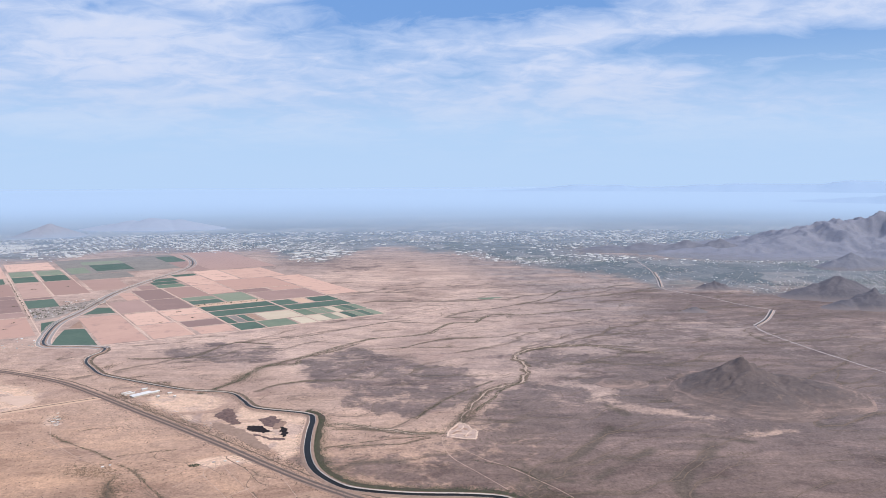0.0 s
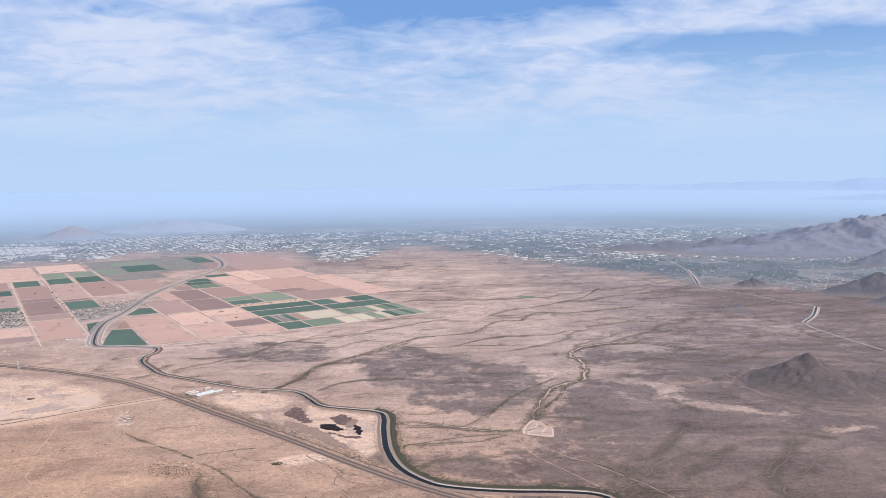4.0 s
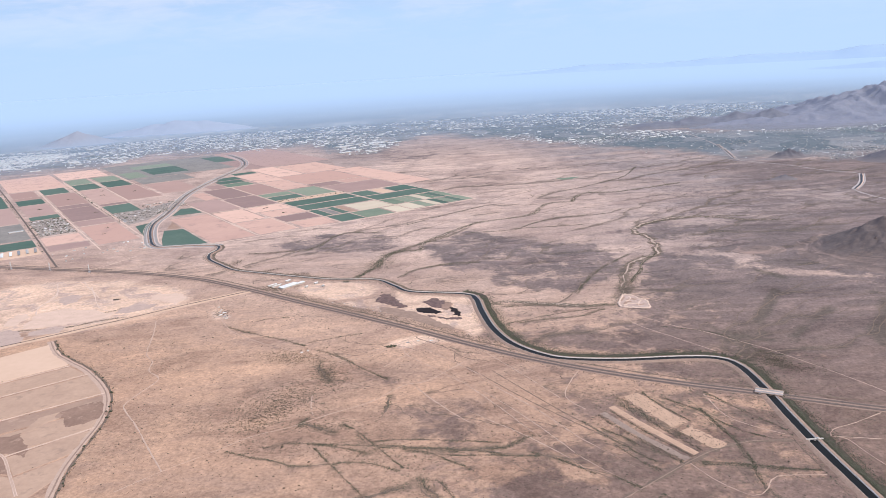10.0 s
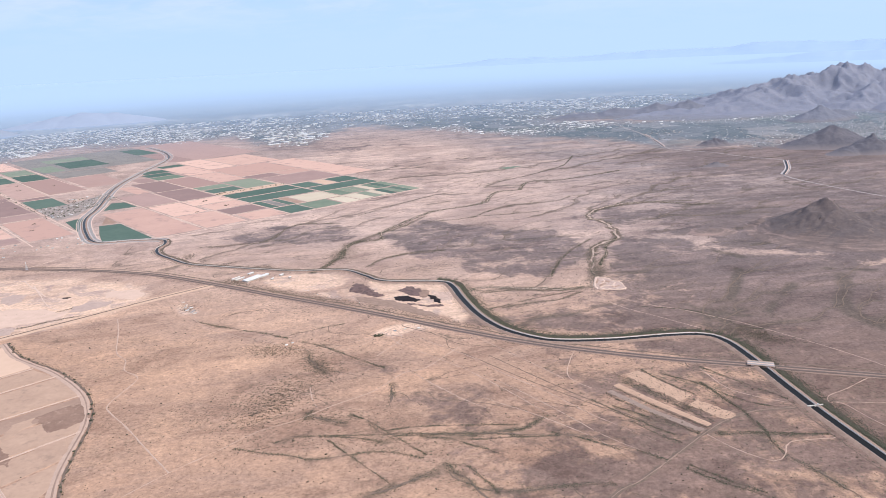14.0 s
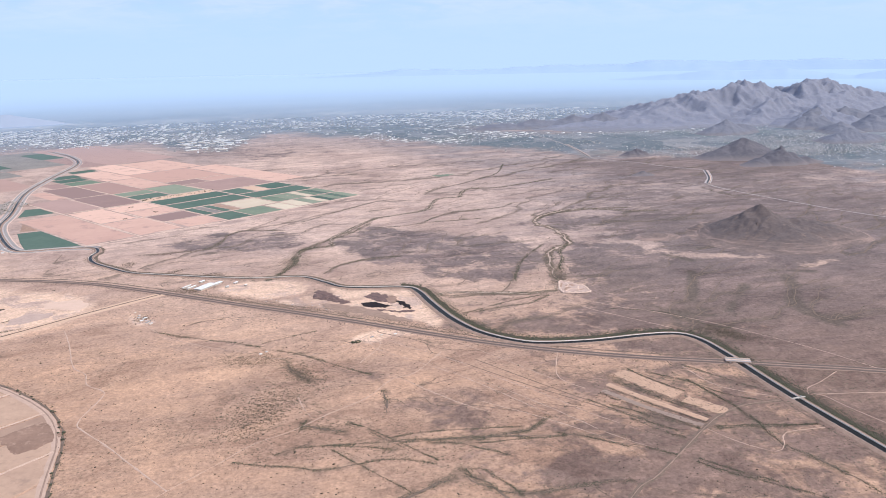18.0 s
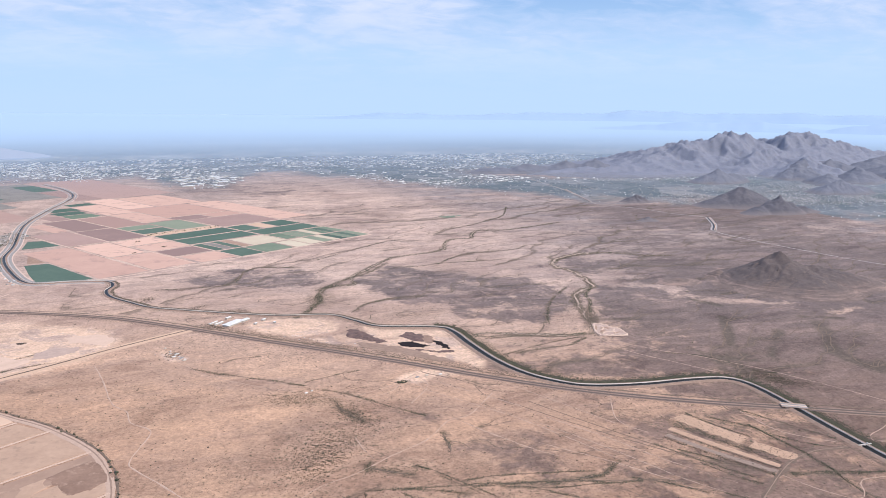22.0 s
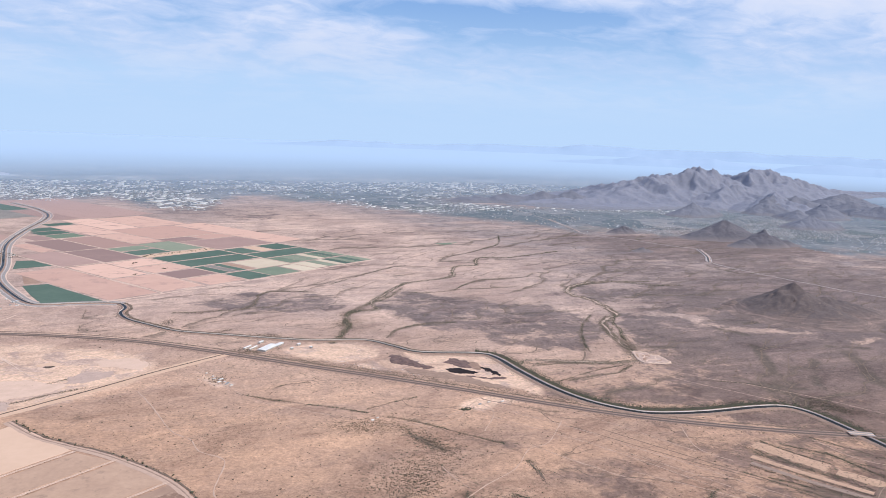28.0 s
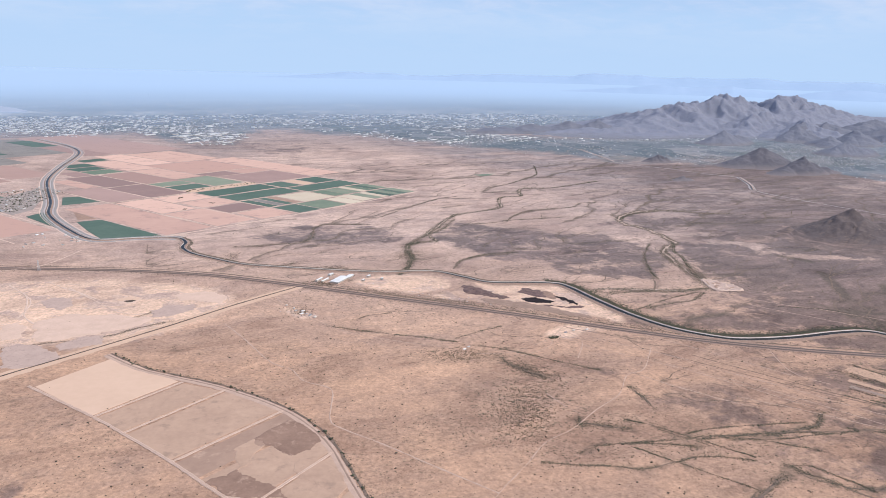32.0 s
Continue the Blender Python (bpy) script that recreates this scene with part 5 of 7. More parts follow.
for p in ([(-69.4, 256.9), (-50.1, 226.2), (-27.7, 195.5)], [(-60.3, 251.9), (-40, 216), (-21.6, 188.3)], [(4.3, 230.3), (3.6, 224.9), (8.2, 219.8), (14.7, 210.4), (19.8, 202.5), (21.5, 197.3), (21.1, 189.6), (21.4, 178.1), (21.6, 165.8), (22.4, 149.3)]):
    ribbon("dirt_trail", p, 0.4, RILL, 0.05, 0.5, "dark rutted track overgrown with brush", "track", seed=5)

# far divided highway at the foot of the hills
HW2 = [(328.3, 1325.7), (257.3, 1157.4), (252.4, 1075.2), (247.7, 973.7), (236.5, 827.9), (214.4, 722.9), (222.9, 692.8), (239.7, 663.9), (253.5, 625.7), (269.3, 598.6), (249.2, 563), (230, 537.7), (230.5, 497.6), (248.1, 419.5), (262, 384.5), (287.9, 321.5), (331.4, 217.1)]
h2 = smooth_line(HW2, 4)
n2 = sides(h2)
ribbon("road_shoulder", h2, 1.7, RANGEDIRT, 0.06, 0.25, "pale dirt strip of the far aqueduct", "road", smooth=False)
for p in ([(237.4, 830.9), (226, 771.9), (214.4, 722.9)], [(269.3, 598.6), (249.2, 563), (230, 537.7)]):
    q = smooth_line(p, 4)
    for k, wd, m, lab in ((0, 1.1, WATER, "dark open water of the far aqueduct"), (1.25, 0.8, TRACK, "pale bank of the far aqueduct"), (2.35, 0.8, PALE, "pale service road of the far aqueduct"), (-1.4, 1.0, PALE, "pale bank of the far aqueduct")):
        ribbon("canal" if k == 0 else "canal_bank", q + sides(q) * k, wd, m, 0.2 if k == 0 else 0.3, 0.04, lab, "canal", smooth=False)

# ---- dry washes ----
for i, (p, wd) in enumerate(WASHES):
    q = smooth_line(p, 1.5)
    q = q + sides(q) * (wobble(q[:, 0], q[:, 1], 2.2, i) * min(0.9, 0.5 * wd))[:, None]
    if i < 4:
        ribbon("wash_bank", q, wd * 2.0, RILL, 0.03, 0.5, "dark brushy banks of a dry wash", "dry wash", seed=i + 50, smooth=False, taper=True)
    if wd < 0.25:
        ribbon("dirt_trail", q, 0.34, TRAIL, 0.05, 0.5, "straight faded wheel track through the scrub", seed=i, smooth=False, taper=True)
        continue
    ribbon("dry_wash", q, wd * (0.8 if i < 4 else 0.75 if wd > 0.65 else 0.45), BED if i < 4 else RILL, 0.07 if i < 4 else 0.05, 0.5, "winding dry wash with pale bed and brush", "dry wash", seed=i, smooth=False, taper=True)


def rills():
    """Branching brush-lined rills: the lines along which the ground sheds its water."""
    V, Fs, base = [], [], 0
    for line, wd in RILLS:
        n = len(line)
        r = np.random.default_rng(n * 7 + int(abs(line[0, 0])))
        wd = wd * r.uniform(0.5, 1.5, n)
        wd[0] *= 0.2
        wd[-1] *= 0.4
        sd = sides(line)
        a, b = line + sd * wd[:, None], line - sd * wd[:, None]
        V.append(np.stack([drape(a[:, 0], a[:, 1], 0.035), drape(b[:, 0], b[:, 1], 0.035)], 1).reshape(-1, 3))
        Fs.append(lattice(2, n) + base)
        base += 2 * n
    ob = new("rills", mesh("rills", np.vstack(V), np.vstack(Fs), RILL))
    tagged(ob, "thin dark brush-lined rills on the desert slope", "rill", "", "stuff")


rills()


# ---- fields ----
def field(name, corners, material, label, height=0.10, grid=True):
    """A levelled plot: a low slab with sloping edges."""
    pts = np.array([field_xy(*c) for c in corners] if grid else corners, float)
    mid = pts.mean(0)
    inner = mid + (pts - mid) * (1 - 0.5 / (np.linalg.norm(pts - mid, axis=1)[:, None] + 1))
    n = len(pts)
    v = np.vstack([np.c_[pts, lift(pts[:, 0], pts[:, 1]) - 0.05], np.c_[inner, lift(inner[:, 0], inner[:, 1]) + height]])
    f = [[i, (i + 1) % n, n + (i + 1) % n, n + i] for i in range(n)] + [[n + i for i in range(n)]]
    me = mesh(name, v, f, material)
    a = 0.5 * sum(pts[i][0] * pts[(i + 1) % n][1] - pts[(i + 1) % n][0] * pts[i][1] for i in range(n))
    if a < 0:
        me.flip_normals()
    return tagged(new(name, me), label, "field", "irrigated fields")


def rect(u0, u1, v0, v1, material, label, height=0.10, gap=0.55):
    return field("field", [(u0 + gap, v0 + gap), (u1 - gap, v0 + gap), (u1 - gap, v1 - gap), (u0 + gap, v1 - gap)], material, label, height)


L_PINK, L_MAUVE, L_CROP, L_CROP2 = "bare pinkish levelled field", "tilled mauve-brown bare field, darkened for cloud shadow", "dense dark green crop field", "pale green young crop field"
# east block: strips and dense crops
STRIPS = [(0, 8, CROP2), (8, 15, CROP), (15, 22, CROP2), (22, 29, CROP), (29, 36, STRAW), (36, 45, CROP2), (45, 57, STRAW)]
for i, (a0, a1, m) in enumerate(STRIPS):
    rect(a0, a1, 0, 26, m, "narrow strip of crop or straw stubble", gap=0.3)
    rect(a0, a1, 28, 54, (CROP2, CROP, CROP2, STRAW, CROP2, CROP2, CROP2)[i], "narrow strip of crop or straw stubble", gap=0.3)
for a in ((0, 57, 56, 80, CROP, L_CROP), (0, 24, 82, 108, CROP, L_CROP), (38, 57, 82, 108, CROP, L_CROP), (25, 37, 82, 108, DUST, "cleared pale plot among the crops"),
          (58, 118, 86, 109, CROP, L_CROP), (58, 118, 60, 84, CROP, L_CROP), (58, 88, 26, 57, STRAW, "pale straw stubble field"),
          (89, 96, 27, 58, BROWN, "striped dark fallow field"), (96, 103, 27, 58, CROP, L_CROP), (103, 110, 27, 58, OLIVE, "striped dark fallow field"), (110, 118, 27, 58, CROP, L_CROP),
          (73, 98, -2, 25, CROP2, L_CROP2), (98, 118, -2, 25, CROP, "mottled green crop field"), (58, 72, -2, 24, STRAW, "pale straw stubble field"),
          (60, 89, 124, 172, CROP2, L_CROP2), (90, 119, 124, 145, CROP, L_CROP), (90, 119, 147, 166, CROP2, L_CROP2), (58, 119, 111, 122, DUST, "dusty farm yard strip"),
          (0, 57, 111, 162, MAUVE, L_MAUVE), (32, 62, 164, 186, MAUVE, L_MAUVE), (0, 31, 164, 186, PINK, L_PINK), (63, 89, 174, 238, PINK, L_PINK), (90, 119, 168, 234, PINK_SHADED, "bare pinkish levelled field, toned down for cloud shadow"), (0, 62, 188, 260, PINK, L_PINK), (-34, -1, 112, 260, PINK, "bare pinkish field fading into desert"),
          (94, 121, 238, 261, CROP2, L_CROP2), (94, 121, 263, 284, CROP, L_CROP), (90, 116, 286, 308, CROP, L_CROP), (62, 88, 315, 332, CROP, L_CROP), (-20, 30, 262, 345, PINK, L_PINK), (31, 60, 262, 350, PINK, L_PINK), (61, 90, 240, 312, PINK, L_PINK),
          (119, 146, 0, 27, PINK, L_PINK), (119, 148, 29, 54, MAUVE, "pinkish tilled field with a small yard"), (119, 149, 56, 82, PINK, L_PINK), (119, 152, 84, 109, PINK, L_PINK),
          (148, 178, 2, 55, PINK, L_PINK), (152, 178, 57, 110, PINK, L_PINK), (180, 211, 2, 112, PINK, L_PINK), (120, 150, 112, 170, MAUVE, L_MAUVE), (151, 179, 114, 176, MAUVE, L_MAUVE), (120, 148, 172, 234, MAUVE, L_MAUVE), (149, 162, 178, 226, PINK, L_PINK), (122, 138, 236, 264, MAUVE, L_MAUVE)):
    rect(*a)
field("field", [(213, 3), (239, 19), (234, 40), (225, 70), (212, 66)], CROP, "very dark green crop field in the canal's bend", 0.14)
field("field", [(212, 70), (222, 74), (211, 100)], BROWN, "small bare plot beside the canal")
field("field", [(181, 122), (205, 126), (190, 154), (181, 150)], CROP, L_CROP)
# west of the canal
for a in ((246, 271, 352, 400, CROP, L_CROP), (215, 239, 356, 404, CROP, L_CROP), (215, 239, 406, 457, CROP2, L_CROP2), (185, 211, 353, 404, CROP, L_CROP), (185, 211, 406, 454, CROP2, L_CROP2), (157, 179, 403, 462, CROP2, L_CROP2),
          (242, 299, 404, 540, PINK, L_PINK), (188, 239, 462, 545, PINK, L_PINK), (215, 239, 243, 352, PINK_SHADED, "bare pinkish levelled field, toned down for cloud shadow"), (181, 213, 246, 350, PINK_SHADED, "bare pinkish levelled field, toned down for cloud shadow"), (243, 271, 264, 348, PINK_SHADED, "bare pinkish levelled field, toned down for cloud shadow"), (215, 240, 180, 227, CROP, "very dark green crop field by the village"), (215, 240, 229, 241, MAUVE, L_MAUVE),
          (244, 272, 168, 262, MAUVE, L_MAUVE), (244, 272, 141, 165, MAUVE, L_MAUVE), (275, 299, 202, 222, CROP, L_CROP), (275, 299, 224, 294, MAUVE, L_MAUVE), (275, 299, 297, 334, CROP, L_CROP), (275, 299, 337, 400, PINK_SHADED, "bare pinkish levelled field, toned down for cloud shadow"),
          (244, 272, 58, 138, PINK, L_PINK), (275, 302, 82, 116, PINK, L_PINK), (275, 302, 60, 80, MAUVE, L_MAUVE), (306, 332, 86, 115, CROP, L_CROP), (306, 332, 58, 84, DUST, "pale yard with long roofs beside it"), (306, 338, 119, 196, OLIVE, "grey-olive plot with a white building"), (306, 338, 200, 292, MAUVE, L_MAUVE), (306, 342, 296, 386, CROP, L_CROP), (306, 362, 390, 520, PINK, L_PINK),
          (122, 178, 342, 390, OLIVE, "grey-olive fallow field near the suburbs"), (108, 151, 414, 480, CROP, "hazy green crop field near the suburbs"), (142, 178, 256, 338, PINK_SHADED, "bare pinkish levelled field, toned down for cloud shadow"), (36, 62, 460, 528, CROP, "hazy green crop field near the suburbs"), (64, 106, 472, 540, OLIVE, "grey-olive fallow field near the suburbs"), (64, 106, 394, 468, OLIVE, "grey-olive fallow field near the suburbs"), (108, 156, 484, 520, CROP2, "hazy green crop field near the suburbs"), (36, 62, 356, 456, MAUVE, "tilled mauve-brown bare field, darkened for cloud shadow")):
    rect(*a)
field("field", [(178, 206), (211, 184), (240, 178), (240, 116), (224, 124), (200, 160)], VILLAGE, "dusty village ground between houses", 0.03)
rect(275, 301, 122, 200, VILLAGE, "grey village ground between houses", 0.03)
rect(38, 182, 392, 552, OLIVE, "grey-olive farmland near the suburbs", 0.03, 0)
rect(-42, 36, 352, 560, MAUVE, "bare grey-mauve field near the suburbs", 0.04, 0)
field("field", [(241, 60), (237, 106), (223, 112), (235, 78)], CROP, "dark green crop field beside the canal")
# field tracks on the section lines
for p in ([(0, -2), (57, -3), (118, -4), (180, -2), (213, 0)], [(57.5, -3), (57.5, 110), (60, 174)], [(118.5, -3), (118.5, 110), (119.5, 236)], [(0, 109.5), (57, 109.7), (119, 110), (180, 113)], [(0, 55), (57, 55.5), (118, 59)], [(0, 0), (0, 110), (0, 186)], [(179, 0), (179.5, 113), (180, 176)], [(58, 123), (119, 123)],
          [(241.5, 58), (241.5, 240), (240.5, 446)], [(273.5, 40), (273.5, 200), (272, 400)], [(304, 10), (303, 180), (303, 390), (304, 530)], [(213.5, 243), (213.5, 456)], [(183, 290), (183, 454)], [(185, 352), (241, 353), (300, 351)], [(215, 242), (272, 242)], [(244, 139.5), (302, 139.5)], [(119, 83), (152, 83)], [(89.5, 174), (89.5, 240)], [(0, 187), (62, 187)], [(150, 0), (150, 110)], [(58, 25.5), (118, 26)]):
    xy = [field_xy(*q) for q in p]
    ribbon("field_track", xy, 1.7 if p[0] == (0, -2) else 1.3 if p[0] == (304, 10) else 0.95, ASPHALT if p[0] == (304, 10) else TRACK, 0.13, 0.08, "pale dirt track between the fields", seed=2, step=6)

# levelled plots beside the curving dirt road
CURVE = [(-251.1, 311.4), (-241.2, 296.4), (-231.3, 286.5), (-217.9, 274.1), (-204, 256.5), (-197, 242.4), (-193.5, 228.1), (-192.6, 212.7), (-191.1, 197.4), (-186.6, 176.9), (-178.7, 135.8)]
ribbon("dirt_road", CURVE, 2.5, TRAIL, 0.12, 0.08, "pale dirt road curving round the levelled plots")
cl2 = smooth_line(CURVE, 3)
ribbon("rut", cl2 + sides(cl2) * 0.25, 0.7, BERM, 0.155, 0.2, "dark middle strip between the wheel ruts", "dirt track", smooth=False)
ribbon("ditch", cl2 + sides(cl2) * 1.9, 0.8, RILL, 0.08, 0.4, "shallow brushy ditch along the dirt road", "ditch", smooth=False)
PLOTS = [([(-269.8, 291.3), (-248.0, 308.9), (-229, 282.3), (-252.6, 265.5)], DUST), ([(-251.0, 264.0), (-227.6, 280.4), (-217.4, 271.6), (-244.4, 253.0)], TAN), ([(-243.2, 251.4), (-215.6, 270.4), (-202.6, 253.2), (-232.6, 234.0)], TAN),
         ([(-231.4, 232.2), (-201.2, 251.4), (-197.5, 241.5), (-226.5, 223.4)], BROWN), ([(-226, 222.4), (-197.2, 240.4), (-193.6, 226.2), (-214.6, 210.2)], TAN), ([(-220.6, 213.0), (-214.6, 209.2), (-206.3, 198.2), (-213.4, 200)], UMBER), ([(-213.8, 208.6), (-193.1, 224.8), (-191.9, 209.9), (-205, 197.2)], TAN), ([(-212.8, 199), (-205, 196.2), (-192.1, 208.4), (-190.6, 194.6), (-196.8, 178)], TAN)]
for p, m in PLOTS:
    field("field", p, m, "levelled bare plot with dirt bunds round it", 0.08, False)
for p in ([(-271.5, 292.2), (-251.8, 264.7), (-243.8, 252.3), (-232.0, 233.1), (-220.9, 213.4), (-203.8, 186)], [(-251.8, 264.7), (-228.0, 281.3)], [(-243.8, 252.3), (-216.3, 271.3)], [(-232, 233.1), (-201.6, 252.6)], [(-220.9, 213.4), (-214.2, 208.9), (-205.4, 196.8), (-198, 186.2)], [(-214.2, 209.2), (-193.4, 225.4)]):
    q = smooth_line(p, 1.5)
    ribbon("bund", q, 1.05, TRAIL, 0.14, 0.12, "low pale dirt bund between levelled plots", "bund", seed=4, smooth=False)
    for k in (0.3, -0.3):
        ribbon("wheel_rut", q + sides(q) * k, 0.16, TRACK, 0.18, 0.35, "pale wheel rut along a dirt bund", "dirt track", seed=6, smooth=False)
ribbon("cleared_strip", [(-24.8, 218.4), (-17, 203), (-8.2, 187.2)], 2.3, SAND, 0.07, 0.06, "long sandy graded strip like an airstrip", "cleared strip", step=1.2)
ribbon("cleared_plot", [(-16.4, 226), (-12.5, 216), (-7.2, 204.2)], 6.0, SAND, 0.06, 0.07, "sandy cleared plot with ragged brushy edges", "cleared plot", step=1.0)
ribbon("cleared_plot", [(-6.6, 201.4), (-3.2, 195.6), (0.2, 190)], 5.0, SAND, 0.06, 0.08, "sandy cleared plot with ragged brushy edges", "cleared plot", step=1.0)
ribbon("cleared_strip", [(-28.4, 214.6), (-20.6, 199), (-11.5, 184.6)], 2.4, RUNWAY, 0.05, 0.1, "dark graded strip beside the sandy one", "cleared strip", step=1.2)


# ---- brush and trees ----
def clumps(name, xy, size, material, label, category, tall=0.7, z=None, kind="stuff"):
    """Many small uneven plants in one mesh, each a faceted clump."""
    n = len(xy)
    r = np.random.default_rng(n)
    k = 5
    ang = np.arange(k) * 2 * np.pi / k + r.uniform(0, 6.28, (n, 1))
    sx = size[:, None] * r.uniform(0.6, 1.35, (n, k))
    zb = lift(xy[:, 0], xy[:, 1]) if z is None else z
    ring = np.stack([xy[:, :1] + np.cos(ang) * sx, xy[:, 1:] + np.sin(ang) * sx, zb[:, None] + size[:, None] * tall * r.uniform(0.25, 0.75, (n, k))], -1)
    top = np.stack([xy[:, 0] + r.normal(0, 0.2, n) * size, xy[:, 1] + r.normal(0, 0.2, n) * size, zb + size * tall * r.uniform(1.0, 1.5, n)], -1)[:, None]
    low = np.stack([xy[:, 0], xy[:, 1], zb - 0.05], -1)[:, None]
    v = np.concatenate([ring, top, low], 1)
    tri = np.array([[i, (i + 1) % k, k] for i in range(k)] + [[(i + 1) % k, i, k + 1] for i in range(k)])
    f = (tri[None] + (np.arange(n) * (k + 2))[:, None, None]).reshape(-1, 3)
    return tagged(new(name, mesh(name, v.reshape(-1, 3), f, material)), label, category, "", kind)


def along(line, per, spread, r, side=0.0):
    i = r.integers(0, len(line) - 1, int(len(line) * per))
    s = sides(line)
    p = line[i] + (line[i + 1] - line[i]) * r.uniform(0, 1, (len(i), 1))
    return p + s[i] * (side + r.normal(0, spread, len(i)))[:, None]


def desert_scrub():
    r = np.random.default_rng(11)
    x, y = r.uniform(-330, 150, 110000), 110 + 330 * r.uniform(0, 1, 110000) ** 1.4
    p = 0.12 + 0.12 * wobble(x, y, 12, 4) + 0.03 * (x > -110)
    for cx, cy, rx, ry, an, k in BRUSHY:
        p = p + k * 0.8 * blob(x, y, cx, cy, rx, ry, an)
    keep = r.uniform(0, 1, len(x)) < p
    for pts, m in PLOTS:
        q = np.array(pts)
        keep &= ((x - q[:, 0].mean()) ** 2 + (y - q[:, 1].mean()) ** 2) > 15 ** 2
    near = np.full(x.shape, 1e9)
    for c in np.vstack([CANAL[::3], hl[::2], smooth_line(CURVE, 5), smooth_line(DIKE, 5)]):
        near = np.minimum(near, (x - c[0]) ** 2 + (y - c[1]) ** 2)
    keep &= near > 5.2 ** 2
    for q in SCRAPED:
        keep &= inside(x, y, q) < 0
    u, v = field_uv(x, y)
    keep &= ~((u > -4) & (v > -8))
    xy = np.stack([x, y], 1)[keep]
    clumps("desert_scrub", xy, r.gamma(5, 0.013, len(xy)) + 0.045, SCRUB, "scattered dark desert shrubs on the sand", "shrub")
    n = 6500
    x, y = r.uniform(-260, 40, n), r.uniform(130, 400, n)
    near = np.full(n, 1e9)
    for c in np.vstack([CANAL[::3], hl[::2], smooth_line(CURVE, 5), smooth_line(DIKE, 5)]):
        near = np.minimum(near, (x - c[0]) ** 2 + (y - c[1]) ** 2)
    keep = (near > 30) & (r.uniform(0, 1, n) < 0.55 + 0.3 * wobble(x, y, 15, 6))
    for q in SCRAPED + [p for p, m in PLOTS]:
        keep &= inside(x, y, q) < 0.5
    xy = np.stack([x, y], 1)[keep]
    clumps("lone_shrubs", xy, r.gamma(6, 0.022, len(xy)) + 0.07, SCRUB, "scattered round creosote shrubs on bare sand", "shrub")
    plot = np.vstack([along(smooth_line(l, 1.0), 9, sp, r, of) for l, sp, of in (([(-16.4, 226), (-12.5, 216), (-7.2, 204.2)], 1.5, 0), ([(-6.6, 201.4), (0.2, 190)], 1.3, 0), ([(-22, 219.6), (-14, 204), (-6, 188.6)], 0.35, 0), ([(-26.5, 217), (-18.5, 201), (-9.6, 185.8)], 0.2, 0), ([(-20, 228), (-10, 206), (-4, 196)], 0.7, -2.6), ([(-30.4, 213.4), (-22.4, 198), (-13.2, 183.6)], 0.5, 0))])
    clumps("plot_brush", plot, r.gamma(5, 0.018, len(plot)) + 0.05, SCRUB, "ragged low brush on and round the cleared plots", "shrub")
    # thick brush groups
    V = []
    for cx, cy, rx, ry, an, k in BRUSHY[:6] + [(40, 247, 10, 5, -60, 2.2), (40, 243, 13, 4, -35, 1.0), (-113, 410, 9, 15, -20, 0.7), (-104, 432, 8, 4, 30, 0.7), (12, 340, 4, 20, -25, 0.6), (-58, 322, 3, 9, 10, 0.8), (-200, 431, 4, 8, -20, 0.9), (-174, 409, 7, 2.4, 30, 1.0), (-155, 397, 8, 3.2, -20, 1.0), (-142, 387.5, 4, 1.4, -20, 0.9), (-186, 448, 6, 1.6, -5, 0.7), (-164, 370, 5, 1.2, -30, 1.0), (-144, 351, 12, 2.0, -45, 0.6), (-182, 337, 5, 7, 0, 0.35), (-153, 373, 3, 1, 40, 0.9), (-165, 372.5, 5, 1.6, -40, 1.6), (-150.5, 381, 3, 1, -40, 1.2), (-182, 337, 4, 3, -30, 1.2)]:
        m = int(rx * ry * 14 * k)
        g = r.normal(0, 0.55, (m, 2)) * (rx, ry)
        c, s = math.cos(radians(an)), math.sin(radians(an))
        V.append(np.stack([cx + g[:, 0] * c - g[:, 1] * s, cy + g[:, 0] * s + g[:, 1] * c], 1))
    xy = np.vstack(V)
    clumps("brush", xy, r.gamma(6, 0.015, len(xy)) + 0.05, SCRUB, "thick dark mesquite brush in a hollow", "shrub")


desert_scrub()


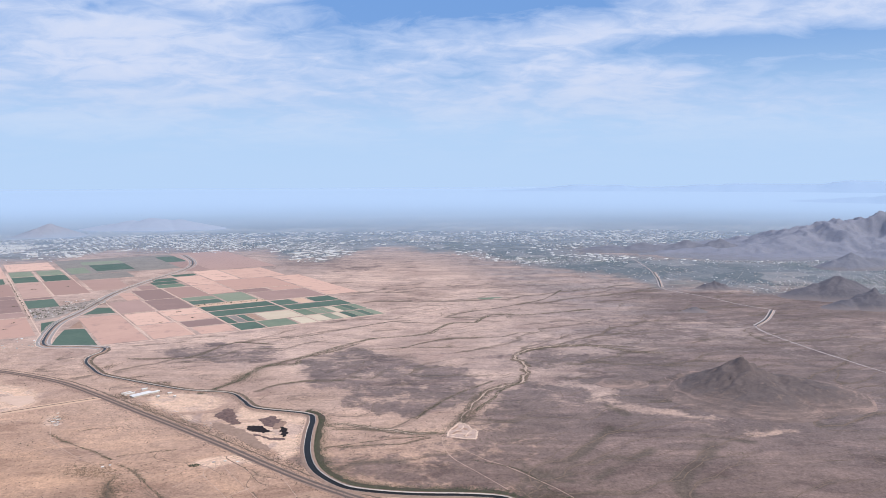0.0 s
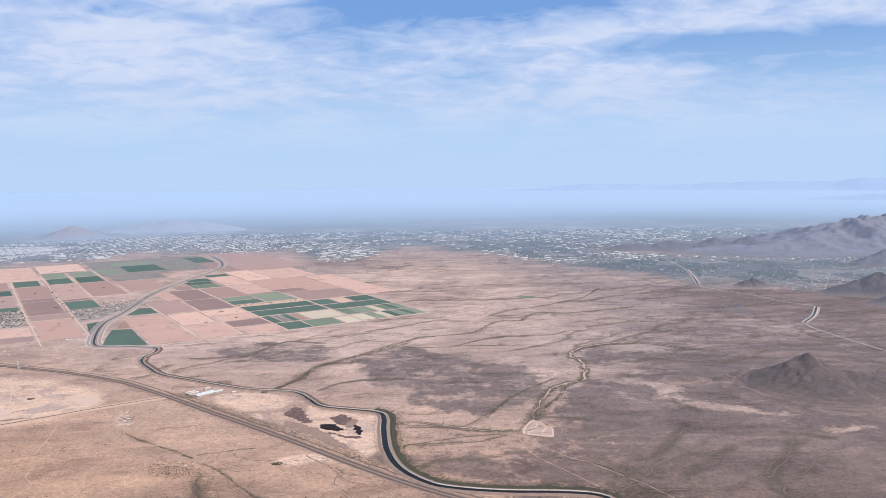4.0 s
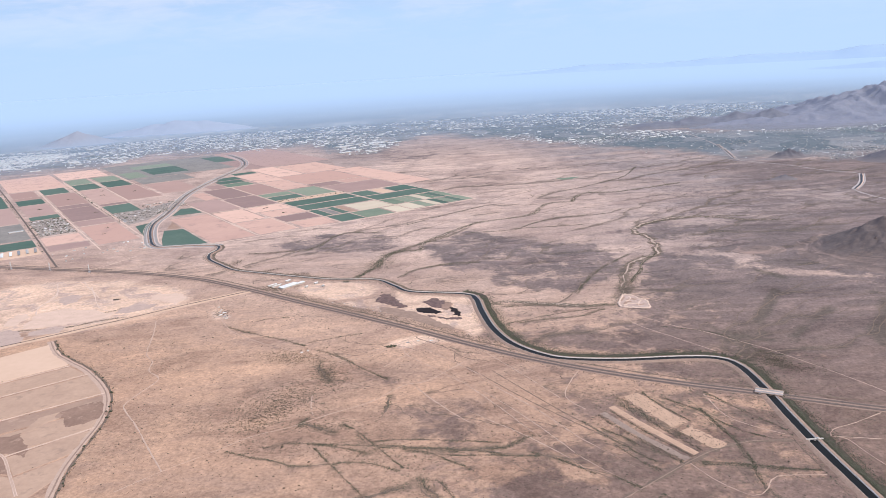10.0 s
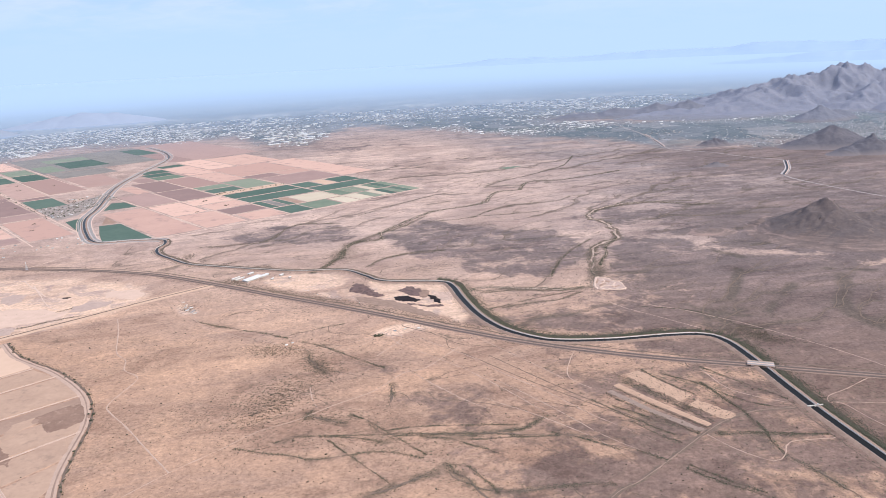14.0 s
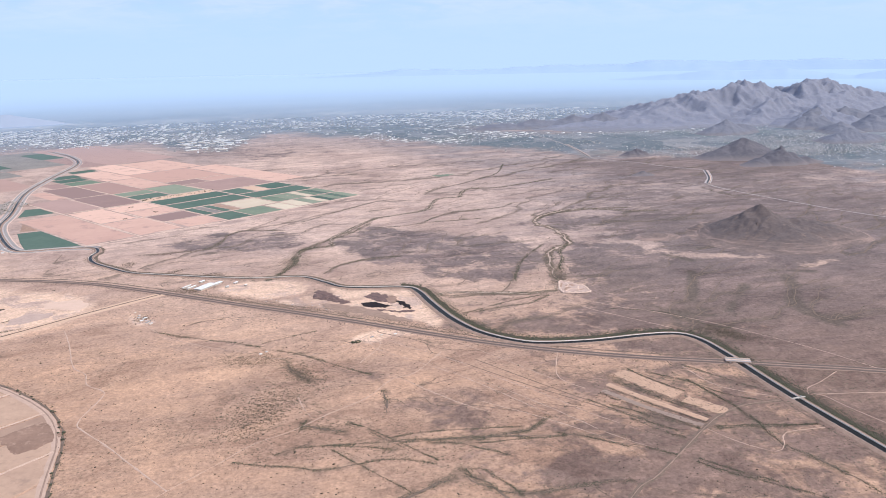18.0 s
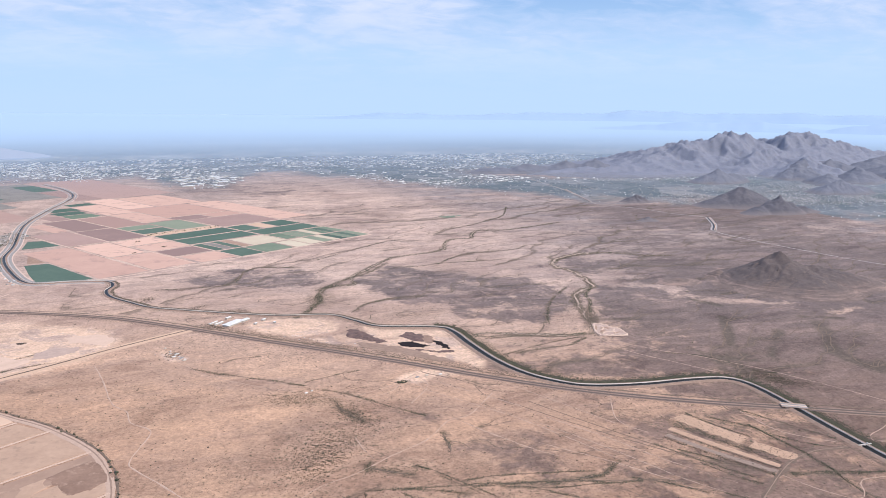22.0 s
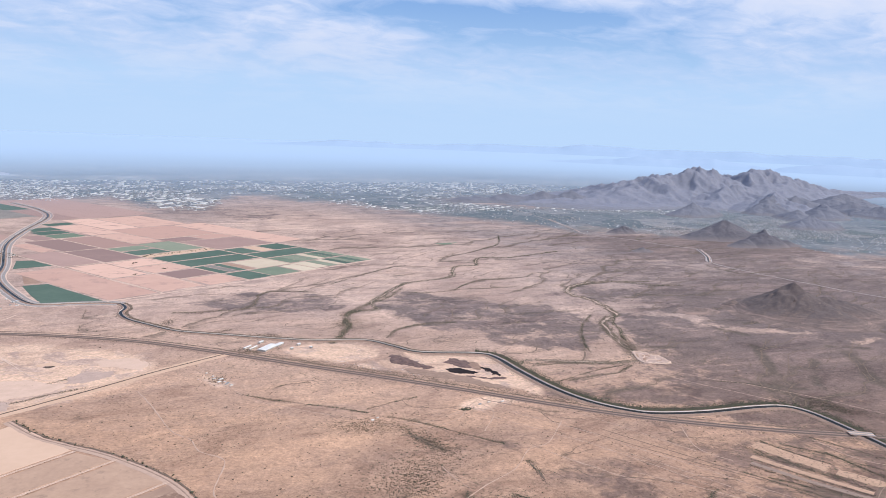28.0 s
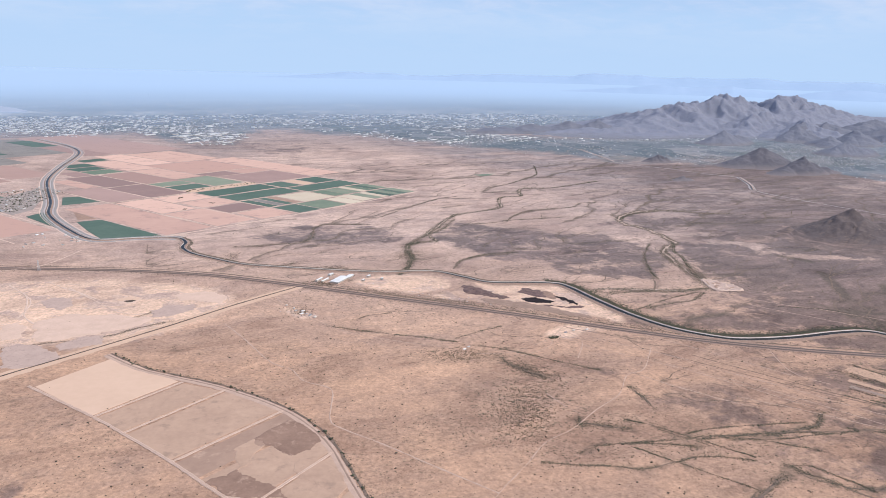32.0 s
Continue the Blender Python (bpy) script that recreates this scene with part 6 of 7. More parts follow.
def line_brush():
    r = np.random.default_rng(23)
    pts, size = [], []
    for i, (p, wd) in enumerate(WASHES):
        q = smooth_line(p, 1.5)
        q = q + sides(q) * (wobble(q[:, 0], q[:, 1], 2.2, i) * min(0.9, 0.5 * wd))[:, None]
        a = along(q, (3.0 if wd < 0.25 else 44.0) if i > 3 else 34.0, wd * 0.75, r)
        if i > 3:
            a = a[wobble(a[:, 0], a[:, 1], 1.6, i) + 0.5 * wobble(a[:, 0], a[:, 1], 5.0, i + 3) > r.uniform(-1.0, 0.35, len(a))]
        pts.append(a)
        size.append((r.gamma(5, 0.012, len(a)) + 0.035) * (1.4 if i < 4 else 1.0))
    q = smooth_line(WASHES[0][0], 1.5)[:46]
    a = along(q, 30, 1.2, r)
    pts.append(a)
    size.append(r.gamma(5, 0.018, len(a)) + 0.05)
    for q, wd in RILLS:
        a = along(q, 1.6, 0.22, r)
        pts.append(a)
        size.append((r.gamma(4, 0.013, len(a)) + 0.035) * (1.5 if q[0, 1] > 380 else 1.0))
    clumps("wash_brush", np.vstack(pts), np.concatenate(size), TREES, "green mesquite and brush lining the dry washes", "shrub")
    near = CANAL[(CANAL[:, 1] < 345) & (CANAL[:, 1] > 100)]
    far = CANAL[(CANAL[:, 1] >= 345) & (CANAL[:, 1] < 480)]
    a = np.vstack([along(near, 320, 0.7, r, 3.7), along(near, 150, 1.7, r, 5.4), along(near, 8, 0.5, r, -4.2), along(far, 40, 0.6, r, 3.0), along(far, 10, 0.5, r, -2.9)])
    u, v = field_uv(a[:, 0], a[:, 1])
    a = a[v < 0]
    for seg in (near, far):
        ribbon("verge", seg + sides(seg) * (4.2 if seg is near else 3.0), 2.8 if seg is near else 1.8, DITCH if seg is near else RILL, 0.05, 0.3, "strip of dark brushy soil along the canal berm", "verge", smooth=False)
    clumps("canal_trees", a, r.gamma(5, 0.014, len(a)) + 0.04, TREES, "dense dark green brush along the canal berm", "tree", 0.8)
    a = np.vstack([along(cl2, 14, 0.6, r, 2.2), along(hl, 6, 1.0, r, 4.3), along(hl, 3, 0.8, r, -4.0), along(dl, 4, 0.4, r, -1.4)])
    lot = hl[(hl[:, 0] > -178) & (hl[:, 0] < -55)]
    a = np.vstack([a, along(lot, 75, 2.2, r, 6.0), along(lot, 10, 1.0, r, 3.2), along(hl, 8, 0.5, r, -3.2)])
    bush = along(cl2, 1.6, 0.45, r, 2.0)
    clumps("road_bushes", bush, r.gamma(6, 0.045, len(bush)) + 0.12, TREES, "round green bushes along the curving dirt road", "shrub", 0.9)
    clumps("roadside_brush", a, r.gamma(5, 0.016, len(a)) + 0.05, SCRUB, "low brush along roads and ditches", "shrub")


line_brush()


# ---- the valley city ----
def boxes(xy, sx, sy, h, turn, z0=0.0):
    """Corners and faces of many low buildings."""
    n = len(xy)
    c, s = np.cos(turn), np.sin(turn)
    q = np.array([(-1, -1), (1, -1), (1, 1), (-1, 1)]) / 2
    ox, oy = q[:, 0] * sx[:, None], q[:, 1] * sy[:, None]
    X, Y = xy[:, :1] + ox * c[:, None] - oy * s[:, None], xy[:, 1:] + ox * s[:, None] + oy * c[:, None]
    lo = np.stack([X, Y, np.full_like(X, z0)], -1)
    hi = np.stack([X, Y, np.repeat(h[:, None], 4, 1)], -1)
    v = np.concatenate([lo, hi], 1)
    f = np.array([[0, 1, 5, 4], [1, 2, 6, 5], [2, 3, 7, 6], [3, 0, 4, 7], [4, 5, 6, 7]])
    return v.reshape(-1, 3), (f[None] + (np.arange(n) * 8)[:, None, None]).reshape(-1, 4)


PARKS = [(325, 1030, 150, 85, -20), (264, 712, 26, 14, 0), (358, 640, 60, 60, 0), (-715, 1335, 60, 50, 0), (740, 1080, 330, 130, 8)]


def street_grid(n, y_in, y_out, x0, x1, r, pitch=(2.6, 4.4)):
    """Random lots on a street grid that follows the section lines."""
    x, y = r.uniform(x0, x1, n), r.uniform(y_in, y_out, n)
    u, v = field_uv(x, y)
    u, v = np.round(u / pitch[0]) * pitch[0], np.round(v / pitch[1]) * pitch[1] + r.normal(0, 0.25, n)
    g = TIP[:, None] + FU[:, None] * u + FV[:, None] * v
    x, y = g[0], g[1]
    far_in = town_here(x, y)
    keep = (far_in > -25) & (r.uniform(0, 1, n) < np.clip(far_in / 90 + 0.3, 0, 1))
    for cx, cy, rx, ry, an in PARKS:
        keep &= blob(x, y, cx, cy, rx, ry, an) < 0.42
    dens = 0.5 + 0.45 * wobble(x, y, 28, 2) + 0.75 * wobble(x, 2.2 * y, 130, 5)
    keep &= r.uniform(0, 1, n) < np.clip(dens, 0.06, 1)
    q = np.unique(np.round(np.stack([x, y], 1)[keep], 1), axis=0)
    return q


def city():
    r = np.random.default_rng(41)
    turn = FA

    def lay(name, q, lo, hi, hh, label):
        n = len(q)
        v, f = boxes(q, r.uniform(lo, hi, n), r.uniform(lo, hi, n) * r.uniform(0.7, 1.3, n), r.uniform(*hh, n), np.full(n, turn) + r.choice([0, 0, 0.2, -0.3], n))
        return tagged(new(name, mesh(name, v, f, ROOFS)), label, "house", "", "stuff")

    lay("houses", street_grid(22000, 640, 960, 40, 560, r, (1.8, 3.0)), 0.4, 1.0, (0.35, 0.6), "pale suburban houses packed along the desert's edge")
    lay("houses", street_grid(34000, 900, 1300, -950, 60, r, (2.0, 3.4)), 0.6, 1.7, (0.4, 0.8), "pale suburban houses on the valley floor")
    lay("houses", street_grid(12000, 900, 1300, 40, 700, r, (2.2, 3.6)), 0.6, 1.7, (0.4, 0.8), "pale suburban houses on the valley floor")
    lay("houses", street_grid(70000, 1230, 2700, -1900, 1100, r, (4.4, 5.5)), 1.0, 3.6, (0.4, 0.9), "pale far buildings of the hazy city")
    suburb = lay("houses", street_grid(16000, 1000, 1190, -900, -630, r, (1.9, 3.0)), 0.8, 1.9, (0.4, 0.7), "close-set white roofs of a new suburb")
    suburb.data.materials[0] = WHITE
    q = np.vstack([street_grid(5200, 905, 1500, -1000, 700, r, (12, 17)), street_grid(9000, 1450, 2900, -1900, 1100, r, (16, 12))])
    n = len(q)
    v, f = boxes(q, (r.gamma(3, 1.5, n) + 1.5) * np.clip(q[:, 1] / 1300, 1, 2), r.uniform(1.2, 3.4, n) * np.clip(q[:, 1] / 1500, 1, 1.8), r.uniform(0.6, 1.1, n), np.full(n, turn) + r.choice([0, 0, 1.57], n))
    tagged(new("warehouses", mesh("warehouses", v, f, WHITE)), "white roofs of far warehouses and stores", "warehouse", "", "stuff")
    lay("houses", street_grid(5000, 430, 660, 385, 640, r, (2.2, 3.4)), 0.5, 1.2, (0.4, 0.7), "pale houses at the foot of the dark hills")
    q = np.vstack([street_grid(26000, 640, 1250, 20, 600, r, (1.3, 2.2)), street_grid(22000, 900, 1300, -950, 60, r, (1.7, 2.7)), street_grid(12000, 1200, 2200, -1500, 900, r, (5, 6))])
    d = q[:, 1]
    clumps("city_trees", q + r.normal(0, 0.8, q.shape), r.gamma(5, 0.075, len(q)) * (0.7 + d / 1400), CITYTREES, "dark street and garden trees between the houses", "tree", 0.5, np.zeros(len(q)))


city()


def box_mesh(name, sx, sy, z0, z1, material, bevel=0.04):
    bm = bmesh.new()
    bmesh.ops.create_cube(bm, size=1.0, matrix=Matrix.Translation((0, 0, (z0 + z1) / 2)) @ Matrix.Diagonal((sx, sy, z1 - z0, 1)))
    bmesh.ops.bevel(bm, geom=bm.edges[:], offset=min(bevel, sx / 5, sy / 5), segments=1, affect="EDGES")
    me = bpy.data.meshes.new(name)
    bm.to_mesh(me)
    bm.free()
    me.materials.append(material)
    return me


def gable_mesh(name, sx, sy, z, rise_h, material):
    x, y = sx / 2, sy / 2
    v = [(-x, -y, z), (x, -y, z), (x, y, z), (-x, y, z), (-x, 0, z + rise_h), (x, 0, z + rise_h), (-x, -y, z - 0.05), (x, -y, z - 0.05), (x, y, z - 0.05), (-x, y, z - 0.05)]
    return mesh(name, v, [[0, 1, 5, 4], [2, 3, 4, 5], [0, 4, 3], [1, 2, 5], [6, 9, 8, 7], [0, 6, 7, 1], [1, 7, 8, 2], [2, 8, 9, 3], [3, 9, 6, 0]], material)


def building(name, sx, sy, h, label, category, group, roof_mat, at, gable=0.3, wall_mat=None):
    ob = new(name)
    part("wall", box_mesh("wall", sx, sy, -0.05, h, wall_mat or WALLS), ob)
    part("roof", gable_mesh("roof", sx * 1.06, sy * 1.08, h, gable, roof_mat), ob)
    part("door", box_mesh("door", sx * 0.12, 0.06, 0.0, h * 0.6, METAL, 0.01), ob, "", pose(0, -sy / 2, 0))
    ob.matrix_basis = at
    return tagged(ob, label, category, group)


def near_town():
    r = np.random.default_rng(77)
    big = building("warehouse", 9, 5, 0.9, "large white flat-roofed warehouse at the city's edge", "warehouse", "warehouses", WHITE, pose(-560, 985, 0, 0, 0, 29), 0.25)
    q = street_grid(420, 905, 1080, -800, -60, r, (14, 12))[:70]
    for x, y in q:
        copy_thing(big, pose(x, y, 0, 0, 0, 30.8) @ Matrix.Diagonal((r.uniform(0.6, 1.6), r.uniform(0.6, 1.3), 1, 1)))
    home = building("house", 1.7, 1.2, 0.4, "pale stucco house on the outermost street", "house", "edge houses", ROOFS, pose(150, 800, 0, 0, 0, 29), 0.25)
    q = street_grid(1500, 640, 860, 80, 420, r, (3.4, 6))
    q = q[np.argsort(town_here(q[:, 0], q[:, 1]))][:90]
    for x, y in q:
        copy_thing(home, pose(x, y, 0, 0, 0, 30.8 + r.choice([0, 90])))
    # farmsteads between the fields
    farm = building("farm_building", 1.6, 1.0, 0.4, "small pale farm building beside the fields", "farm building", "farm buildings", ROOFS, pose(*field_xy(206, 200), 0.1, 0, 0, 29), 0.2)
    for i in range(330):
        u, v = r.uniform(178, 240), r.uniform(118, 208)
        if i > 190:
            u, v = r.uniform(276, 300), r.uniform(123, 199)
        elif (u > 213 and v > 177) or v > 210 - (u - 178) * 0.3 or v < 330 - u * 0.88:
            continue
        if i > 300:
            u, v = r.uniform(244, 302), r.uniform(18, 56)
        k = r.uniform(0.4, 1.1)
        copy_thing(farm, pose(*field_xy(u, v), 0.02, 0, 0, 30.8 + r.choice([0, 90])) @ Matrix.Diagonal((k, k * r.uniform(0.7, 1.2), 1, 1)))
    copy_thing(farm, pose(*field_xy(313, 158), 0.1, 0, 0, 30.8) @ Matrix.Diagonal((6, 2.5, 1.5, 1)))
    copy_thing(farm, pose(*field_xy(238, 136), 0.1, 0, 0, 119.4) @ Matrix.Diagonal((7, 1.6, 1.2, 1)))
    for i in range(5):
        copy_thing(farm, pose(*field_xy(309 + i * 5, 72), 0.15, 0, 0, 119.4) @ Matrix.Diagonal((8, 1.6, 1.2, 1)))
    spots = [(136, 98), (134, 66), (255, 118), (262, 95), (248, 200), (225, 300), (220, 330), (195, 300), (256, 300), (285, 260), (160, 60), (205, 150)]
    yard = np.array([field_xy(r.uniform(178, 240), r.uniform(120, 203)) for i in range(800)] + [field_xy(r.uniform(275, 302), r.uniform(122, 200)) for i in range(500)] + [field_xy(a + r.normal(0, 1.1), b + r.normal(0, 0.9)) for a, b in spots for i in range(9)] + [field_xy(r.uniform(57, 119), 117 + r.normal(0, 2)) for i in range(90)] + [field_xy(304.6 + r.normal(0, 0.7), r.uniform(60, 500)) for i in range(120)] + [field_xy(242.3 + r.normal(0, 0.5), r.uniform(130, 400)) for i in range(90)])
    uu, vv = field_uv(yard[:, 0], yard[:, 1])
    yard = yard[~((uu > 213) & (uu < 241) & (vv > 177) & (vv < 228)) & ~((vv < 330 - uu * 0.88) & (uu < 241) & (uu > 175) & (vv > 118))]
    clumps("farm_trees", yard, r.gamma(5, 0.055, len(yard)) + 0.1, TREES, "dark shade trees round farm yards", "tree", 1.0, np.zeros(len(yard)))


near_town()


def canal_yard():
    """Sheds, parked vehicles and heaps between the canal and the highway."""
    r = np.random.default_rng(9)
    for x, y, sx, sy, lab in ((-157.6, 374.8, 10.0, 4.2, "large white metal shed by the canal"), (-152.2, 378.6, 5.0, 2.2, "white annex shed by the canal"), (-166.4, 377.6, 5.0, 0.9, "white open-sided shed by the canal"), (-164.0, 376.0, 5.4, 0.9, "white open-sided shed by the canal"), (-159.6, 384.2, 3.0, 1.4, "small white shed by the canal"), (-143.4, 376.8, 2.2, 1.2, "small pale hut by the canal"), (-147.5, 371.2, 1.6, 1.0, "small pale hut by the canal"), (-138.8, 371.0, 1.4, 0.9, "small pale hut by the canal")):
        ob = building("shed", sx, sy, 0.75, lab, "shed", "", WHITE, pose(x, y, float(lift(x, y)), 0, 0, 48), 0.2)
        for i in range(4):
            part("post", box_mesh("post", 0.1, 0.1, 0, 0.75, METAL, 0.01), ob, "", pose((i - 1.5) * sx / 4, -sy / 2 - 0.1, 0))
    car = new("vehicle")
    part("body", box_mesh("body", 0.5, 0.2, 0.04, 0.13, CAR, 0.03), car)
    part("cab", box_mesh("cab", 0.26, 0.18, 0.13, 0.2, CAR, 0.03), car)
    for sx in (-0.15, 0.15):
        for sy in (-0.1, 0.1):
            part("wheel", box_mesh("wheel", 0.1, 0.03, 0.0, 0.09, ASPHALT, 0.02), car, "", pose(sx, sy, 0))
    car.matrix_basis = pose(-146, 366, float(lift(-146, 366)), 0, 0, 40)
    tagged(car, "parked vehicle in the dirt yard", "car", "parked vehicles")
    for i in range(44):
        s = r.uniform(0, 1)
        x, y = -151 + s * 52 + r.normal(0, 2.5), 364 - s * 43 + r.normal(0, 2.0)
        if i > 30:
            x, y = -181 + r.normal(0, 3), 333 + r.normal(0, 3)
        copy_thing(car, pose(x, y, float(lift(x, y)) + 0.02, 0, 0, r.uniform(0, 180)))


canal_yard()


def heap(name, cx, cy, rx, ry, h, turn, material, label, category, seed, off=0.05, n=40):
    """A low uneven heap or pool of spread material."""
    x = np.linspace(-1, 1, n)
    X, Y = np.meshgrid(x, x)
    A = np.arctan2(Y, X)
    edge = 0.72 + 0.17 * np.sin(3 * A + seed) + 0.10 * np.sin(5 * A + 2 * seed) + 0.07 * np.sin(9 * A + seed) + 0.09 * np.sin(14 * A + 3 * seed) * np.sin(4 * A) + 0.05 * np.sin(23 * A + seed)
    d = np.sqrt(X ** 2 + Y ** 2) / edge
    Z = h * np.clip(1 - d ** 2, -0.3, 1) * (1 + 0.5 * wobble(X, Y, 0.2, seed))
    c, s = math.cos(radians(turn)), math.sin(radians(turn))
    px, py = cx + X * rx * c - Y * ry * s, cy + X * rx * s + Y * ry * c
    v = np.stack([px, py, lift(px, py) + np.where(d < 1, off + np.maximum(Z, 0), off - 0.25 * np.clip(d - 1, 0, 1) * 3)], -1)
    return tagged(new(name, mesh(name, v.reshape(-1, 3), lattice(n, n), material, True)), label, category)


def spill(name, poly, h, material, label, category, off=0.1, n=72):
    """A low spread of mud, water or spoil with a ragged outline."""
    p = np.array(poly, float)
    X, Y = np.meshgrid(np.linspace(p[:, 0].min() - 2, p[:, 0].max() + 2, n), np.linspace(p[:, 1].min() - 2, p[:, 1].max() + 2, n))
    d = inside(X, Y, poly) + 0.8 * wobble(X, Y, 1.9, 3) + 0.5 * wobble(X, Y, 0.8, 1) + 0.3 * wobble(X, Y, 0.35, 2)
    z = np.where(d > 0, off + h * np.clip(d / 2, 0, 1) * (1 + 0.5 * wobble(X, Y, 0.8, 3)), off + np.clip(d, -0.5, 0) * 0.7)
    v = np.stack([X, Y, lift(X, Y) + z], -1)
    return tagged(new(name, mesh(name, v.reshape(-1, 3), lattice(n, n), material, True)), label, category)


spill("spoil_mound", [(-107.4, 332.7), (-94.8, 326.5), (-85.3, 316.4), (-72.1, 298.6), (-71.4, 294.3), (-79.9, 300.6), (-94.4, 315.3), (-106.0, 325.2)], 0.12, BERM, "dark spoil spread along the highway", "spoil mound", 0.07)
spill("spoil_mound", [(-110.1, 342.3), (-106.7, 350.8), (-102.7, 351.7), (-99.3, 343.0), (-93.8, 330.1), (-96.7, 328.6), (-102.8, 334.8)], 0.5, MUD, "dark spoil mound by the canal", "spoil mound", 0.08)
spill("mud_pool", [(-86.4, 335.6), (-81.6, 340.2), (-75.8, 335.4), (-74.3, 326.2), (-78.8, 325.3), (-83.5, 329.7)], 0.03, MUD, "brown wet mud of the quarry pond", "mud", 0.10)
spill("mud_pool", [(-75.8, 334.2), (-72.5, 331.2), (-73.1, 326.0), (-74.9, 322.3), (-77.9, 324.0)], 0.03, SCRAP, "drying brown mud of the quarry pond", "mud", 0.12)
spill("mud_pool", [(-89.9, 326.2), (-85.4, 327.7), (-79.7, 322.9), (-77.3, 319.4), (-81.6, 317.9), (-86.2, 320.2)], 0.02, TAR, "black tarry pool of the quarry", "mud", 0.14)
spill("mud_pool", [(-74.3, 325.6), (-71.3, 324.2), (-69.1, 314.0), (-70.3, 311.8), (-72.4, 317.7)], 0.02, TAR, "black tarry pool of the quarry", "mud", 0.16)
spill("mud_pool", [(-83.9, 317.0), (-76.2, 311.6), (-68.8, 311.0), (-69.1, 308.7), (-76.2, 309.7), (-83.4, 315.3)], 0.02, MUD, "dark muddy trickle of the quarry", "mud", 0.12)
spill("soil_patch", [(-204.0, 223.5), (-200.3, 226.2), (-196.9, 221.4), (-193.4, 217.4), (-193.8, 208.2), (-197.1, 210.3), (-202.6, 213.7), (-203.9, 218.2)], 0.02, TAN, "pale dry patch in the tilled plot", "soil patch", 0.12)
spill("soil_patch", [(-216.8, 234.7), (-211.6, 239.3), (-210.4, 233.7), (-215.2, 226.1), (-216.7, 225.2)], 0.02, TAN, "pale dry patch in the tilled plot", "soil patch", 0.12)
spill("soil_patch", [(-211.7, 238.5), (-201.3, 247.0), (-197.4, 242.2), (-193.3, 234.9), (-198.0, 228.5), (-203.7, 227.4), (-207.3, 232.3)], 0.02, UMBER, "dark damp patch in the tilled plot", "soil patch", 0.115)
spill("soil_patch", [(-224.3, 221.4), (-217.8, 223.9), (-214.5, 220.3), (-209.4, 212.8), (-207.5, 208.6), (-219.8, 212.7)], 0.02, UMBER, "dark freshly tilled corner of the plots", "soil patch", 0.115)
spill("worked_ground", [(-278.6, 379.0), (-274.7, 383.2), (-268.3, 380.0), (-266.4, 371.4), (-270.7, 366.1), (-276.5, 370.5)], 0.06, SCRAPE_M, "dark mauve spoil heap in the worked ground", "cleared ground", 0.06)
spill("worked_ground", [(-285.0, 328.3), (-280.0, 331.1), (-273.1, 327.5), (-267.0, 318.5), (-264.7, 309.7), (-271.3, 306.6), (-281.7, 308.7)], 0.06, SCRAPE_M, "dark stony hollow in the worked ground", "cleared ground", 0.06)
spill("worked_ground", [(-267.5, 327.2), (-260.3, 331.0), (-252.4, 330.2), (-253.9, 323.0), (-261.3, 320.9), (-265.9, 320.9)], 0.06, SCRAPE_M, "brown scrubby rise in the worked ground", "cleared ground", 0.06)
spill("worked_ground", [(-237.6, 355.0), (-230.8, 359.5), (-221.7, 358.0), (-220.8, 351.1), (-231.0, 345.5), (-237.0, 347.4)], 0.06, SCRAPE_M, "grey settled silt in the worked ground", "cleared ground", 0.06)
spill("worked_ground", [(-278.3, 352.9), (-267.9, 359.3), (-248.4, 352.6), (-237.5, 345.7), (-240.6, 337.9), (-254.6, 334.0), (-268.8, 330.6), (-275.4, 331.2)], 0.06, SCRAPE_P, "pale levelled sheet of sand", "cleared ground", 0.06)
spill("worked_ground", [(-250.3, 372.6), (-247.1, 376.7), (-241.2, 372.0), (-243.3, 366.5), (-249.0, 367.4)], 0.06, SCRAPE_P, "chalky pale silt round a small pool", "cleared ground", 0.06)
spill("worked_ground", [(-230.6, 373.1), (-216.0, 375.4), (-208.6, 366.6), (-210.2, 354.6), (-215.7, 360.3), (-226.1, 365.4)], 0.06, SCRAPE_P, "pale curved sand terrace", "cleared ground", 0.06)
spill("worked_ground", [(-288.8, 351.0), (-283.7, 355.5), (-279.7, 348.2), (-280.0, 337.1), (-286.3, 336.0)], 0.06, SCRAPE_P, "pale levelled sheet of sand", "cleared ground", 0.06)
for p in [[(-294.9, 407.6), (-283.4, 382.5), (-282.8, 363.0), (-278.1, 351.1)], [(-270.3, 395.9), (-260.8, 377.8), (-253.2, 363.5), (-246.3, 353.8), (-237.5, 349.3)], [(-236.5, 383.7), (-225.8, 376.0), (-216.5, 366.8), (-208.4, 362.3), (-215.0, 352.0)], [(-279.8, 408.0), (-272.7, 396.6), (-266.2, 388.0), (-257.2, 374.7)], [(-295.8, 392.4), (-288.4, 394.5), (-283.9, 378.6), (-284.3, 359.9), (-289.1, 352.8)], [(-302.4, 431.9), (-288.2, 435.9), (-279.3, 447.6), (-271.3, 463.9)]]:
    ribbon("dirt_trail", p, 0.6, TRACK, 0.1, 0.4, "pale haul track over the worked ground", seed=3)
heap("basin", -246, 372.6, 5.0, 2.4, 0.04, -10, DUST, "chalky rim of a small pool", "cleared ground", 2.9, 0.2)
heap("pond", -245.6, 369.3, 2.2, 1.4, 0.03, 0, DITCH, "small dark pool in the pale basin", "pond", 0.2, 0.3)
heap("pond", 40.8, 663.4, 13, 6, 0.03, 20, CROP2, "grey-green dry pond on the plain", "pond", 1.2, 0.06)
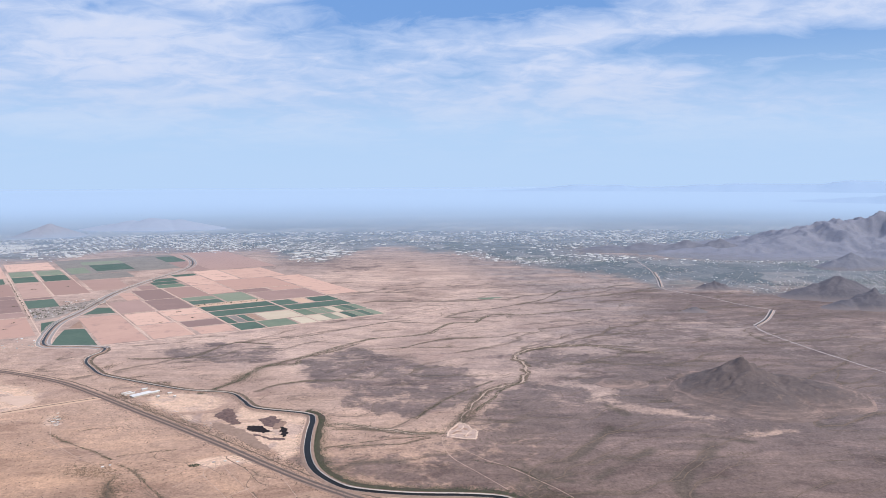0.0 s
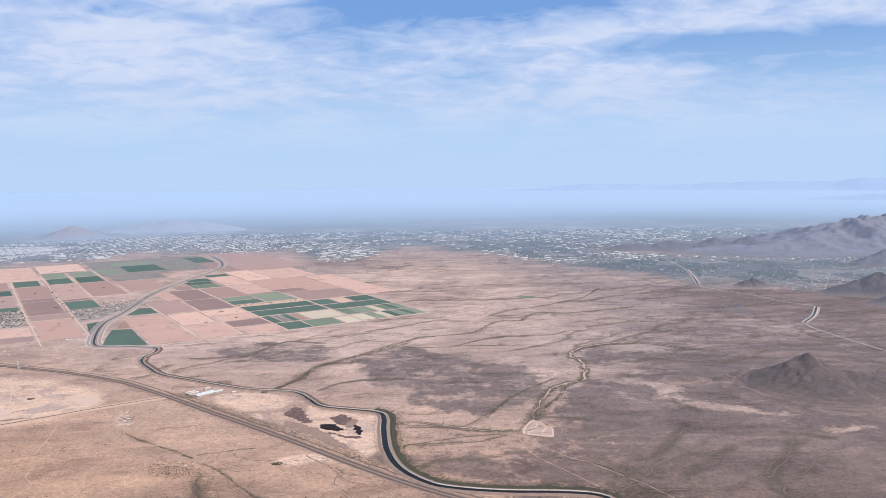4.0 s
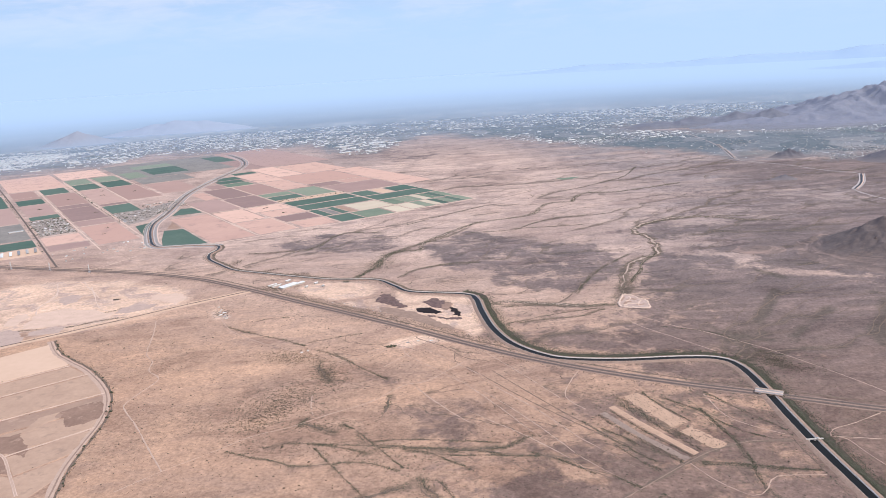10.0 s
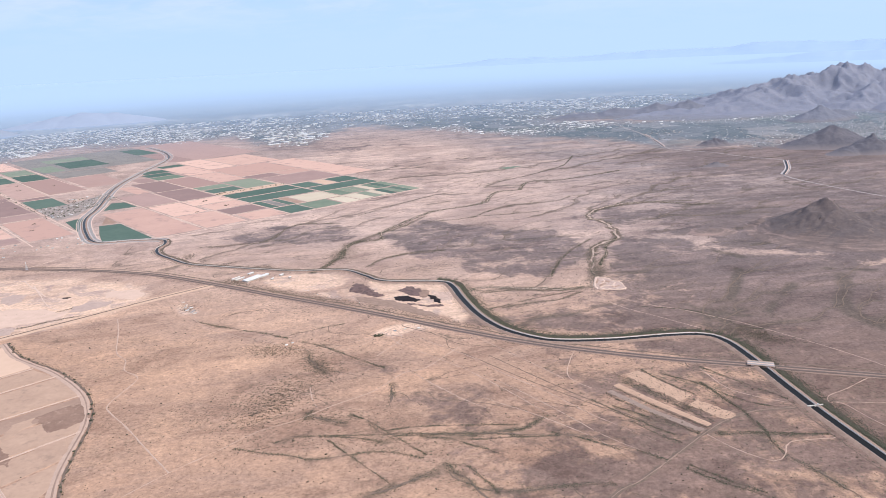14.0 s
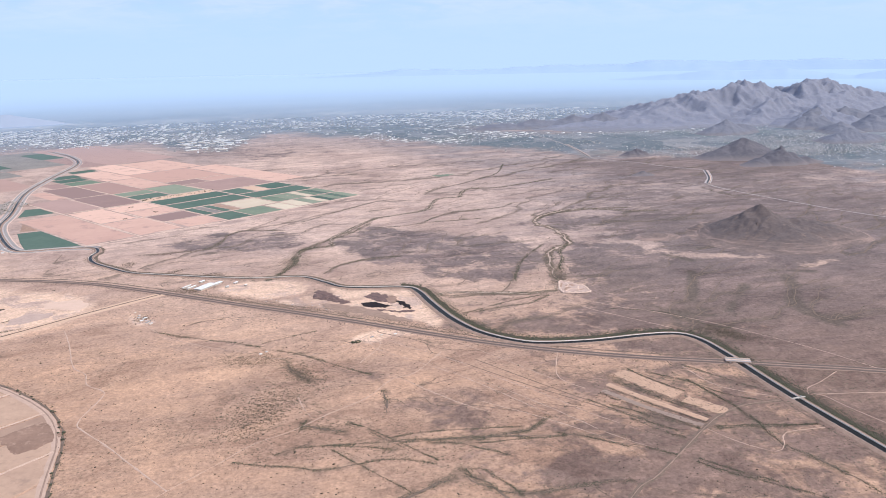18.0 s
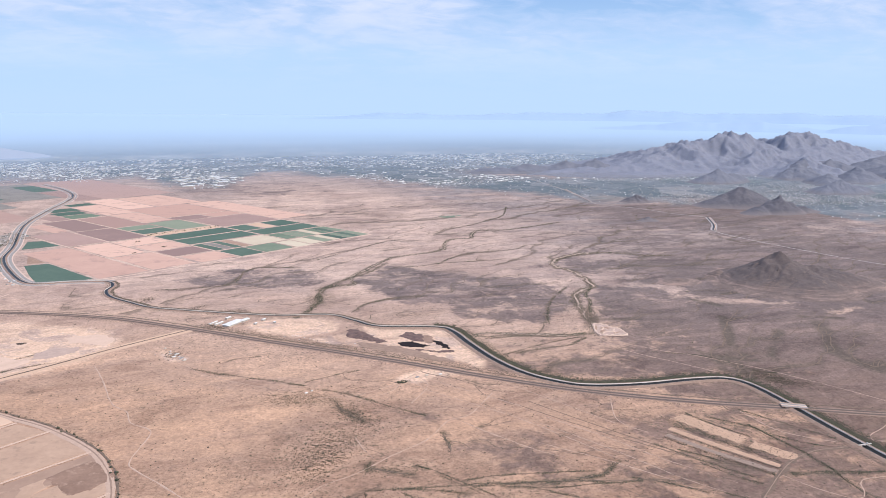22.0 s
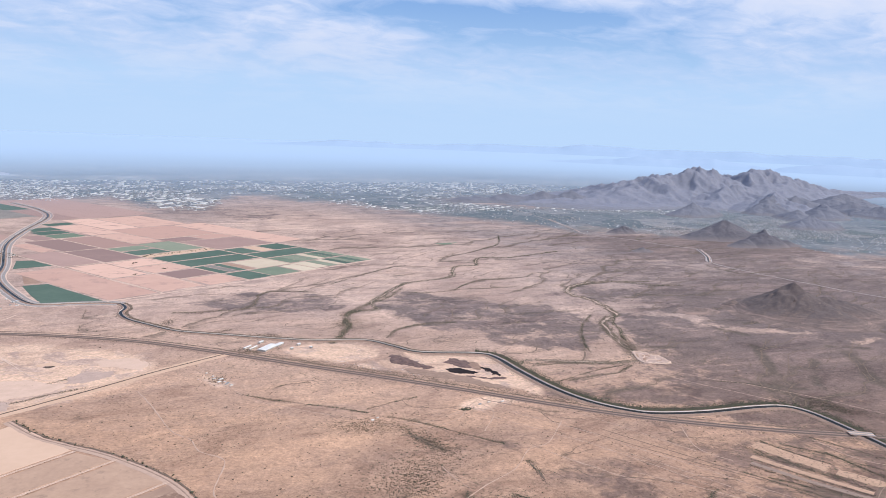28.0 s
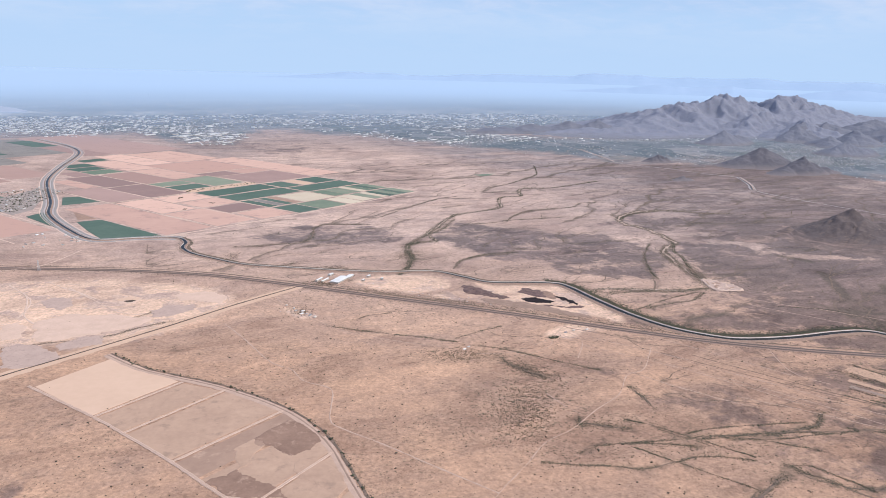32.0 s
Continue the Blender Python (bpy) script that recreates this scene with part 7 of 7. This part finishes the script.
grove = np.random.default_rng(5).normal(0, 1, (60, 2)) * (1.3, 0.7) + (-98.7, 281.5)
clumps("tree_clump", grove, np.random.default_rng(6).gamma(6, 0.03, 60) + 0.1, TREES, "dark shade trees beside a desert homestead", "tree", 1.1)


def quarry_pad():
    """The pale levelled pad with low walls beside the wash."""
    root = tagged(new("gravel_pad"), "pale levelled gravel pad with low earth walls", "gravel pad")
    c = np.array([(1, 311.5), (2.6, 319), (6.8, 327.9), (10.2, 325.3), (11.4, 321.5), (14.2, 318.6), (13.8, 312.5), (12.8, 308.5), (7, 309.2)])
    ring = smooth_line(np.vstack([c, c[:1]]), 0.8)[:-1]
    ring = ring + np.random.default_rng(12).normal(0, 0.22, ring.shape)
    n, z, mid = len(ring), float(lift(7, 316)), ring.mean(0)
    v = np.vstack([np.c_[mid + (ring - mid) * 1.12, np.full(n, z - 0.3)], np.c_[ring, np.full(n, z + 0.3)]])
    part("platform", mesh("platform", v, [[(i + 1) % n, i, n + i, n + (i + 1) % n] for i in range(n)] + [[n + i for i in range(n)][::-1]], PADSOIL), root)

    def ridge(q, h, w, m):
        sd = sides(q)
        prof = [np.c_[q + sd * o, np.full(len(q), z + 0.28) + e * h * (0.7 + 0.3 * np.sin(np.arange(len(q)) * 1.7))] for o, e in ((w, 0), (w * 0.3, 1), (-w * 0.3, 1), (-w, 0))]
        part("bank", mesh("bank", np.stack(prof, 1).reshape(-1, 3), lattice(4, len(q)), m, True), root)

    for i0 in range(0, n - 4, max(4, n // 6)):
        ridge(ring[i0:i0 + n // 6 + 1], 0.5, 0.55, TRACK)
    for l in ([(3, 313), (6, 315), (10, 314)], [(5, 318), (8, 321), (8.4, 325)], [(9, 311), (10.5, 316), (12, 318)]):
        ridge(smooth_line(l, 0.8), 0.35, 0.42, TRACK)
    for l, w in (([(3.6, 314.6), (5.6, 317.4), (7.6, 317.8)], 0.75), ([(6.4, 320), (9.2, 321.6), (9.8, 319)], 0.9), ([(8.4, 312.4), (12.2, 313.4)], 0.6), ([(3.4, 319.2), (6.2, 324.6)], 0.5)):
        ridge(smooth_line(l, 0.8), 0.22, w, BROWN)


quarry_pad()


def bridges():
    """The highway bridge over the canal and the check gates across it."""
    m = pose(26.9, 221.0, 0, 0, 0, -28)
    root = tagged(new("bridge"), "pale concrete highway bridge over the canal", "bridge")
    part("deck", box_mesh("deck", 8.4, 3.6, 0.50, 0.68, TRACK), root)
    for y in (-1.75, 1.75):
        part("parapet", box_mesh("parapet", 8.4, 0.12, 0.68, 0.80, TRACK, 0.03), root, "", pose(0, y, 0))
    for x in (-2.6, 2.6):
        part("abutment", box_mesh("abutment", 0.8, 3.4, 0.0, 0.50, CONCRETE, 0.05), root, "", pose(x, 0, 0))
    for y in (-0.95, 0.95):
        part("lane", box_mesh("lane", 8.4, 1.1, 0.68, 0.69, GRAVEL, 0.002), root, "dusty lane", pose(0, y, 0))
    root.matrix_basis = m
    for x, y, a in ((26.3, 190.4, 0),):
        g = tagged(new("check_gate"), "small concrete check gate across the canal", "canal gate", "canal gates")
        part("beam", box_mesh("beam", 5.0, 0.5, 0.5, 0.7, CONCRETE), g)
        for k in (-1.6, 0, 1.6):
            part("pier", box_mesh("pier", 0.2, 0.7, 0.0, 0.6, CONCRETE, 0.03), g, "", pose(k, 0, 0))
        part("hoist", box_mesh("hoist", 0.5, 0.3, 0.7, 1.1, METAL), g, "", pose(0.8, 0, 0))
        g.matrix_basis = pose(x, y, 0, 0, 0, a)


bridges()


def pylon(x, y, turn):
    """A slim steel transmission tower with three arms."""
    root = tagged(new("pylon"), "slim pale steel transmission tower beside the highway", "pylon", "transmission towers")
    for k in (-1, 1):
        for j in (-1, 1):
            v = [(k * 0.45, j * 0.45, -0.1), (k * 0.45 + 0.06, j * 0.45, -0.1), (k * 0.45 + 0.06, j * 0.45 + 0.06, -0.1), (k * 0.45, j * 0.45 + 0.06, -0.1)]
            v += [(k * 0.1 + dx, j * 0.1 + dy, 5.2) for dx, dy in ((0, 0), (0.06, 0), (0.06, 0.06), (0, 0.06))]
            part("leg", mesh("leg", v, [[0, 1, 5, 4], [1, 2, 6, 5], [2, 3, 7, 6], [3, 0, 4, 7], [4, 5, 6, 7]], WHITE), root)
    for z, l in ((3.4, 1.3), (4.2, 1.1), (5.0, 0.8)):
        part("arm", box_mesh("arm", l, 0.09, z, z + 0.1, WHITE, 0.01), root)
    for z, l in ((0.9, 0.82), (1.9, 0.66), (2.8, 0.5)):
        part("brace", box_mesh("brace", l, l, z, z + 0.05, METAL, 0.01), root)
    root.matrix_basis = pose(x, y, float(lift(x, y)), 0, 0, turn)


for px, py in ((-342.7, 446.6), (-314.7, 438.5), (-286.1, 428.1)):
    pylon(px, py, -25)


def homestead(cx, cy, spots, turn):
    for dx, dy, sx, sy, m in spots:
        x, y = cx + dx, cy + dy
        building("shed", sx, sy, 0.3, "small weathered desert shed on bare ground", "shed", "homestead sheds", m, pose(x, y, float(lift(x, y)), 0, 0, turn), 0.12)


homestead(-182, 334, [(0, 0, 1.6, 0.9, WHITE), (2.6, -3.2, 1.3, 0.8, ROOFS), (-1.6, 4.4, 1.2, 0.7, ROOFS), (1.4, 3.2, 0.9, 0.7, WHITE), (4.2, -5.4, 1.4, 0.8, WALLS)], 35)
homestead(-186, 346, [(0, 0, 1.0, 0.6, WALLS), (2.2, -4.6, 0.9, 0.6, ROOFS), (4.6, -9.2, 1.1, 0.7, WHITE), (7.0, -14.2, 1.2, 0.7, ROOFS)], 60)
homestead(-92, 284.5, [(0, 0, 1.2, 0.8, ROOFS), (4.2, 1.2, 1.0, 0.7, WALLS), (9.5, 0.5, 1.2, 0.6, WHITE)], 15)
homestead(-134.5, 280.5, [(0, 0, 1.0, 0.7, WHITE), (2.2, 1.6, 0.8, 0.6, ROOFS)], 20)
